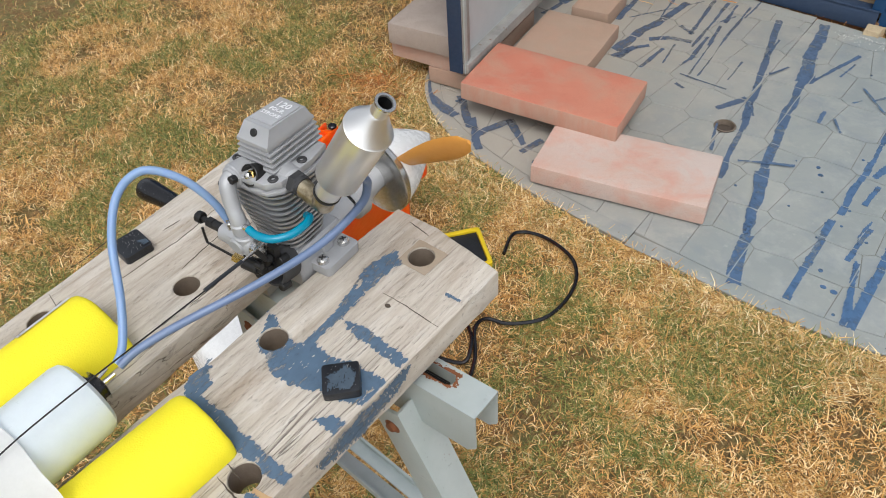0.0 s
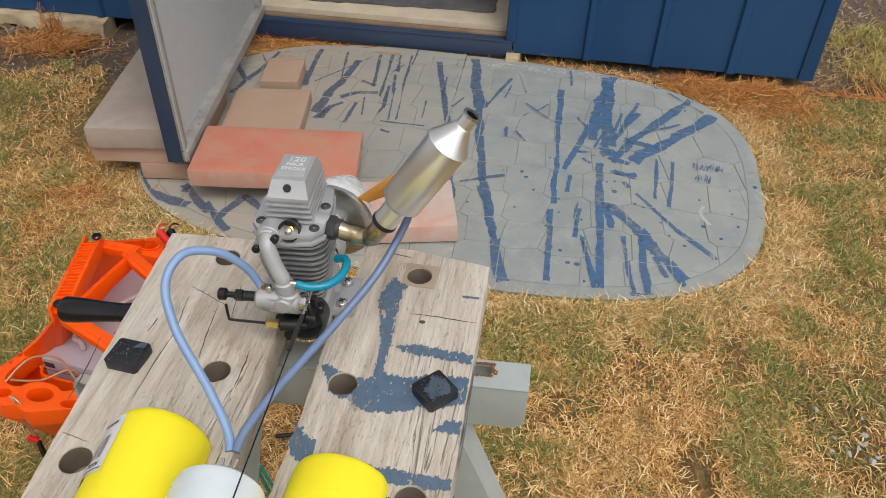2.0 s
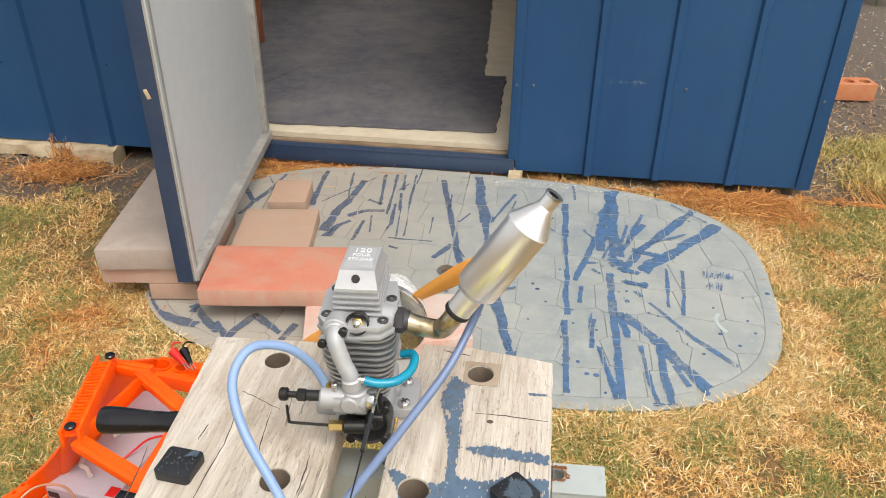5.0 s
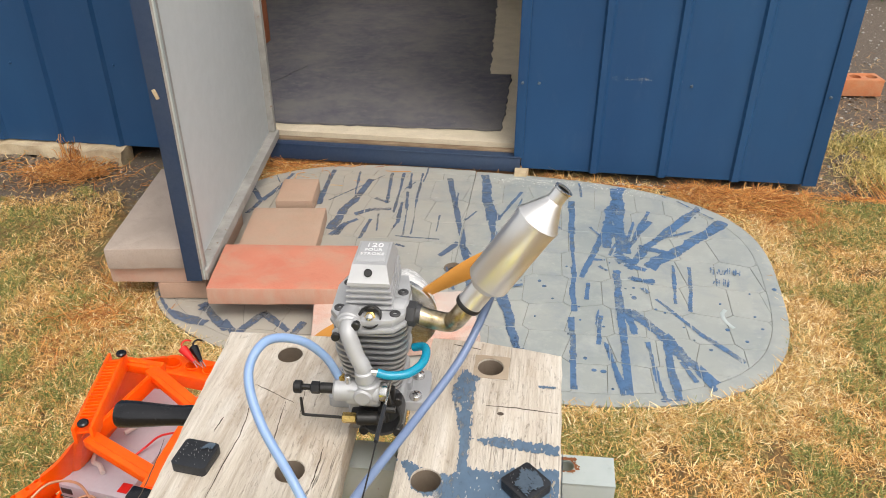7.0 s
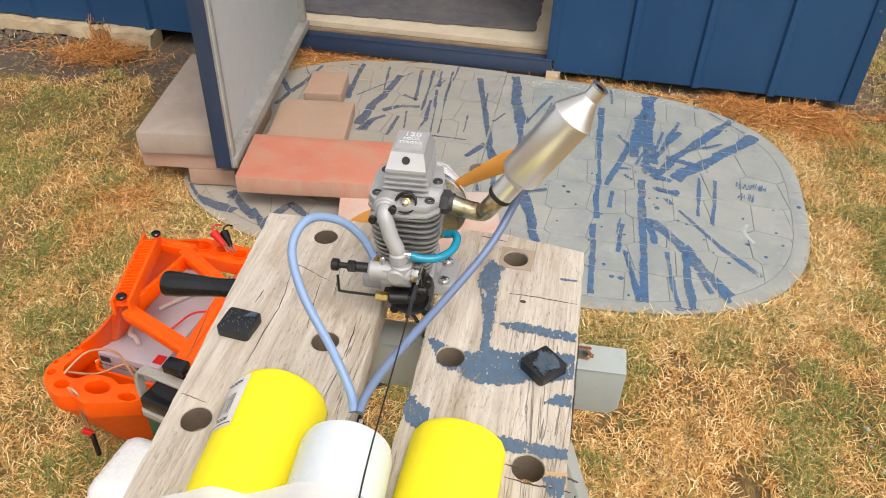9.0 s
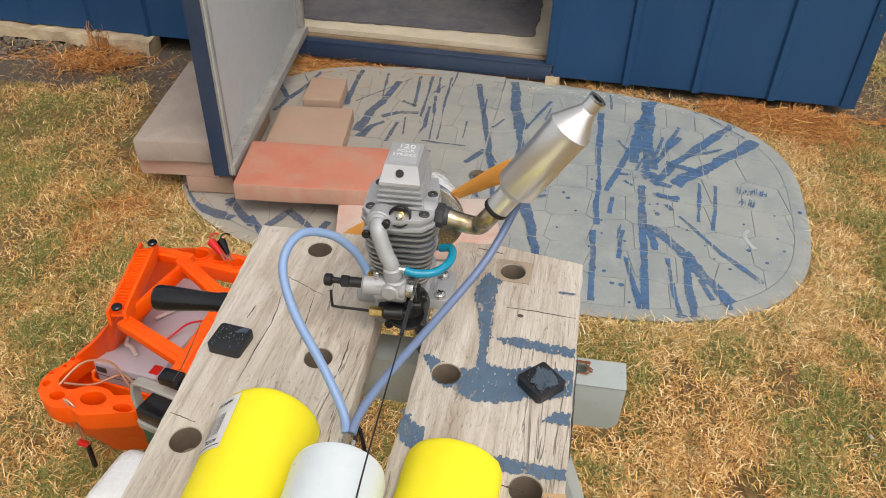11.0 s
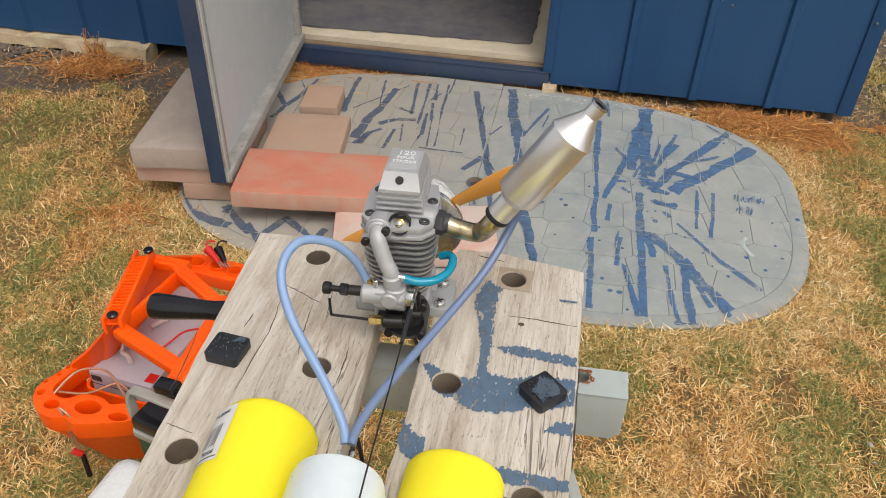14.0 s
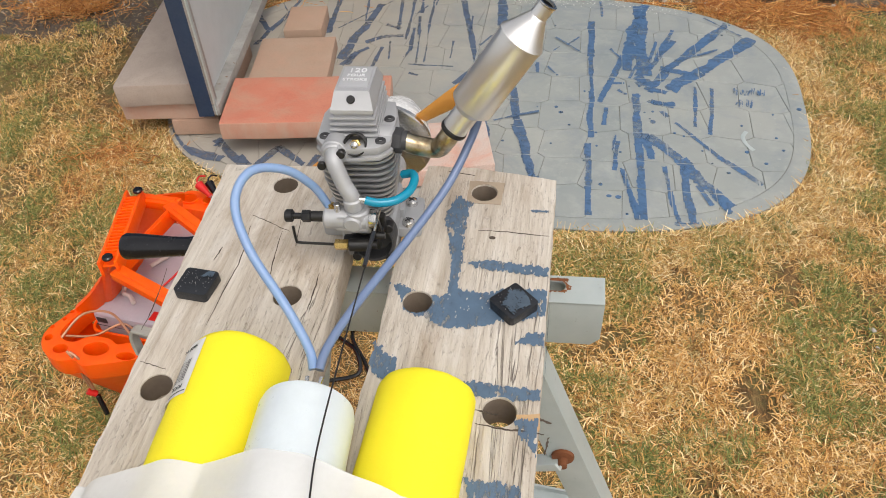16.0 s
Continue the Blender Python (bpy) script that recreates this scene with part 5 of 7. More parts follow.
    tagged(part("cracks", cracks, SPLIT_AND_SHADE, planks[0], "fine dark cracks along the grain", smooth=False), kind="stuff")
    cracks = bmesh.new()
    for pts, k in [([(0.176, -0.123), (0.183, -0.124), (0.19, -0.125)], 0.0006), ([(0.177, -0.132), (0.193, -0.134), (0.205, -0.134), (0.217, -0.135)], 0.0006), ([(0.207, -0.125), (0.214, -0.125), (0.221, -0.127)], 0.001), ([(0.218, -0.148), (0.219, -0.141), (0.22, -0.136)], 0.0006), ([(0.16, 0.0335), (0.186, 0.0338), (0.212, 0.0325)], 0.0003), ([(0.128, 0.1015), (0.15, 0.098)], 0.0004)]:
        crack_strip(cracks, pts, k)
    plate(wl2(ring_of(0.171, 0.0265, 0.0024, 12, 0.0017)), BENCH, BENCH + 0.00025, bm=cracks)
    tagged(part("cracks", cracks, SPLIT_AND_SHADE, jaw, "dark splits across the grain", smooth=False), kind="stuff")
    # worn paint on the right plank: broad brush strokes with ragged, rubbed edges
    strokes = [
        ("long stroke of worn blue paint", 0.0022, [(0.140, 0.071), (0.151, 0.063), (0.150, 0.034), (0.151, 0.007), (0.153, -0.032), (0.147, -0.033), (0.144, 0.006), (0.136, 0.031), (0.134, 0.051)]),
        ("broad worn blue paint patch", 0.0026, [(0.1065, -0.027), (0.120, -0.030), (0.132, -0.036), (0.146, -0.033), (0.154, -0.028), (0.168, -0.030), (0.182, -0.025), (0.2135, -0.022), (0.2135, -0.046), (0.198, -0.050), (0.167, -0.060), (0.147, -0.063), (0.134, -0.056), (0.120, -0.050), (0.113, -0.036)]),
        ("worn blue paint stroke", 0.0026, [(0.151, -0.001), (0.174, 0.003), (0.2135, -0.001), (0.2135, -0.010), (0.188, -0.009), (0.163, -0.006)]),
        ("fleck of blue paint", 0.0008, [(0.196, 0.060), (0.212, 0.061), (0.211, 0.058), (0.198, 0.058)]),
        ("rubbed blue paint at the edge", 0.003, [(0.195, -0.070), (0.204, -0.062), (0.2135, -0.060), (0.2135, -0.072), (0.208, -0.070)]),
        ("rubbed blue paint flecks", 0.0042, [(0.107, -0.082), (0.115, -0.090), (0.123, -0.092), (0.124, -0.104), (0.114, -0.107), (0.107, -0.098)]),
        ("worn band of blue paint", 0.002, [(0.113, -0.104), (0.125, -0.102), (0.145, -0.101), (0.166, -0.104), (0.196, -0.104), (0.2135, -0.105), (0.2135, -0.1125), (0.198, -0.114), (0.170, -0.114), (0.146, -0.112), (0.118, -0.111)]),
        ("rubbed blue paint by the hole", 0.003, [(0.199, -0.128), (0.2135, -0.126), (0.2135, -0.150), (0.202, -0.136)]),
        ("patch of worn blue paint", 0.004, [(0.176, -0.168), (0.205, -0.172), (0.2135, -0.200), (0.19, -0.205), (0.178, -0.184)])]
    for k, (lab, wear, poly) in enumerate(strokes):
        bm = ragged_sheet(poly, 0.0005, BENCH + 0.0005 + 0.00006 * k, wear, k * 3.7, right_holes, 0.0102, (230, 90), None, 0.7, 0.72)
        bm.transform(Matrix.Translation(-base))
        part("paint_patch", bm, PAINT_PLANK, jaw, lab, smooth=False)

    # paint run over the plank's edge
    bm = ragged_sheet([(-0.085, 0.781), (-0.052, 0.776), (-0.012, 0.783), (0.0, 0.7965), (-0.05, 0.7965), (-0.09, 0.790)], 0.0008, 0.2156, 0.003, 2.2)
    bm.transform(Matrix.Translation(-base) @ Matrix(((0, 0, 1, 0), (1, 0, 0, 0), (0, 1, 0, 0), (0, 0, 0, 1))))
    part("paint_patch", bm, PAINT_PLANK, jaw, "worn blue paint on the edge", smooth=False)

    # cross beams: folded steel channels, open below
    top = 0.7525
    for y0, y1 in ((0.011, 0.039), (-0.40, -0.372)):
        slot_r = 0.0055
        # the far channel stands slightly askew
        slant = Matrix.Identity(4)
        if y0 > 0:
            slant[1][0], slant[1][3] = 0.045, -0.045 * (0.24 - base.x)

        def askew(b):
            b.transform(slant)
            return b

        slot = [(0.222 + slot_r * math.cos(a), 0.5 * (y0 + y1) + 0.003 + slot_r * math.sin(a)) for a in [radians(-90 + 18 * i) for i in range(11)]]
        slot += [(0.17 + slot_r * math.cos(a), 0.5 * (y0 + y1) + 0.003 + slot_r * math.sin(a)) for a in [radians(90 + 18 * i) for i in range(11)]]
        skin = [(-0.04, y0), (0.257, y0), (0.257, y1), (-0.04, y1)]
        bm = plate(wl2(skin), top - 0.002, top, [wl2(slot), wl2(ring_of(0.099, 0.5 * (y0 + y1) + 0.002, 0.0052, 18))])
        beam = part("cross_beam", askew(bm), GALV, t, "pale blue-grey steel channel with rust spots", angle=30)
        for y in (y0 + 0.001, y1 - 0.001):
            bm = plate([(-0.04 - base.x, top - 0.047), (0.250 - base.x, top - 0.047), (0.257 - base.x, top - 0.040), (0.257 - base.x, top - 0.0005), (-0.04 - base.x, top - 0.0005)], -0.001, 0.001, bevel=0.0004)
            bm.transform(Matrix.Translation((0, y - base.y, 0)) @ Matrix.Rotation(radians(90), 4, "X"))
            part("flange", askew(bm), GALV, beam)
        mid = 0.5 * (y0 + y1) + 0.003
        grown = [(0.19, mid - 0.0070), (0.215, mid - 0.0068), (0.227, mid - 0.0072), (0.2315, mid), (0.228, mid + 0.007), (0.215, mid + 0.0066), (0.19, mid + 0.0066)]
        cut = [(0.002 * i + 0.17, mid) for i in range(27)]
        bm = ragged_sheet(grown, 0.0007, top + 0.0004, 0.003, 4.4, cut, slot_r, (200, 200))
        bm.transform(Matrix.Translation(-base))
        part("rust_stain", askew(bm), RUST, beam, "orange rust round the slot", smooth=False)
        # threaded screw that runs inside the beam
        yc = 0.5 * (y0 + y1) + 0.003
        prof = []
        for i in range(150):
            prof += [(0.0046, 0.0016 * i), (0.0056, 0.0016 * i + 0.0008)]
        part("jaw_screw", askew(lathe([(0, 0)] + prof + [(0, 0.24)], pose(-0.02 - base.x, yc - base.y, top - 0.014, 0, 90, 0), 10)), BLACK, beam, "greasy threaded screw")
        # blocks that carry the planks
        for x0, x1 in ((-0.045, 0.058), (0.118, 0.205)):
            part("jaw_block", askew(box((x1 - x0, y1 - y0 - 0.002, BENCH - THICK - top - 0.0012), (0.5 * (x0 + x1) - base.x, 0.5 * (y0 + y1) - base.y, 0.5 * (BENCH - THICK + top)), 0.0008)), GALV_DULL, beam)
        # legs: folded strips, splayed
        for side in (1, -1):
            cx = 0.08
            # the fixed side stands wider than the side under the sliding plank
            a = Vector((cx + (0.112 if side > 0 else -0.05), y0 - 0.004, 0.705))
            b = Vector((cx + (0.345 if side > 0 else -0.19), y0 + (0.03 if y0 > -0.1 else -0.03), 0.0))
            d = (b - a)
            zax = d.normalized()
            yax = Vector((0, 1, 0))
            yax = (yax - zax * yax.dot(zax)).normalized()
            xax = yax.cross(zax)
            rot = Matrix((xax, yax, zax)).transposed().to_4x4()
            leg_m = Matrix.Translation(a - base) @ rot
            L = d.length
            bm = box((0.030, 0.003, L), (0, -0.012, L / 2 - 0.02), 0.001)
            out = 0.0145 if xax.x * side > 0 else -0.0145
            box((0.003, 0.030, L), (out, 0.0015, L / 2 - 0.02), 0.001, bm)
            bm.transform(leg_m)
            leg = part("leg", bm, GALV, t, "pale blue-grey folded steel leg")
            bm = lathe([(0, 0.004), (0.004, 0.0035), (0.0055, 0.001), (0.0075, 0.0005), (0.0075, -0.001), (0, -0.001)], Matrix.Translation(a - base + Vector((0, -0.013, 0.0))) @ pose(0, 0, 0, 90), 14)
            part("pivot_rivet", bm, RUST, leg, "rusty pivot rivet")
            p = a + d * 0.205
            bm = lathe([(0, 0.012), (0.004, 0.012), (0.0045, 0.004), (0.010, 0.003), (0.0105, 0.0), (0, 0.0)], Matrix.Translation(p - base + Vector((0, -0.0145, 0))) @ pose(0, 0, 0, 90), 14)
            part("brace_bolt", bm, RUST, leg, "rusty brace bolt with a pale washer")
    # brace straps between the legs
    for p, q in ((Vector((0.240, -0.008, 0.562)), Vector((-0.06, 0.065, 0.36))), (Vector((-0.05, 0.085, 0.37)), Vector((0.30, 0.085, 0.315))), (Vector((-0.08, -0.41, 0.56)), Vector((0.22, -0.33, 0.36)))):
        d = (q - p)
        bm = box((0.018, 0.003, d.length), (0, 0, d.length / 2), 0.0008)
        box((0.003, 0.009, d.length), (0.0085, 0.0045, d.length / 2), 0.0008, bm)
        bm.transform(along(p - base, q - base))
        part("brace", bm, GALV, t, "pale grey steel brace strap")
    part("spreader", rod(w((-0.13, -0.38, 0.3)), w((0.29, -0.38, 0.3)), 0.006, 10), GALV, t)
    # crank with its black grip, left of the planks
    crank = part("crank", rod(w((-0.078, 0.028, 0.738)), w((-0.035, 0.028, 0.738)), 0.006, 14, bevel=0.002), BLACK, t)
    prof = [(0, 0.003), (0.0085, 0.002), (0.0098, 0.0), (0.0108, 0.002), (0.0105, 0.012), (0.0082, 0.040), (0.0078, 0.052), (0.0085, 0.058), (0.0085, 0.078), (0, 0.078)]
    part("crank_grip", lathe(prof, along(w((-0.126, 0.021, 0.764)), w((-0.045, 0.024, 0.769))), 24), BLACK_PLASTIC, t, "tapered black crank handle")
    part("crank_arm", hose([w((-0.058, 0.024, 0.767)), w((-0.06, 0.026, 0.752)), w((-0.075, 0.028, 0.738))], 0.006, 10), BLACK, t)


workbench()


def grip_peg(m, label, smear, seed):
    t = thing("grip_peg", m, label, "grip peg", "bench grip pegs")
    bm = plate(round_rect(0.0121, 0.0116, 0.0026), 0.0, 0.0072, bevel=0.0013)
    for v in bm.verts:
        v.co += 0.0005 * noise.noise_vector(v.co * 190 + Vector((seed, 0, 0)))
        v.co.z = max(0.0, v.co.z)
    part("rubber_block", bm, RUBBER, t)
    bm = ragged_sheet(smear, 0.0005, 0.0081, 0.0022, seed, (), 0.0, (420, 150), lambda x, y: abs(x) < 0.0108 and abs(y) < 0.0103)
    part("paint_smear", bm, BLUE_GREY, t, "blue-grey smear on the top face", smooth=False)
    rng = random.Random(seed)
    bm = bmesh.new()
    for _ in range(40):
        r = rng.uniform(0.00006, 0.0002)
        plate(ring_of(rng.uniform(-0.010, 0.010), rng.uniform(-0.0095, 0.0095), r, 6, r * rng.uniform(0.6, 1.4)), 0.0070, 0.0080, bm=bm)
    tagged(part("dust_specks", bm, GALV_DULL, t, "pale specks of dust and chips", smooth=False), kind="stuff")
    return t


grip_peg(pose(-0.0260, -0.0475, BENCH + 0.0004, 0, 0, -5), "square black rubber grip peg lying on the bench plank", [(0.002, 0.005), (0.010, 0.006), (0.010, 0.0102), (0.003, 0.0102)], 3.0)
grip_peg(pose(0.1920, -0.0410, BENCH + 0.0012, 0, 0, 46), "scuffed square black rubber peg lying on blue paint", [(-0.009, -0.008), (0.006, -0.010), (0.010, 0.0), (0.004, 0.009), (-0.002, 0.003), (-0.009, 0.002)], 8.0)


# ---- model engine ----
ENGINE = pose(0.083, 0.02, BENCH, 0, 0, 4)
INV = ENGINE.inverted()


def loc(p):
    return INV @ Vector(p)


def engine():
    t = thing("model_engine", ENGINE, "grey cast aluminium single-cylinder model aircraft engine screwed to the bench", "engine")
    # crankcase
    bm = box((0.040, 0.048, 0.036), (0, 0.012, 0.006), 0.005, segments=3)
    lathe([(0.0, -0.020), (0.010, -0.019), (0.0155, -0.013), (0.0165, 0.0), (0.0165, 0.012)], pose(0, 0.004, 0.010), 28, bm)
    rod((0, 0.005, 0.004), (0, 0.062, 0.008), 0.0155, 24, bm, 0.0125, 0.002)
    box((0.030, 0.034, 0.012), (0, 0.006, 0.024), 0.004, bm)
    part("crankcase", bm, ALU, t)
    # rear cover, a dark cup facing back
    m = along((0.006, -0.012, 0.0155), (0.006, -0.03, 0.019))
    bm = lathe([(0.0155, 0.0), (0.0160, 0.014), (0.0152, 0.0165), (0.0134, 0.0165), (0.0125, 0.005), (0.0, 0.004)], m, 32)
    cover = part("rear_cover", bm, ALU_DARK, t, "dark cup-shaped rear cover")
    for a in (45, 135, 225, 315):
        p = m @ Vector((0.0165 * math.cos(radians(a)), 0.0165 * math.sin(radians(a)), 0.009))
        q = m @ Vector((0.0165 * math.cos(radians(a)), 0.0165 * math.sin(radians(a)), 0.0175))
        part("cap_screw", rod(p, q, 0.0034, 12, bevel=0.0006), BLACK, cover, "black cap screw")
    # mounting lugs with their screws
    for s in (-1, 1):
        outline = round_rect(0.010, 0.0180, 0.004, s * 0.0262, 0.0165)
        lug = part("mount_lug", plate(outline, 0.0004, 0.0085, bevel=0.0008), ALU, t)
        for y in (0.0040, 0.0272):
            bm = lathe([(0, 0.0042), (0.0025, 0.004), (0.0042, 0.0028), (0.0048, 0.0008), (0.0048, 0), (0, 0)], pose(s * 0.0268, y, 0.0086), 18)
            screw = part("lug_screw", bm, STEEL, lug, "shiny cross-head screw")
            bm = box((0.0052, 0.0009, 0.0006), (0, 0, 0), 0.0001)
            box((0.0009, 0.0052, 0.0006), (0, 0, 0), 0.0001, bm)
            bm.transform(pose(s * 0.0268, y, 0.0128, 0, 0, 30 + 900 * y))
            part("cross_slot", bm, BLACK, screw, "dark cross-shaped slot", smooth=False)
        part("lug_gusset", box((0.008, 0.010, 0.008), (s * 0.0195, 0.0160, 0.0115), 0.0025), ALU, lug)
    # finned cylinder; its core is coloured dark for the shade between fins
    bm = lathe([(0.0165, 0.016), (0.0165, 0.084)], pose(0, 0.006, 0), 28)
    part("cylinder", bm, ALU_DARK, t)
    for i in range(12):
        z = 0.0275 + 0.00475 * i
        k = 0.0195 + 0.0052 * min(1, i / 7)
        part("fin", plate(round_rect(k, k + 0.001, 0.013, -0.001, 0.006, 6), z, z + 0.0020, bevel=0.0004), ALU_FIN, t)
    # head
    head = [(-0.0270, -0.010), (-0.019, -0.0205), (-0.003, -0.0225), (0.016, -0.0205), (0.0235, -0.012), (0.0245, 0.017), (0.021, 0.036), (-0.022, 0.036), (-0.0275, 0.020)]
    bm = plate(head, 0.0835, 0.0865, bevel=0.0008)
    plate([(x * 0.9, y * 0.9) for x, y in head], 0.0865, 0.0885, bm=bm)
    plate([(x * 0.97, y * 0.97) for x, y in head], 0.0885, 0.0935, bm=bm, bevel=0.0016)
    rod((0.012, 0.001, 0.0875), (0.0235, -0.001, 0.0868), 0.0090, 20, bm, bevel=0.0015)
    rod((-0.012, -0.008, 0.0885), (-0.013, -0.0225, 0.0900), 0.0088, 20, bm, bevel=0.0015)
    head_ob = part("cylinder_head", bm, ALU, t)
    for x, y in ((0.0165, -0.0125), (-0.0206, -0.0080), (0.0190, 0.0125), (-0.0195, 0.022)):
        part("head_bolt", lathe([(0.0036, 0.0), (0.0036, 0.0012), (0.0030, 0.0018), (0.0016, 0.0018), (0.0014, 0.0004), (0, 0.0004)], pose(x, y, 0.0930), 16), ALU_DARK, head_ob, "dark socket-head bolt")
    # plug well and glow plug
    m = along((0.0008, -0.010, 0.0895), (0.0008, -0.026, 0.0990))
    part("plug_well", lathe([(0.0074, 0.0), (0.0076, 0.0098), (0.0070, 0.0102), (0.0064, 0.0098), (0.0058, 0.003), (0, 0.003)], m, 22), BLACK, head_ob, "dark recess round the plug")
    part("glow_plug", lathe([(0.0036, 0.003), (0.0036, 0.0088), (0.0026, 0.0094)], m, 6), BRASS, head_ob, "brass hexagon of the glow plug")
    part("plug_tip", lathe([(0.0024, 0.008), (0.0024, 0.0122), (0.0014, 0.0130), (0, 0.0132)], m, 14), STEEL, head_ob, "bright steel plug tip")
    # rocker cover: upright below, tapering above to a flat lettered top
    def loft(sections, bm=None):
        b = bmesh.new()
        rings = [[b.verts.new(v) for v in s] for s in sections]
        for p, q in zip(rings, rings[1:]):
            for i in range(4):
                b.faces.new((p[i], p[(i + 1) % 4], q[(i + 1) % 4], q[i]))
        b.faces.new(rings[0][::-1])
        b.faces.new(rings[-1])
        soften_edges(b, 0.0011, 2, 20)
        return join(bm, b)

    def sec(hx, y0, y1, z0, z1, cx=-0.0008):
        return [(cx - hx, y0, z0), (cx + hx, y0, z0), (cx + hx, y1, z1), (cx - hx, y1, z1)]

    bm = loft([sec(0.0120, -0.0062, 0.034, 0.093, 0.093), sec(0.0123, -0.0066, 0.0344, 0.1106, 0.1106), sec(0.0140, -0.0085, 0.036, 0.1112, 0.1112), sec(0.0138, -0.0082, 0.0358, 0.1135, 0.1135), sec(0.0132, -0.0066, 0.0345, 0.1150, 0.1150), sec(0.0112, -0.0008, 0.0325, 0.1232, 0.1212)])
    cover = part("rocker_cover", bm, ALU, t, "grey cast rocker cover with raised lettering")
    for i, (z, g) in enumerate(((0.0945, 0.0022), (0.0986, 0.0018), (0.1026, 0.0014), (0.1066, 0.0010))):
        o = [(-0.0008 + sx * (0.0136 + g), y) for sx, y in ((-1, -0.0078 - g), (1, -0.0078 - g), (1, 0.036 + g), (-1, 0.036 + g))]
        part("cover_fin", plate(o, z, z + 0.0015, bevel=0.0003), ALU, cover)
    slope = -math.degrees(math.atan2(0.002, 0.0323))
    top_m = pose(-0.0008, 0.0155, 0.1226, slope, 0, 0)
    bm = box((0.0188, 0.0265, 0.0010), (0, 0.0010, 0.0), 0.0004)
    bm.transform(top_m)
    part("name_plate", bm, ALU_PLATE, cover)
    for text, size, y in (("120", 0.0082, 0.0090), ("FOUR", 0.0046, 0.0024), ("STROKE", 0.0044, -0.0034)):
        lettering(text, size, 0.0002, ALU_RAISED, cover, top_m @ pose(0, y, 0.0008), "raised_letters")
    part("cover_screw", rod((-0.0012, -0.0020, 0.1175), (-0.0012, -0.0052, 0.1196), 0.0027, 14, bevel=0.0005), BLACK, cover, "black cover screw")
    part("cover_screw", rod((-0.0008, 0.033, 0.1165), (-0.0008, 0.0352, 0.1190), 0.0022, 14, bevel=0.0005), BLACK, cover, "black cover screw")
    # intake pipe down to the carburettor
    bm = hose([(-0.0125, -0.0205, 0.0915), (-0.0120, -0.0275, 0.0890), (-0.0095, -0.0305, 0.0820), (-0.0060, -0.0330, 0.0730), (-0.0025, -0.0345, 0.0660), (-0.001, -0.035, 0.053)], 0.0054, 16, steps=6)
    rod((-0.0128, -0.0190, 0.0905), (-0.0126, -0.0240, 0.0905), 0.0074, 20, bm, bevel=0.001)
    rod((-0.0018, -0.0348, 0.0645), (-0.0012, -0.035, 0.056), 0.0064, 18, bm, bevel=0.001)
    box((0.020, 0.0042, 0.007), (-0.0140, -0.0222, 0.0885), 0.0015, bm, turn=pose(0, 0, 0, 0, -38, 0))
    pipe = part("intake_pipe", bm, ALU, t)
    for p in ((-0.0207, -0.0225, 0.0825), (-0.0070, -0.0235, 0.0925)):
        part("flange_bolt", rod(p, (p[0], p[1] - 0.005, p[2] + 0.001), 0.0029, 12, bevel=0.0006), BLACK, pipe, "black flange bolt")
    part("nipple", rod((0.003, -0.0355, 0.0635), (0.009, -0.0355, 0.0632), 0.0024, 10), STEEL, pipe)
    # carburettor
    s = Matrix.Translation((-0.0045, -0.001, 0.0055))

    def up(b):
        b.transform(s)
        return b

    bm = rod((-0.018, -0.034, 0.0415), (0.0125, -0.034, 0.0415), 0.0072, 20, bevel=0.0015)
    box((0.022, 0.013, 0.013), (0.001, -0.034, 0.0405), 0.003, bm)
    rod((0.005, -0.034, 0.036), (0.005, -0.034, 0.050), 0.0075, 18, bm, bevel=0.001)
    rod((0.002, -0.034, 0.042), (0.002, -0.0425, 0.042), 0.0062, 18, bm, bevel=0.0012)
    box((0.016, 0.02, 0.01), (0.004, -0.022, 0.030), 0.003, bm)
    carb = part("carburettor", up(bm), ALU, t)
    bm = rod((-0.018, -0.034, 0.0425), (-0.027, -0.034, 0.0425), 0.0036, 14, bevel=0.0005)
    rod((-0.027, -0.034, 0.0425), (-0.033, -0.034, 0.0425), 0.0042, 6, bm, bevel=0.0005)
    rod((-0.033, -0.034, 0.0425), (-0.039, -0.034, 0.0425), 0.0022, 10, bm)
    rod((-0.039, -0.034, 0.0425), (-0.0445, -0.034, 0.0425), 0.0044, 14, bm, bevel=0.0008)
    part("needle_valve", up(bm), BLACK, carb, "black knurled needle valve")
    part("throttle_barrel", up(lathe([(0.0062, 0.0), (0.0066, 0.001), (0.0066, 0.005), (0.0045, 0.0055), (0.004, 0.0035), (0, 0.0035)], along((0.0125, -0.034, 0.0415), (0.02, -0.034, 0.0415)), 20)), STEEL, carb, "bright steel barrel end")
    bm = box((0.002, 0.004, 0.016), (0.0185, -0.036, 0.038), 0.0006, turn=pose(0, 0, 0, 25, 0, 0))
    rod((0.0175, -0.041, 0.033), (0.023, -0.041, 0.033), 0.0024, 10, bm)
    part("throttle_arm", up(bm), BLACK, carb, "black throttle arm")
    part("fuel_inlet", up(rod((-0.0120, -0.032, 0.046), (-0.0130, -0.031, 0.0515), 0.0022, 10)), BRASS, carb, "brass fuel inlet")
    part("idle_screw", up(rod((-0.008, -0.0345, 0.047), (-0.008, -0.0345, 0.0545), 0.0022, 10, bevel=0.0004)), STEEL, carb, "small steel screw")
    bm = rod((0.012, -0.030, 0.020), (0.018, -0.030, 0.030), 0.0032, 12, bevel=0.0008)
    box((0.010, 0.006, 0.014), (0.016, -0.024, 0.030), 0.002, bm)
    part("linkage_stop", up(bm), BLACK, carb, "black linkage stop")
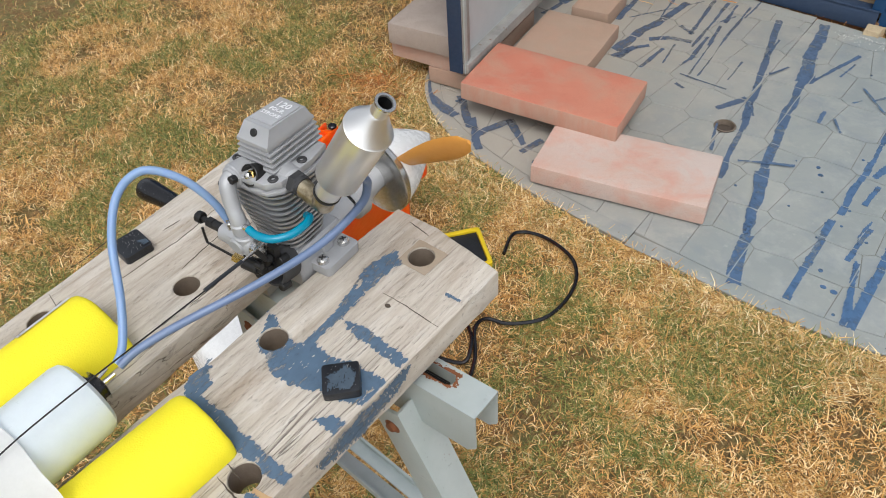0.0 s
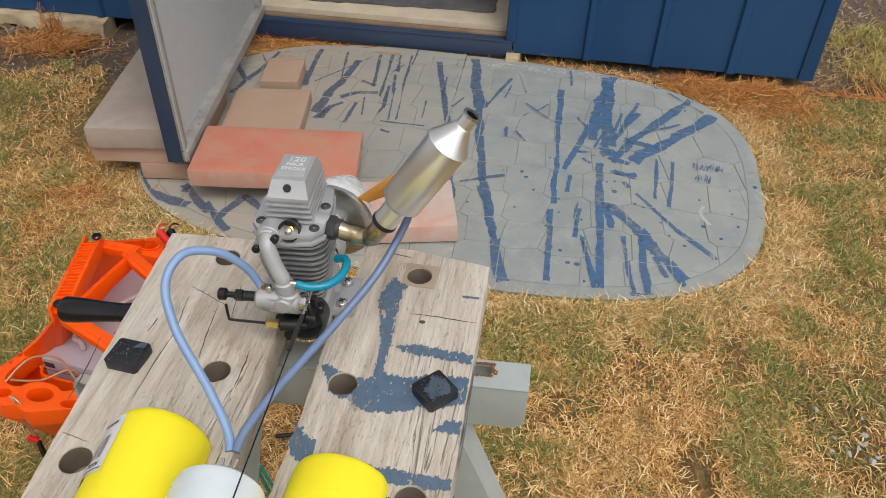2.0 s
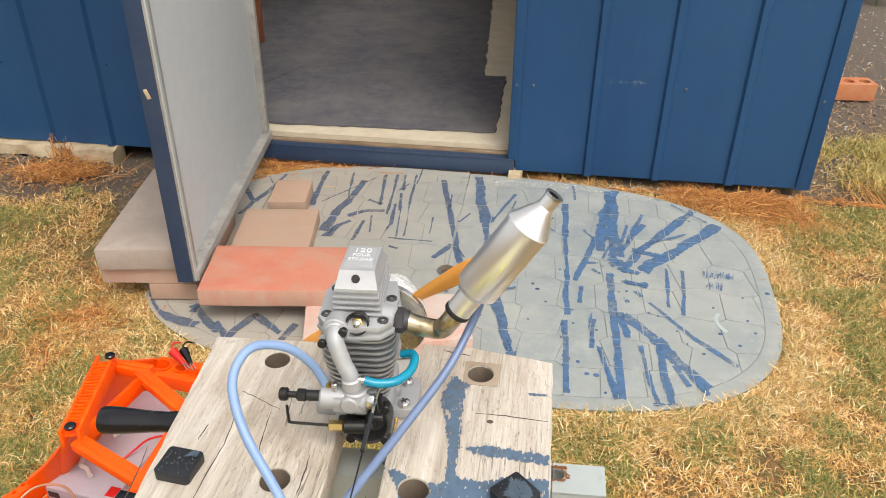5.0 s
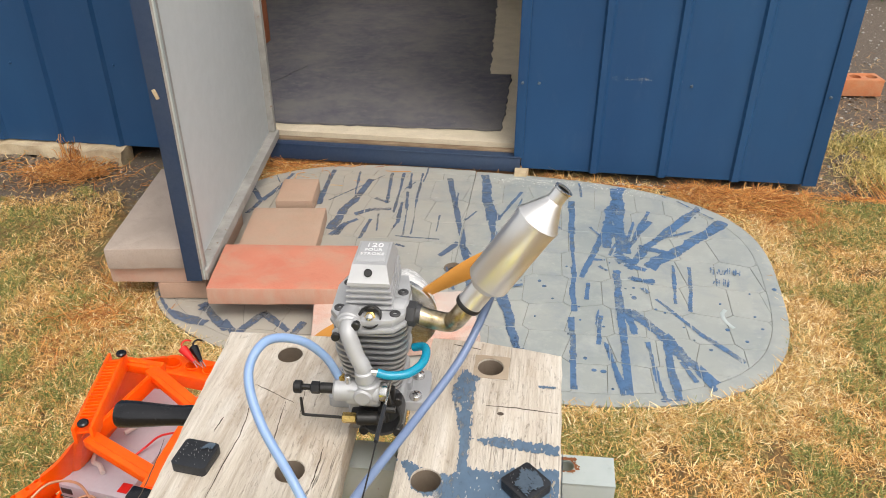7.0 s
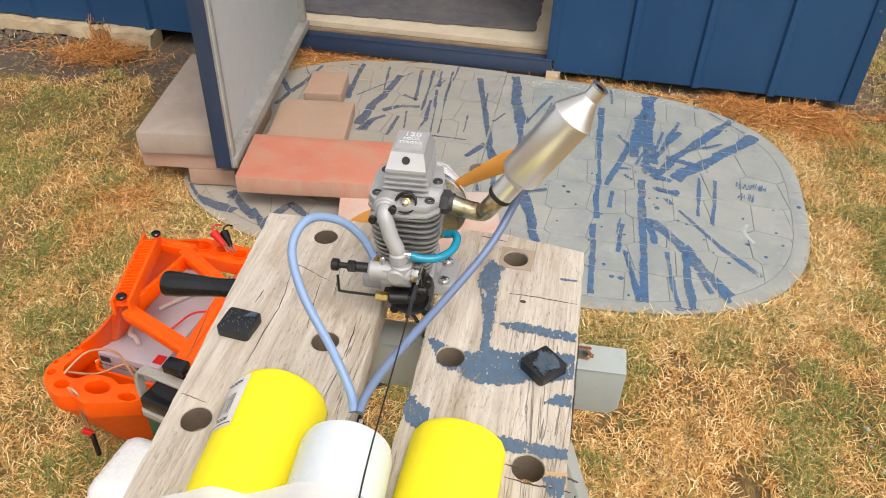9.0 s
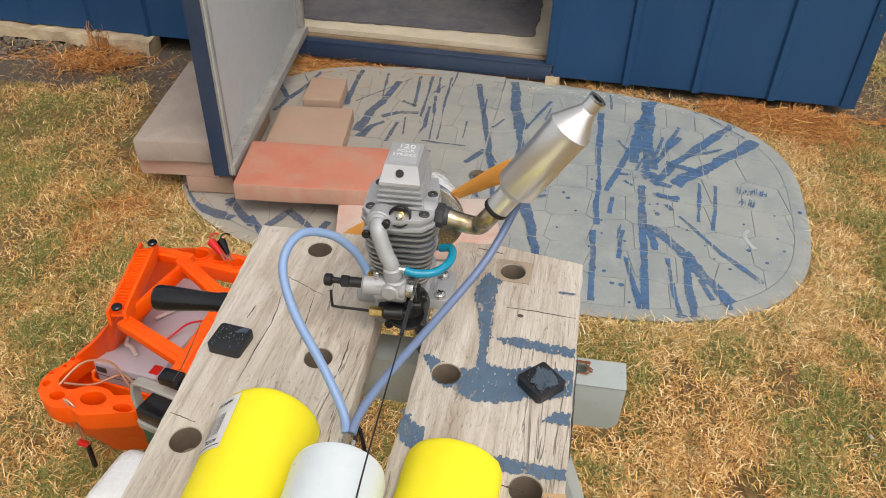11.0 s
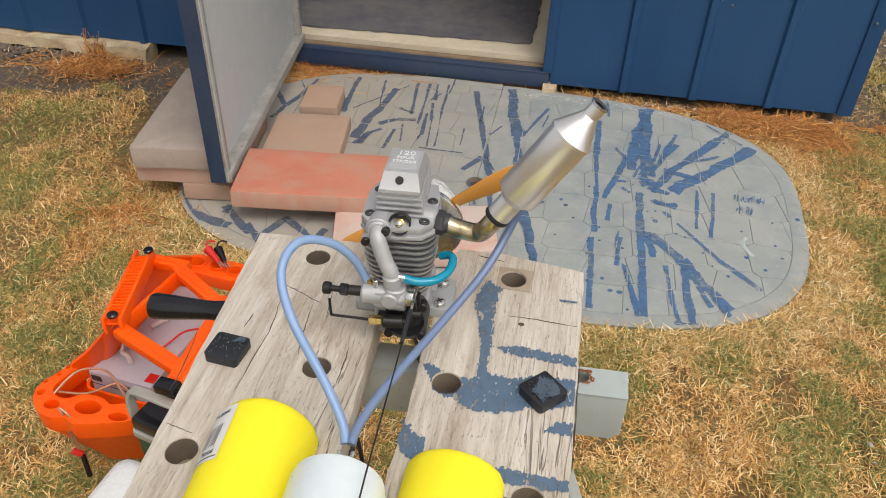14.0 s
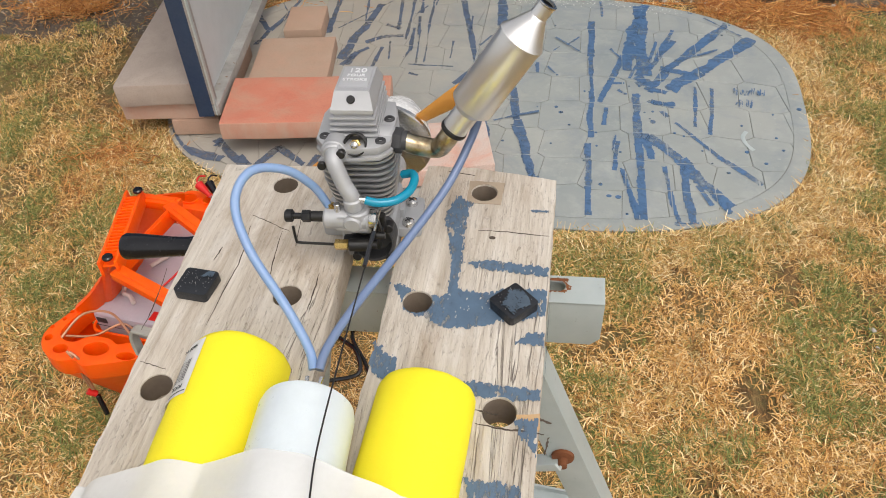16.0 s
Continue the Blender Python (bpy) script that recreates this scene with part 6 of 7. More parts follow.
    # choke linkage under the carburettor
    bm = rod((-0.0085, -0.037, 0.0245), (0.006, -0.036, 0.0245), 0.0046, 16, bevel=0.0008)
    rod((0.006, -0.036, 0.0245), (0.011, -0.036, 0.0245), 0.0028, 12, bm)
    box((0.026, 0.006, 0.009), (0.0, -0.031, 0.0225), 0.002, bm)
    choke = part("choke", bm, BLACK, t, "black choke body")
    part("collet", rod((-0.018, -0.037, 0.0245), (-0.0085, -0.037, 0.0245), 0.0037, 6, bevel=0.0004), BRASS, choke, "brass hexagonal collet")
    part("hex_key", hose([(-0.012, -0.037, 0.0245), (-0.030, -0.0375, 0.0255), (-0.0425, -0.038, 0.0265), (-0.0442, -0.038, 0.0285), (-0.0445, -0.0375, 0.0405)], 0.0010, 8, steps=6), BLACK, choke, "bent black hex key")
    # exhaust
    m = along((0.0228, -0.001, 0.0866), (0.04, -0.0025, 0.0858))
    bm = lathe([(0.0078, 0), (0.0086, 0.001), (0.0086, 0.0055), (0.0076, 0.0065), (0.0068, 0.0065)], m, 6)
    rod(m @ Vector((0, 0, 0.006)), m @ Vector((0, 0, 0.0095)), 0.0070, 18, bm)
    part("exhaust_nut", bm, ALU_DARK, t, "blackened hexagonal exhaust nut")
    ring = loc((0.147, 0.013, 0.900))
    tip = loc((0.201, 0.0195, 0.983))
    d = (tip - ring).normalized()
    pipe = part("header_pipe", hose([(0.031, -0.002, 0.0858), (0.0400, -0.0033, 0.0838), (0.0520, -0.0055, 0.0838), tuple(ring - d * 0.010), tuple(ring)], 0.0065, 18, steps=8), BURNT, t, "heat-browned curved header pipe")
    L = (tip - ring).length
    bm = lathe([(0.0066, 0.0), (0.0082, 0.001), (0.0082, 0.0165), (0.0132, 0.0215), (0.0139, 0.0225), (0.0139, L - 0.0265), (0.0144, L - 0.0262), (0.0144, L - 0.0245), (0.0136, L - 0.024), (0.0062, L - 0.0105), (0.0056, L - 0.009), (0.0052, L - 0.0085), (0.0052, L), (0.0042, L), (0.0042, L - 0.02), (0, L - 0.02)], along(ring, tip), 36)
    muffler = part("muffler", bm, TURNED, t, "turned silver muffler can")
    part("outlet_bore", lathe([(0.0040, L - 0.0006), (0.0040, L - 0.019), (0, L - 0.019)], along(ring, tip), 20), BLACK, muffler, "sooty black bore")
    part("clamp_ring", lathe([(0.0084, -0.0008), (0.0089, 0.0002), (0.0089, 0.0018), (0.0084, 0.0026)], along(ring, tip), 24), BLACK, muffler, "thin black clamp ring")
    part("outlet_bead", lathe([(0.0052, L - 0.0012), (0.0059, L - 0.0008), (0.0059, L + 0.0004), (0.0044, L + 0.0004)], along(ring, tip), 20), STEEL, muffler)
    a = ring + d * 0.022
    part("pressure_nipple", rod(a + Vector((0.004, 0.011, -0.004)), a + Vector((0.003, 0.017, -0.010)), 0.0022, 10), BRASS, muffler)
    # breather tube
    part("breather_tube", hose([(0.007, -0.0355, 0.0633), (0.015, -0.036, 0.0618), (0.026, -0.033, 0.0615), (0.034, -0.024, 0.0620), (0.0365, -0.013, 0.0630), (0.034, -0.005, 0.0620), (0.027, -0.001, 0.0580)], 0.0029, 12, steps=8), TUBE_TEAL, t, "bright teal silicone breather tube")
    # shaft, spinner, propeller
    front = Vector((0, 0.062, 0.008))
    bm = lathe([(0.013, 0.0), (0.0165, 0.003), (0.017, 0.012), (0.012, 0.014), (0.012, 0.018)], along(front, front + Vector((0, 0.1, 0))), 28)
    part("drive_washer", bm, ALU, t)
    hub = Vector((-0.0005, 0.099, 0.0105))
    yaw = 0.095
    axis = Vector((math.sin(yaw), math.cos(yaw), 0))
    m = along(hub, hub + axis)
    part("shaft_sleeve", rod(front + Vector((0, 0.016, 0)), hub + axis * 0.001, 0.0115, 20), ALU, t)
    part("spinner_plate", lathe([(0, 0.0), (0.0345, 0.0), (0.036, 0.001), (0.036, 0.005), (0.0345, 0.006), (0, 0.006)], m, 44), STEEL, t, "polished spinner back plate")
    prof = [(0.0348, 0.0065)]
    for i in range(1, 15):
        f = i / 14
        prof.append((0.0348 * max(0, 1 - f ** 1.35) ** 0.88, 0.0065 + 0.064 * f))
    part("spinner", lathe(prof, m, 44), WHITE, t, "white pointed spinner")
    blade = Vector((math.cos(radians(PROP_ANGLE)) * math.cos(yaw), -math.cos(radians(PROP_ANGLE)) * math.sin(yaw), math.sin(radians(PROP_ANGLE))))
    side = axis.cross(blade)
    turn = Matrix((blade, side, axis)).transposed().to_4x4()
    part("propeller", prop_mesh(0.112, Matrix.Translation(hub + axis * 0.014) @ turn), PROP, t, "two-bladed orange propeller at rest")


PROP_ANGLE = 36


def prop_mesh(radius, m):
    """Two twisted, tapered blades round z."""
    b = bmesh.new()
    for side in (0, 180):
        turn = Matrix.Rotation(radians(side), 4, "Z")
        rings = []
        n = 18
        for i in range(n + 1):
            f = 0.06 + 0.94 * i / n
            chord = 0.0215 * (0.42 + 0.9 * math.sin(min(1.0, f * 1.15) * math.pi * 0.62)) * (1 - 0.55 * f ** 6)
            if i == n:
                chord *= 0.35
            twist = radians(52 * (1 - f) + 13)
            thick = 0.0075 * (1 - 0.8 * f) + 0.0012
            ring = []
            for j in range(10):
                a = 2 * math.pi * j / 10
                u, v = chord * 0.5 * math.cos(a), thick * 0.5 * math.sin(a)
                ring.append(b.verts.new(m @ turn @ Vector((f * radius, u * math.cos(twist) - v * math.sin(twist), u * math.sin(twist) + v * math.cos(twist)))))
            rings.append(ring)
        for p, q in zip(rings, rings[1:]):
            for j in range(10):
                b.faces.new((p[j], p[(j + 1) % 10], q[(j + 1) % 10], q[j]))
        b.faces.new(rings[-1])
        b.faces.new(rings[0][::-1])
    lathe([(0, -0.006), (0.013, -0.006), (0.014, -0.004), (0.014, 0.004), (0.013, 0.006), (0, 0.006)], m, 24, b)
    return b


engine()


# ---- tank, foam and tape ----
def foam_half(x, y, wide, tall, slope, length, label, sticker=False):
    """A pool noodle split lengthwise, its flat side down; local -y runs along it."""
    t = thing("pool_noodle", pose(x, y, BENCH + 0.0006, 0, 0, math.degrees(math.atan(slope))), label, "pool noodle", "cut pool noodles")

    def skin(ang, s, lift=0.0, k=1.0):
        c, n = math.cos(radians(ang)), math.sin(radians(ang))
        return Vector(((wide * k + lift) * c, -s, (tall * k + lift) * n))

    bm = bmesh.new()
    rings = []
    steps = [(0.0, 0.90), (0.0012, 0.955), (0.0035, 0.985), (0.007, 1.0)] + [(0.007 + 0.011 * i, 1.0) for i in range(1, int(length / 0.011))]
    for s, k in steps:
        ring = []
        for i in range(41):
            v = skin(180 * i / 40, s, 0.0, k)
            v += 0.00035 * noise.noise_vector(v * 170)
            ring.append(bm.verts.new(v))
        for i in range(1, 7):
            f = 1 - 2 * i / 7
            ring.append(bm.verts.new((-wide * k * f * 0.96, -s, 0.0006)))
        rings.append(ring)
    for p, q in zip(rings, rings[1:]):
        for i in range(len(p)):
            j = (i + 1) % len(p)
            bm.faces.new((p[i], p[j], q[j], q[i]))
    bm.faces.new(rings[0])
    bm.faces.new(rings[-1][::-1])
    part("foam", bm, FOAM, t, angle=50)
    if sticker:
        # a label wrapped on the outer side
        def curved(a0, a1, s0, s1, lift, mat_, name, parent, lab=""):
            b2 = bmesh.new()
            rows = []
            for i in range(9):
                ang = a0 + (a1 - a0) * i / 8
                rows.append([b2.verts.new(skin(ang, s, lift)) for s in (s0, 0.5 * (s0 + s1), s1)])
            for p, q in zip(rows, rows[1:]):
                for c in (0, 1):
                    b2.faces.new((p[c], q[c], q[c + 1], p[c + 1]))
            return part(name, b2, mat_, parent, lab)

        lab = curved(LABEL_A, LABEL_B, LABEL_S, LABEL_E, 0.0007, PAPER, "label", t, "white paper label with a barcode")
        rng = random.Random(6)
        for i in range(9):
            ang = LABEL_A + 10 + i * 2.6
            curved(ang, ang + rng.uniform(0.4, 1.2), LABEL_S + 0.014, LABEL_S + 0.030, 0.0010, INK, "barcode_bar", lab)
        for text, s, size, ang in (("MADE IN", LABEL_S + 0.0055, 0.0034, LABEL_A + 17), ("POOL", LABEL_E - 0.0060, 0.0040, LABEL_A + 15)):
            p = skin(ang, s, 0.0012)
            out = Vector((math.cos(radians(ang)) / wide, 0, math.sin(radians(ang)) / tall)).normalized()
            right = Vector((0, 1, 0)).cross(out)
            m = Matrix.Translation(p) @ Matrix((-right, Vector((0, -1, 0)), out)).transposed().to_4x4()
            lettering(text, size, 0.0001, INK, lab, m, "print")
        curved(LABEL_A + 1, LABEL_B - 2, LABEL_E - 0.0028, LABEL_E - 0.0020, 0.0010, INK, "print_rule", lab)
    return t


LABEL_A, LABEL_B, LABEL_S, LABEL_E = 114, 162, 0.006, 0.0465
foam_half(0.0272, -0.1067, 0.0320, 0.0345, 0.069, 0.29, "split bright yellow pool noodle with a paper label, on the bench", True)
foam_half(0.1466, -0.1132, 0.0298, 0.0245, -0.03, 0.285, "split bright yellow pool noodle lying on the painted plank")


def fuel_tank():
    a, b = Vector((0.0865, -0.1475, BENCH + 0.0255)), Vector((0.1040, -0.40, BENCH + 0.0255))
    t = thing("fuel_tank", along(a, b), "milky white round plastic fuel tank wedged between the pool noodles", "tank")
    L = (b - a).length
    r = 0.0268
    part("tank_body", lathe([(0, 0.001), (0.018, 0.0), (0.0225, 0.0008), (0.0255, 0.0032), (r, 0.008), (r, L - 0.012), (0.022, L - 0.002), (0, L)], None, 48), TANK, t)
    cap = part("tank_cap", lathe([(0.0, -0.0075), (0.0075, -0.0075), (0.0088, -0.0065), (0.0088, -0.003), (0.0108, -0.0025), (0.0112, 0.0008), (0, 0.0008)], None, 28), BLACK_PLASTIC, t, "black rubber tank bung")
    part("cap_washer", lathe([(0.0112, -0.0062), (0.0088, -0.0066), (0.004, -0.0086), (0.0, -0.0086)], None, 24), STEEL, cap, "steel bung plate")
    for x in (-0.003, 0.003):
        part("tank_pipe", rod((x, 0.002, -0.008), (x * 1.4, 0.003, -0.016), 0.0013, 8), STEEL, cap)


fuel_tank()

bm = hose([(0.0830, -0.126, 0.826), (0.0785, -0.116, 0.832), (0.063, -0.100, 0.848), (0.039, -0.080, 0.873), (0.027, -0.060, 0.891), (0.032, -0.041, 0.900), (0.047, -0.026, 0.891), (0.059, -0.0165, 0.872), (0.0655, -0.0125, 0.853)], 0.0028, 14)
solid("fuel_tube", bm, TUBE_BLUE, "looped translucent blue silicone fuel tube from tank to carburettor", "tube")
bm = hose([(0.0865, -0.126, 0.826), (0.0885, -0.112, 0.830), (0.098, -0.085, 0.835), (0.121, -0.036, 0.845), (0.143, 0.003, 0.862), (0.156, 0.030, 0.882), (0.1615, 0.034, 0.900), (0.1630, 0.030, 0.9085)], 0.0028, 14)
solid("pressure_tube", bm, TUBE_SLATE, "slate-blue silicone pressure tube from tank to muffler", "tube")


def pushrod():
    t = thing("throttle_pushrod", pose(0.098, -0.02, 0.848), "thin throttle rod with a black sleeve running over the tank", "pushrod")

    def r(p):
        return tuple(Vector(p) - Vector((0.098, -0.02, 0.848)))

    part("wire", hose([r((0.1000, -0.017, 0.8480)), r((0.1025, -0.08, 0.8500)), r((0.1075, -0.185, 0.8535)), r((0.114, -0.24, 0.8520)), r((0.128, -0.39, 0.8520))], 0.0005, 8), BLACK, t)
    part("link", rod(r((0.1000, -0.008, 0.8500)), r((0.1003, -0.034, 0.8484)), 0.0008, 8), STEEL, t, "bright steel link")
    part("sleeve", hose([r((0.1002, -0.031, 0.8486)), r((0.1008, -0.048, 0.8491)), r((0.1014, -0.063, 0.8495))], 0.0014, 10), RUBBER, t, "black rubber sleeve")


pushrod()


def tape_band():
    # a strip of clear-white tape laid over both noodles and the tank
    rng = random.Random(14)
    x0, x1 = -0.035, 0.214

    def height(x, y):
        zl = BENCH
        for cx, a, b, cz in ((0.0272 - 0.069 * (y + 0.1067), 0.0325, 0.0352, BENCH), (0.0855 - 0.068 * (y + 0.121), 0.0290, 0.0290, BENCH + 0.0255), (0.1466 + 0.03 * (y + 0.1132), 0.0302, 0.0252, BENCH)):
            if abs(x - cx) < a:
                zl = max(zl, cz + b * math.sqrt(1 - ((x - cx) / a) ** 2))
        return zl

    nx, ny = 90, 14
    bm = bmesh.new()
    grid = []
    for j in range(ny + 1):
        row = []
        for i in range(nx + 1):
            x = x0 + (x1 - x0) * i / nx
            fy = j / ny
            y = -0.195 - 0.050 * fy - 0.10 * abs(x - 0.095) ** 1.4 + 0.001 * noise.noise(Vector((x * 60, 0, 4)))
            # pulled taut: take the highest support near by
            z = max(height(x + dx, y) - 0.55 * abs(dx) for dx in [0.004 * k for k in range(-9, 10)])
            z += 0.0014 + 0.0010 * noise.noise(Vector((x * 45, y * 80, 1)))
            row.append(bm.verts.new((x, y, z)))
        grid.append(row)
    for r0, r1 in zip(grid, grid[1:]):
        for i in range(nx):
            bm.faces.new((r0[i], r0[i + 1], r1[i + 1], r1[i]))
    geo = bmesh.ops.extrude_face_region(bm, geom=list(bm.faces))
    bmesh.ops.translate(bm, vec=(0, 0, 0.0006), verts=[v for v in geo["geom"] if isinstance(v, bmesh.types.BMVert)])
    t = solid("tape_strip", bm, TAPE, "strip of creased white tape across tank and noodles", "tape", angle=60)
    marks = bmesh.new()
    for i in range(26):
        for k in range(2):
            x, y = 0.190 + 0.0085 * k + 0.0002 * i, -0.222 - 0.0016 * i
            box((0.006, 0.0007, 0.0003), (x, y - 0.01, max(height(x + dx, y) - 0.55 * abs(dx) for dx in [0.004 * q for q in range(-9, 10)]) + 0.0036), bm=marks)
    tagged(part("printed_ticks", marks, LILAC, t, "rows of grey printed ticks", smooth=False), kind="stuff")


tape_band()


# ---- beside the bench ----
def orange_caddy():
    m = pose(-0.488, 0.515, 0, 0, 0, -6.5)
    inv = m.inverted()
    t = thing("field_caddy", m, "bright orange plastic tool caddy with folding cradle, on lawn", "tool caddy")

    def l(x, y, z):
        # the cradle slopes down towards its far pivot
        drop = (0.020 + 0.075 * max(0.0, y - 0.39)) * min(1.0, max(0.0, (z - 0.215) / 0.10))
        return tuple(inv @ Vector((x, y, z - drop)))

    hx, hy, h = 0.072, 0.145, 0.165
    # tray: floor and four walls
    part("tray_floor", plate(round_rect(hx - 0.008, hy - 0.008, 0.02, -0.012, 0.01), 0.0, 0.006, bevel=0.001), ORANGE, t)
    outer, inner = round_rect(hx, hy, 0.02, -0.012, 0.01), round_rect(hx - 0.005, hy - 0.005, 0.016, -0.012, 0.01)
    part("tray_wall", plate(outer, 0.006, h, [inner], bevel=0.0012), ORANGE, t)
    # far pocket with holes for tools
    hole_set = ((-0.041, 0.0, 0.018, 0.013), (0.003, 0.002, 0.013, 0.010), (0.044, 0.0, 0.014, 0.012))
    cx, cy = 0.009, 0.172
    holes = [ring_of(cx + x, cy + y, rx, 20, ry) for x, y, rx, ry in hole_set]
    block = part("end_pocket", plate(round_rect(0.067, 0.028, 0.022, cx, cy), 0.198, 0.228, holes, bevel=0.003), ORANGE, t, "end pocket with tool holes")
    for x, y, rx, ry in hole_set:
        bm = plate(ring_of(cx + x, cy + y, rx + 0.003, 20, ry + 0.003), 0.2285, 0.232, [ring_of(cx + x, cy + y, rx, 20, ry)], bevel=0.0012)
        part("pocket_rim", bm, ORANGE, block)
    # near pocket: a curved trough whose rim holds tools, tapering to the floor
    rim = [(-0.600, 0.412), (-0.613, 0.385), (-0.628, 0.352), (-0.624, 0.326), (-0.604, 0.303), (-0.574, 0.291), (-0.548, 0.296), (-0.530, 0.287), (-0.512, 0.289), (-0.446, 0.309), (-0.436, 0.322), (-0.437, 0.338), (-0.470, 0.342), (-0.490, 0.336), (-0.510, 0.346), (-0.545, 0.347), (-0.566, 0.333), (-0.588, 0.335), (-0.602, 0.352), (-0.594, 0.385), (-0.586, 0.410)]
    soft = [(p.x, p.y) for p in smooth_line([Vector((x, y, 0)) for x, y in rim + rim[:1]], 3)][:-1]

    def flat(pts):
        return [(inv @ Vector((x, y, 0)))[:2] for x, y in pts]

    slots = ((-0.522, 0.3225, 0.023, 0.0145), (-0.464, 0.314, 0.017, 0.0085), (-0.583, 0.316, 0.0135, 0.0095), (-0.616, 0.337, 0.007, 0.007), (-0.6225, 0.3605, 0.0042, 0.0042), (-0.609, 0.379, 0.0035, 0.0035), (-0.605, 0.397, 0.0042, 0.0042))
    trough = part("end_pocket", plate(flat(soft), 0.168, 0.204, [flat(ring_of(x, y, rx, 18, ry)) for x, y, rx, ry in slots], bevel=0.0022), ORANGE, t, "curved near pocket with tool holes")
    b = bmesh.new()
    cols = []
    lower = [(-0.575, 0.44), (-0.580, 0.42), (-0.584, 0.40), (-0.582, 0.39), (-0.575, 0.378), (-0.568, 0.370), (-0.56, 0.366), (-0.55, 0.367), (-0.535, 0.370), (-0.500, 0.378), (-0.470, 0.385)]
    for (x1, y1), (x0, y0) in zip(rim[:11], lower):
        c = Vector((-0.53, 0.40, 0))
        p1, p0 = Vector((x1, y1, 0.172)), Vector((x0, y0, 0.002))
        q1, q0 = p1 + (c - p1).normalized() * 0.005, p0 + (c - p0).normalized() * 0.005
        q1.z, q0.z = p1.z, p0.z
        cols.append([b.verts.new(inv @ v) for v in (p0, p1, q1, q0)])
    for c0, c1 in zip(cols, cols[1:]):
        for k in range(4):
            b.faces.new((c0[k], c0[(k + 1) % 4], c1[(k + 1) % 4], c1[k]))
    b.faces.new(cols[0])
    b.faces.new(cols[-1][::-1])
    part("pocket_wall", b, ORANGE, trough, angle=50)
    # curved side walls that carry the cradle
    def strip_wall(pairs, thick=0.007, name="side_wall"):
        lo = smooth_line([p for p, q in pairs], 5)
        hi = smooth_line([q for p, q in pairs], 5)
        b = bmesh.new()
        cols = []
        for k, (p, q) in enumerate(zip(lo, hi)):
            d = (hi[min(k + 1, len(hi) - 1)] - hi[max(k - 1, 0)]).normalized()
            nrm = d.cross(q - p).normalized() * thick * 0.5
            cols.append([b.verts.new(p - nrm), b.verts.new(p + nrm), b.verts.new(q + nrm), b.verts.new(q - nrm)])
        for c0, c1 in zip(cols, cols[1:]):
            for k in range(4):
                b.faces.new((c0[k], c0[(k + 1) % 4], c1[(k + 1) % 4], c1[k]))
        b.faces.new(cols[0])
        b.faces.new(cols[-1][::-1])
        soften_edges(b, 0.0018, 2, 50)
        part(name, b, ORANGE, t)

    def pair(x0, y0, z0, x1, y1, z1):
        return Vector(l(x0, y0, z0)), Vector(l(x1, y1, z1))

    strip_wall([pair(-0.598, 0.40, 0.165, -0.596, 0.398, 0.214), pair(-0.585, 0.42, 0.165, -0.567, 0.41, 0.245), pair(-0.578, 0.44, 0.165, -0.530, 0.415, 0.300), pair(-0.570, 0.46, 0.165, -0.490, 0.402, 0.348), pair(-0.556, 0.53, 0.165, -0.508, 0.48, 0.348), pair(-0.545, 0.62, 0.165, -0.528, 0.572, 0.352), pair(-0.535, 0.70, 0.165, -0.515, 0.70, 0.250)])
    strip_wall([pair(-0.405, 0.40, 0.165, -0.402, 0.40, 0.240), pair(-0.385, 0.44, 0.165, -0.338, 0.40, 0.352), pair(-0.405, 0.55, 0.165, -0.338, 0.51, 0.352), pair(-0.412, 0.655, 0.165, -0.40, 0.66, 0.22)])
    # cradle frame: ribbed arm, two cross bars, outer arm
    arm_a, arm_b = Vector(l(-0.478, 0.392, 0.362)), Vector(l(-0.522, 0.560, 0.362))
    d = arm_b - arm_a
    tilt = d.to_track_quat("Y", "Z").to_matrix().to_4x4()
    for off in (-0.013, 0.013):
        bm = box((0.006, d.length + 0.03, 0.030), (off, d.length / 2, 0), 0.0025)
        bm.transform(Matrix.Translation(arm_a) @ tilt)
        part("cradle_arm", bm, ORANGE, t)
    bm = box((0.024, d.length + 0.02, 0.004), (0, d.length / 2, 0.002), 0.001)
    bm.transform(Matrix.Translation(arm_a) @ tilt)
    part("arm_web", bm, ORANGE, t)
    for i in range(19):
        bm = box((0.024, 0.0024, 0.012), (0, d.length * (0.04 + 0.05 * i), 0.009), 0.0006)
        bm.transform(Matrix.Translation(arm_a) @ tilt)
        part("rib", bm, ORANGE, t)

    def bar(p, q, wide, deep, name="cross_bar"):
        p, q = Vector(p), Vector(q)
        d2 = q - p
        rot = d2.to_track_quat("Y", "Z").to_matrix().to_4x4()
        bm = box((wide, d2.length, deep), (0, d2.length / 2, 0), 0.003)
        bm.transform(Matrix.Translation(p) @ rot)
        ob = part(name, bm, ORANGE, t)
        bm = box((wide * 0.35, d2.length * 0.84, 0.002), (0, d2.length / 2, deep / 2 + 0.0012), 0.0008)
        bm.transform(Matrix.Translation(p) @ rot)
        part("bar_ridge", bm, ORANGE, ob)

    bar(l(-0.470, 0.385, 0.350), l(-0.318, 0.318, 0.350), 0.025, 0.016)
    bar(l(-0.462, 0.565, 0.350), l(-0.335, 0.475, 0.350), 0.024, 0.016)
    bar(l(-0.326, 0.278, 0.3555), l(-0.330, 0.495, 0.3555), 0.030, 0.018, "outer_bar")
    bar(l(-0.530, 0.580, 0.349), l(-0.445, 0.572, 0.349), 0.022, 0.018)
    bar(l(-0.474, 0.405, 0.340), l(-0.452, 0.570, 0.340), 0.007, 0.030, "inner_rail")
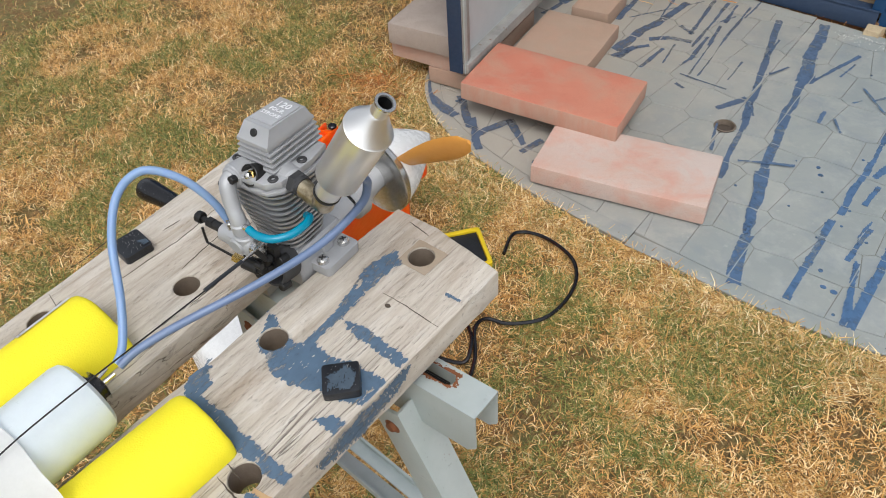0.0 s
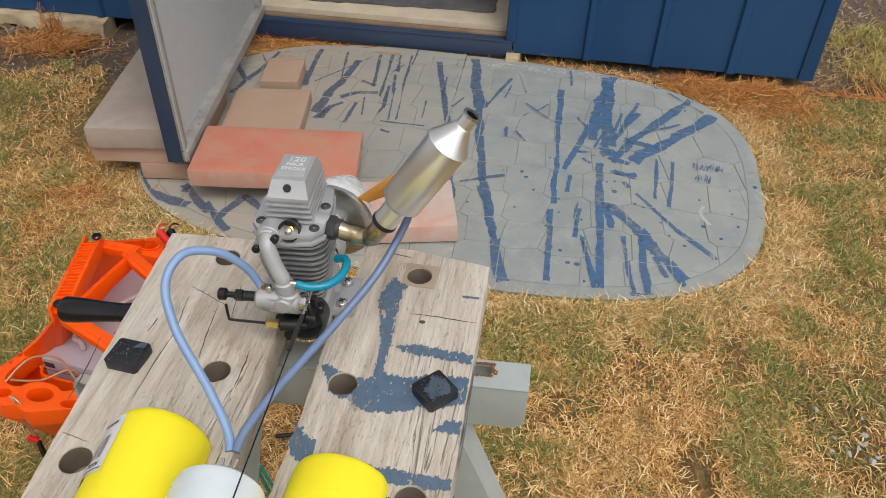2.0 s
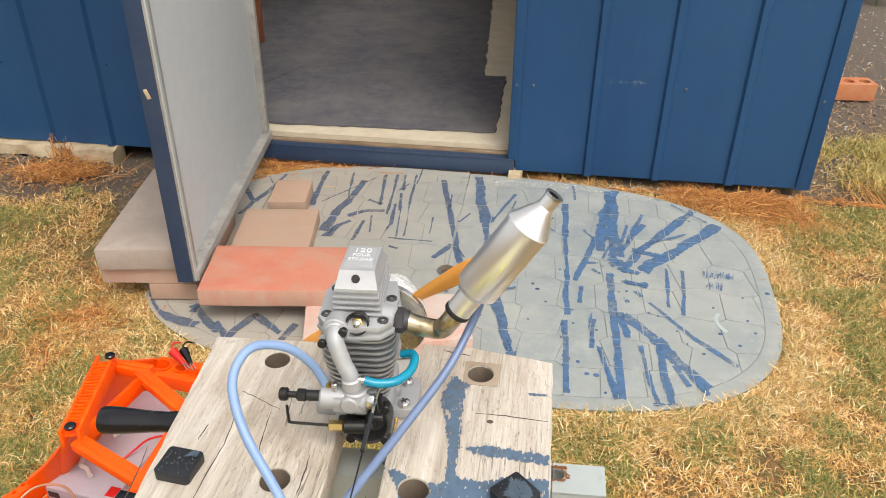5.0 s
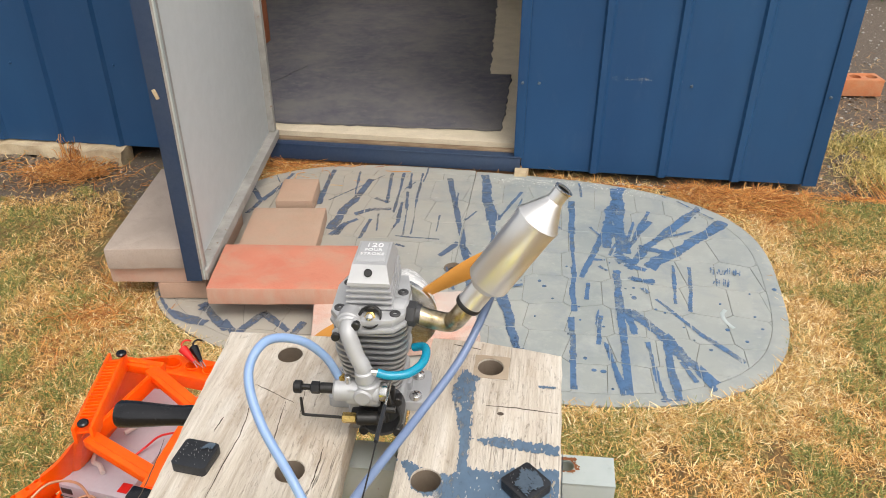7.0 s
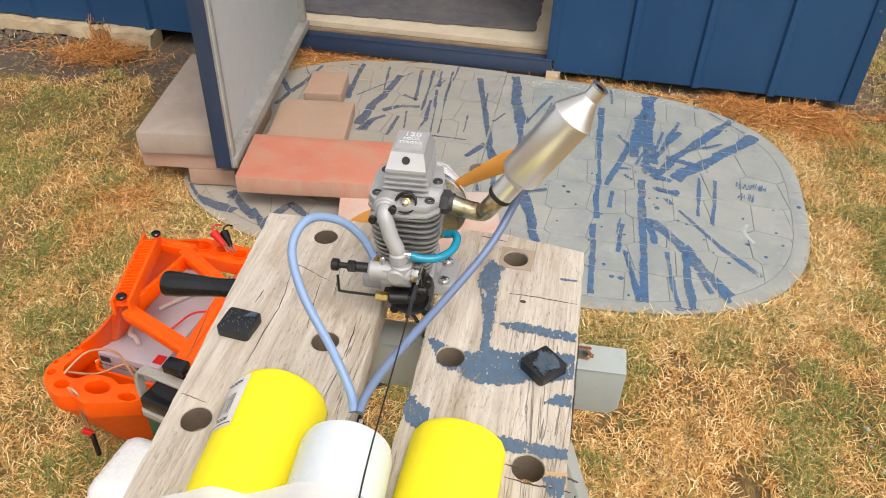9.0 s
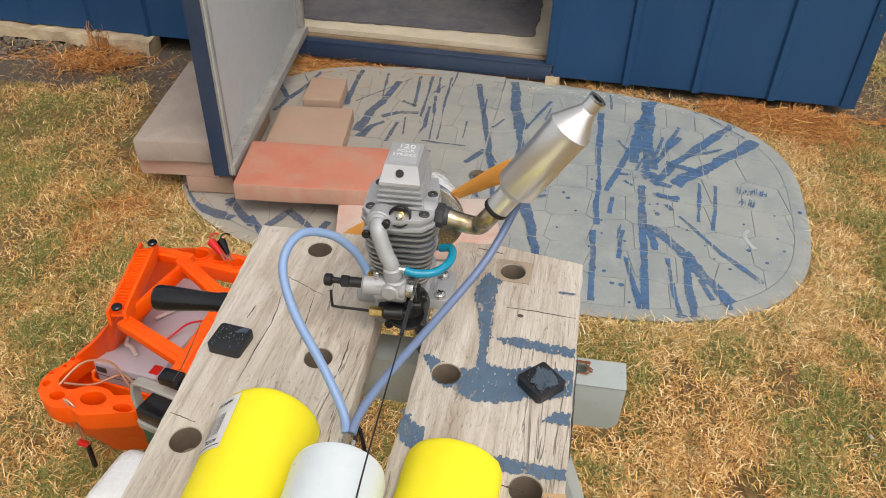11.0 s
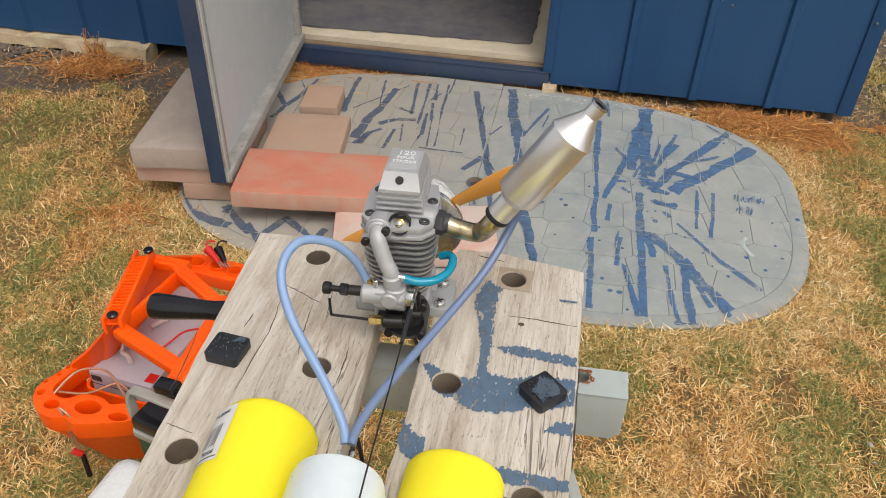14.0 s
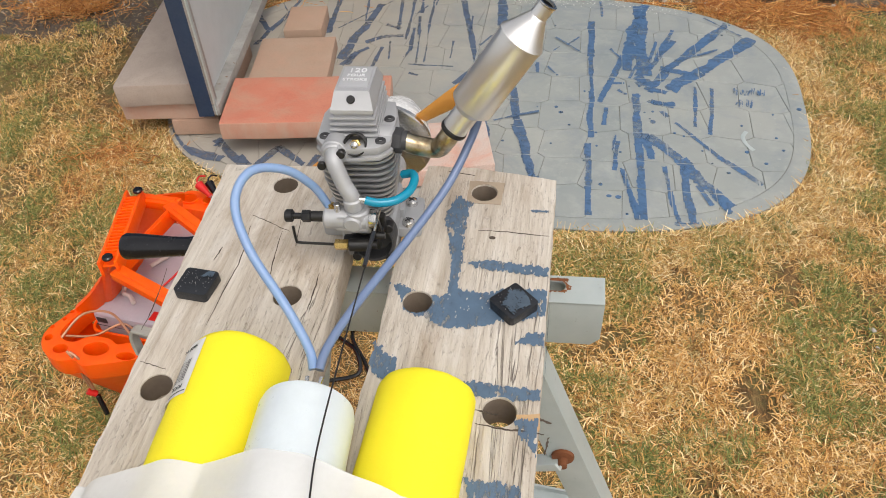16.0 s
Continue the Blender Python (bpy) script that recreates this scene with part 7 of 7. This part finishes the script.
    for p in ((-0.474, 0.385, 0.379), (-0.512, 0.566, 0.379)):
        part("pivot_bolt", rod(l(*p), l(p[0], p[1], p[2] + 0.007), 0.0085, 18, bevel=0.002), BLACK_PLASTIC, t, "black pivot bolt")
    part("pivot_bolt", rod(l(-0.556, 0.572, 0.345), l(-0.54, 0.57, 0.350), 0.0075, 14, bevel=0.002), BLACK_PLASTIC, t, "black pivot bolt")
    part("strap_clip", box((0.034, 0.022, 0.016), l(-0.325, 0.272, 0.372), 0.003), BLACK_PLASTIC, t, "black plastic clip")


orange_caddy()

m = pose(-0.499, 0.525, 0.0075, 0, 0, -6.5)
case = thing("power_case", m, "pale lilac-grey plastic case standing in the orange caddy", "case")
part("case_body", box((0.128, 0.255, 0.185), (0, 0, 0.0925), 0.006), LILAC, case)
part("case_lid_seam", box((0.129, 0.256, 0.0016), (0, 0, 0.157), 0.0005), INK, case)
part("corner_patch", box((0.02, 0.0015, 0.012), (-0.048, -0.128, 0.172), 0.0004), INK, case, "small black corner patch")
for i in range(4):
    part("print_bar", box((0.007, 0.0014, 0.003), (-0.01 + 0.010 * i, -0.1281, 0.170), 0.0003), INK, case, "small illegible print")
part("red_patch", box((0.018, 0.020, 0.0012), (0.053, -0.108, 0.1856), 0.0004), RED, case, "red sticker")

bm = hose([(-0.558, 0.483, 0.198), (-0.545, 0.473, 0.199), (-0.537, 0.454, 0.199), (-0.523, 0.448, 0.199), (-0.508, 0.433, 0.199)], 0.0042, 10)
solid("cord", bm, CORD, "frayed white cord lying on the grey case", "cord")
bm = hose([(-0.519, 0.527, 0.198), (-0.497, 0.556, 0.198), (-0.471, 0.588, 0.198)], 0.0042, 10)
solid("pen", bm, CORD, "pale pen lying on the grey case", "pen")
bm = hose([(-0.474, 0.478, 0.198), (-0.46, 0.493, 0.206), (-0.435, 0.508, 0.222), (-0.389, 0.517, 0.23)], 0.0020, 8)
solid("red_wire", bm, RED, "thin red wire running over the grey case", "wire")
bm = hose([(-0.590, 0.335, 0.208), (-0.565, 0.375, 0.226), (-0.52, 0.385, 0.225), (-0.485, 0.365, 0.205), (-0.470, 0.36, 0.16)], 0.0022, 8)
hose([(-0.585, 0.34, 0.208), (-0.55, 0.36, 0.19), (-0.515, 0.395, 0.185), (-0.485, 0.38, 0.17), (-0.50, 0.365, 0.15)], 0.0022, 8, bm)
solid("copper_lead", bm, COPPER, "clear-jacketed copper speaker wire coiled in the caddy", "wire")
bm = hose([(-0.561, 0.304, 0.215), (-0.551, 0.299, 0.2), (-0.553, 0.3, 0.15), (-0.551, 0.301, 0.115)], 0.0022, 8)
hose([(-0.555, 0.303, 0.215), (-0.539, 0.298, 0.2), (-0.548, 0.301, 0.15), (-0.549, 0.302, 0.115)], 0.0022, 8, bm)
solid("copper_lead", bm, COPPER, "clear-jacketed copper lead hanging out of the caddy", "wire")
clip = thing("plug_lead", pose(-0.551, 0.304, 0.075), "small red and black plug on a hanging lead", "plug")
part("plug_body", rod((0, 0, 0.022), (-0.012, -0.004, 0.034), 0.006, 12, bevel=0.001), RED, clip, "red plug")
part("plug_tail", rod((0.002, -0.002, 0.022), (0.010, -0.012, -0.02), 0.0045, 10, bevel=0.001), BLACK_PLASTIC, clip, "black plug")


def crocodile_clip(m, material, label):
    t = thing("crocodile_clip", m, label, "crocodile clip", "clip leads in the caddy")
    part("clip_grip", rod((0, 0, 0), (0, 0, 0.040), 0.0095, 12, r2=0.0042, bevel=0.002), material, t)
    for s in (-1, 1):
        part("clip_jaw", box((0.0016, 0.005, 0.02), (s * 0.0022, 0, 0.046), 0.0005, turn=pose(0, 0, 0, 0, s * 5, 0)), STEEL, t, "bright metal jaw")
    part("clip_wire", hose([(0, 0, 0.002), (0.003, 0.001, -0.009), (0.012, 0.004, -0.012), (0.02, 0.006, -0.004)], 0.0018, 8), material, t)
    return t


crocodile_clip(along((-0.475, 0.697, 0.262), (-0.431, 0.666, 0.246)), RED, "red crocodile clip hooked in the orange caddy")
crocodile_clip(along((-0.46, 0.71, 0.256), (-0.426, 0.674, 0.244)), BLACK_PLASTIC, "black crocodile clip hooked in the orange caddy")


def green_tin():
    t = thing("green_toolbox", pose(-0.290, 0.280, 0, 0, 0, -14), "dark green steel box with black lid and scuffed handle", "toolbox")
    part("box_body", box((0.20, 0.082, 0.235), (0, 0, 0.1175), 0.004), GREEN, t)
    part("box_rim", plate(round_rect(0.104, 0.045, 0.006), 0.236, 0.2495, [round_rect(0.0985, 0.0395, 0.004)], bevel=0.002), HANDLE, t, "worn beige rim")
    lid = part("box_lid", box((0.202, 0.086, 0.026), (0, 0, 0.2635), 0.006), BLACK_PLASTIC, t, "black lid")
    part("lid_panel", box((0.150, 0.040, 0.012), (0.012, 0.018, 0.282), 0.003), BLACK_PLASTIC, lid)
    # flat strap handle, bent down at both ends
    run = [(-0.112, -0.024, 0.262), (-0.113, -0.023, 0.290), (-0.108, -0.021, 0.310), (-0.092, -0.020, 0.3165), (0.0, -0.020, 0.3195), (0.092, -0.020, 0.3165), (0.108, -0.021, 0.310), (0.113, -0.023, 0.290), (0.112, -0.024, 0.262)]
    line = smooth_line([Vector(p) for p in run], 5)
    b = bmesh.new()
    rings = []
    for k, p in enumerate(line):
        d = (line[min(k + 1, len(line) - 1)] - line[max(k - 1, 0)]).normalized()
        side = Vector((0, 0.0080, 0.0))
        up = d.cross(side).normalized() * 0.0032
        rings.append([b.verts.new(p + side * e + up * f) for e, f in ((-1, -0.6), (-0.8, -1), (0.8, -1), (1, -0.6), (1, 0.6), (0.8, 1), (-0.8, 1), (-1, 0.6))])
    for p, q in zip(rings, rings[1:]):
        for k in range(8):
            b.faces.new((p[k], p[(k + 1) % 8], q[(k + 1) % 8], q[k]))
    b.faces.new(rings[0][::-1])
    b.faces.new(rings[-1])
    bmesh.ops.recalc_face_normals(b, faces=b.faces)
    part("handle", b, HANDLE, t, "scuffed flat beige-grey carrying handle")


green_tin()


def white_jug():
    t = thing("fuel_jug", pose(-0.292, 0.130, 0, 0, 0, -8), "white plastic fuel jug with green tubes standing on the lawn", "jug")
    bm = plate(round_rect(0.092, 0.058, 0.018), 0.0, 0.262, bevel=0.006)
    b = bmesh.new()
    secs = []
    for z, kx, ky in ((0.258, 0.092, 0.058), (0.276, 0.089, 0.055), (0.288, 0.082, 0.049), (0.295, 0.070, 0.040), (0.302, 0.03, 0.026)):
        secs.append([b.verts.new((x, y, z)) for x, y in round_rect(kx, ky, min(kx, ky) * 0.38)])
    for p, q in zip(secs, secs[1:]):
        for i in range(len(p)):
            b.faces.new((p[i], p[(i + 1) % len(p)], q[(i + 1) % len(p)], q[i]))
    b.faces.new(secs[-1])
    b.faces.new(secs[0][::-1])
    join(bm, b)
    part("jug_body", bm, WHITE, t)
    cap = part("jug_cap", lathe([(0.0, 0.03), (0.017, 0.03), (0.02, 0.027), (0.021, 0.0), (0, 0)], pose(0.047, 0.012, 0.3), 24), WHITE, t, "white screw cap")
    for x in (0.041, 0.053):
        part("cap_fitting", rod((x, 0.008, 0.33), (x, 0.008, 0.337), 0.004, 10), BLACK_PLASTIC, cap)
        part("jug_tube", hose([(x, 0.008, 0.334), (x + 0.002, 0.014, 0.36), (x + 0.03, 0.045, 0.375), (x + 0.08, 0.075, 0.37), (x + 0.13, 0.10, 0.30), (x + 0.15, 0.11, 0.20)], 0.0028, 10), TUBE_GREEN, cap, "green tube")


white_jug()

# yellow-framed lamp unit and its cable on the lawn beyond the bench
lamp = thing("work_light", pose(-0.282, 0.678, 0.0, 0, 0, -38), "small yellow and black work light lying on the lawn", "work light")
part("housing", box((0.105, 0.075, 0.05), (0, 0, 0.027), 0.006), BLACK_PLASTIC, lamp)
part("bezel", plate(round_rect(0.058, 0.043, 0.008), 0.046, 0.060, [round_rect(0.048, 0.034, 0.006)], bevel=0.002), YELLOW, lamp, "yellow frame")
part("lens", box((0.094, 0.066, 0.003), (0, 0, 0.0535), 0.001), RUBBER, lamp, "dark lens")
bm = hose([(-0.225, 0.735, 0.03), (-0.25, 0.813, 0.016), (-0.196, 0.842, 0.014), (-0.112, 0.826, 0.013), (-0.067, 0.776, 0.014), (-0.053, 0.709, 0.013), (-0.064, 0.641, 0.015), (-0.112, 0.592, 0.014), (-0.154, 0.573, 0.018), (-0.150, 0.530, 0.030), (-0.110, 0.475, 0.016), (-0.09, 0.40, 0.014), (-0.12, 0.30, 0.014), (-0.02, 0.22, 0.014), (0.04, 0.12, 0.014)], 0.0042, 10)
hose([(-0.20, 0.555, 0.014), (-0.165, 0.530, 0.022), (-0.135, 0.50, 0.03), (-0.125, 0.46, 0.018), (-0.18, 0.44, 0.014)], 0.0042, 10, bm)
solid("power_cable", bm, BLACK_PLASTIC, "black rubber cable looped over the dry grass", "cable")


# ---- small things along the shed ----
def weed_clump(at, spread, tall, count, seed, label):
    rng = random.Random(seed)
    bm = bmesh.new()
    for i in range(count):
        a = rng.uniform(0, 2 * math.pi)
        x, y = at[0] + rng.gauss(0, spread * 0.4), at[1] + rng.gauss(0, spread * 0.2)
        ln = rng.uniform(0.4, 1.0) * spread
        pts = [(x, y, at[2])]
        z = at[2]
        for k in range(4):
            a += rng.uniform(-1.0, 1.0)
            x += math.cos(a) * ln / 4
            y += math.sin(a) * ln / 4 * 0.85
            z = max(at[2] + 0.003, z + rng.uniform(-0.3, 0.5) * tall)
            pts.append((x, min(y, WALL_Y - 0.055), z))
        hose(pts, rng.uniform(0.0007, 0.0014), 4, bm, steps=4)
    ob = solid("dry_weed", bm, STRAW_RUST, label, "weed", "", "dead weeds by the wall")
    return ob


weed_clump((-1.56, 1.985, -0.03), 0.15, 0.026, 230, 1, "tangled rust-brown dead weed against the footing")
weed_clump((-1.6, 2.07, -0.01), 0.05, 0.075, 46, 2, "dead brown weed standing against the blue wall")
weed_clump((-1.78, 1.98, -0.03), 0.2, 0.015, 26, 3, "flattened dead brown weed on bare soil")
weed_clump((-0.66, 2.075, 0.0), 0.25, 0.03, 110, 4, "dead brown weed under the door sill")
weed_clump((0.9, 2.07, 0.0), 0.2, 0.022, 220, 5, "thick rust-brown dead grass at the wall foot")
weed_clump((1.28, 2.15, 0.0), 0.15, 0.02, 60, 6, "pale dead stems at the shed corner")
weed_clump((0.5, 2.105, 0.0), 0.16, 0.008, 60, 8, "trodden brown straw along the wall foot")
weed_clump((1.4, 2.3, 0.0), 0.16, 0.012, 40, 9, "pale straw strewn over bare soil")
weed_clump((-0.93, 1.1, 0.0), 0.12, 0.03, 45, 10, "orange-brown straw beside the tabletop")
weed_clump((-1.12, 1.93, -0.02), 0.12, 0.03, 40, 7, "dead roots lying on grey soil")

# gravel, loose
rng = random.Random(17)
bm = bmesh.new()
for i in range(900):
    r = rng.random()
    if r < 0.27:
        x, y, z = rng.uniform(-2.3, -1.02), rng.uniform(1.84, 2.1), -0.034
    elif r < 0.8:
        x, y, z = rng.uniform(1.17, 2.4), rng.uniform(2.25, 5.2), -0.006
    elif r < 0.97:
        x, y, z = rng.uniform(-0.8, 1.1), rng.uniform(2.09, 2.13), 0.0
    else:
        x, y, z = rng.gauss(0.98, 0.08), rng.gauss(0.62, 0.07), 0.0
    s = rng.uniform(0.003, 0.009)
    b = bmesh.new()
    bmesh.ops.create_icosphere(b, subdivisions=1, radius=s)
    for v in b.verts:
        v.co *= rng.uniform(0.7, 1.2)
    b.transform(pose(x, y, z, 0, 0, rng.uniform(0, 360)) @ Matrix.Diagonal((1, rng.uniform(0.6, 1), 0.6, 1)))
    join(bm, b)
tagged(part("gravel", bm, STONE, None, "", True), "loose pale gravel on the bare soil", "gravel", "", "stuff")

# crumbled soil
bm = bmesh.new()
for i in range(760):
    if i >= 520:
        # banked against the footing
        x, y, z = rng.uniform(-2.6, -1.42), rng.uniform(2.08, 2.118) if i % 2 else rng.uniform(2.05, 2.10), -0.034
    elif i % 6:
        x, y = rng.uniform(-2.3, -1.0), rng.gauss(1.98, 0.09)
        z = -0.04
    else:
        x, y, z = rng.uniform(1.17, 1.9), rng.uniform(2.2, 3.4), -0.012
    if y > 2.09 and x < 1.0 and i < 520:
        continue
    s = rng.uniform(0.005, 0.016) * (1.6 if -1.3 < x < -1.0 else 1.0)
    b = bmesh.new()
    bmesh.ops.create_icosphere(b, subdivisions=1, radius=s)
    for v in b.verts:
        v.co *= rng.uniform(0.65, 1.25)
    b.transform(pose(x, y, z + s * 0.3, 0, 0, rng.uniform(0, 360)) @ Matrix.Diagonal((1, rng.uniform(0.7, 1), 0.7, 1)))
    join(bm, b)
tagged(part("soil_clods", bm, SOIL, None, "", True), "dark crumbled soil beside the shed", "soil", "", "stuff")

# clay brick with holes beyond the shed corner
holes = [ring_of(x, 0, 0.026, 20) for x in (-0.075, 0.0, 0.075)]
bm = plate(round_rect(0.115, 0.055, 0.004), 0.0, 0.076, holes, bevel=0.002)
solid("brick", bm, BRICK_ORANGE, "orange clay brick with core holes lying on gravel", "brick", m=pose(1.612, 3.285, 0.0, 0, 0, 6))

# leafy plant at the far right
rng = random.Random(31)
plant = thing("garden_plant", pose(2.45, 5.35, 0), "low green leafy garden plant beyond the shed", "plant")
for i in range(46):
    a, k = rng.uniform(0, 2 * math.pi), rng.uniform(0.02, 0.2)
    b = bmesh.new()
    n = 5
    L, W = rng.uniform(0.08, 0.15), rng.uniform(0.02, 0.035)
    rows = []
    for j in range(n + 1):
        f = j / n
        wd = W * math.sin(math.pi * (0.08 + 0.9 * f))
        z = 0.03 * math.sin(f * 2.6)
        rows.append([b.verts.new((f * L, -wd, z + 0.006)), b.verts.new((f * L, 0, z)), b.verts.new((f * L, wd, z + 0.006))])
    for p, q in zip(rows, rows[1:]):
        b.faces.new((p[0], p[1], q[1], q[0]))
        b.faces.new((p[1], p[2], q[2], q[1]))
    b.transform(pose(k * math.cos(a), k * math.sin(a), rng.uniform(0.02, 0.22), 0, rng.uniform(-60, 20), math.degrees(a)))
    part("leaf", b, LEAF, plant)
part("stem", rod((0, 0, -0.01), (0, 0, 0.2), 0.006, 8), LEAF, plant)
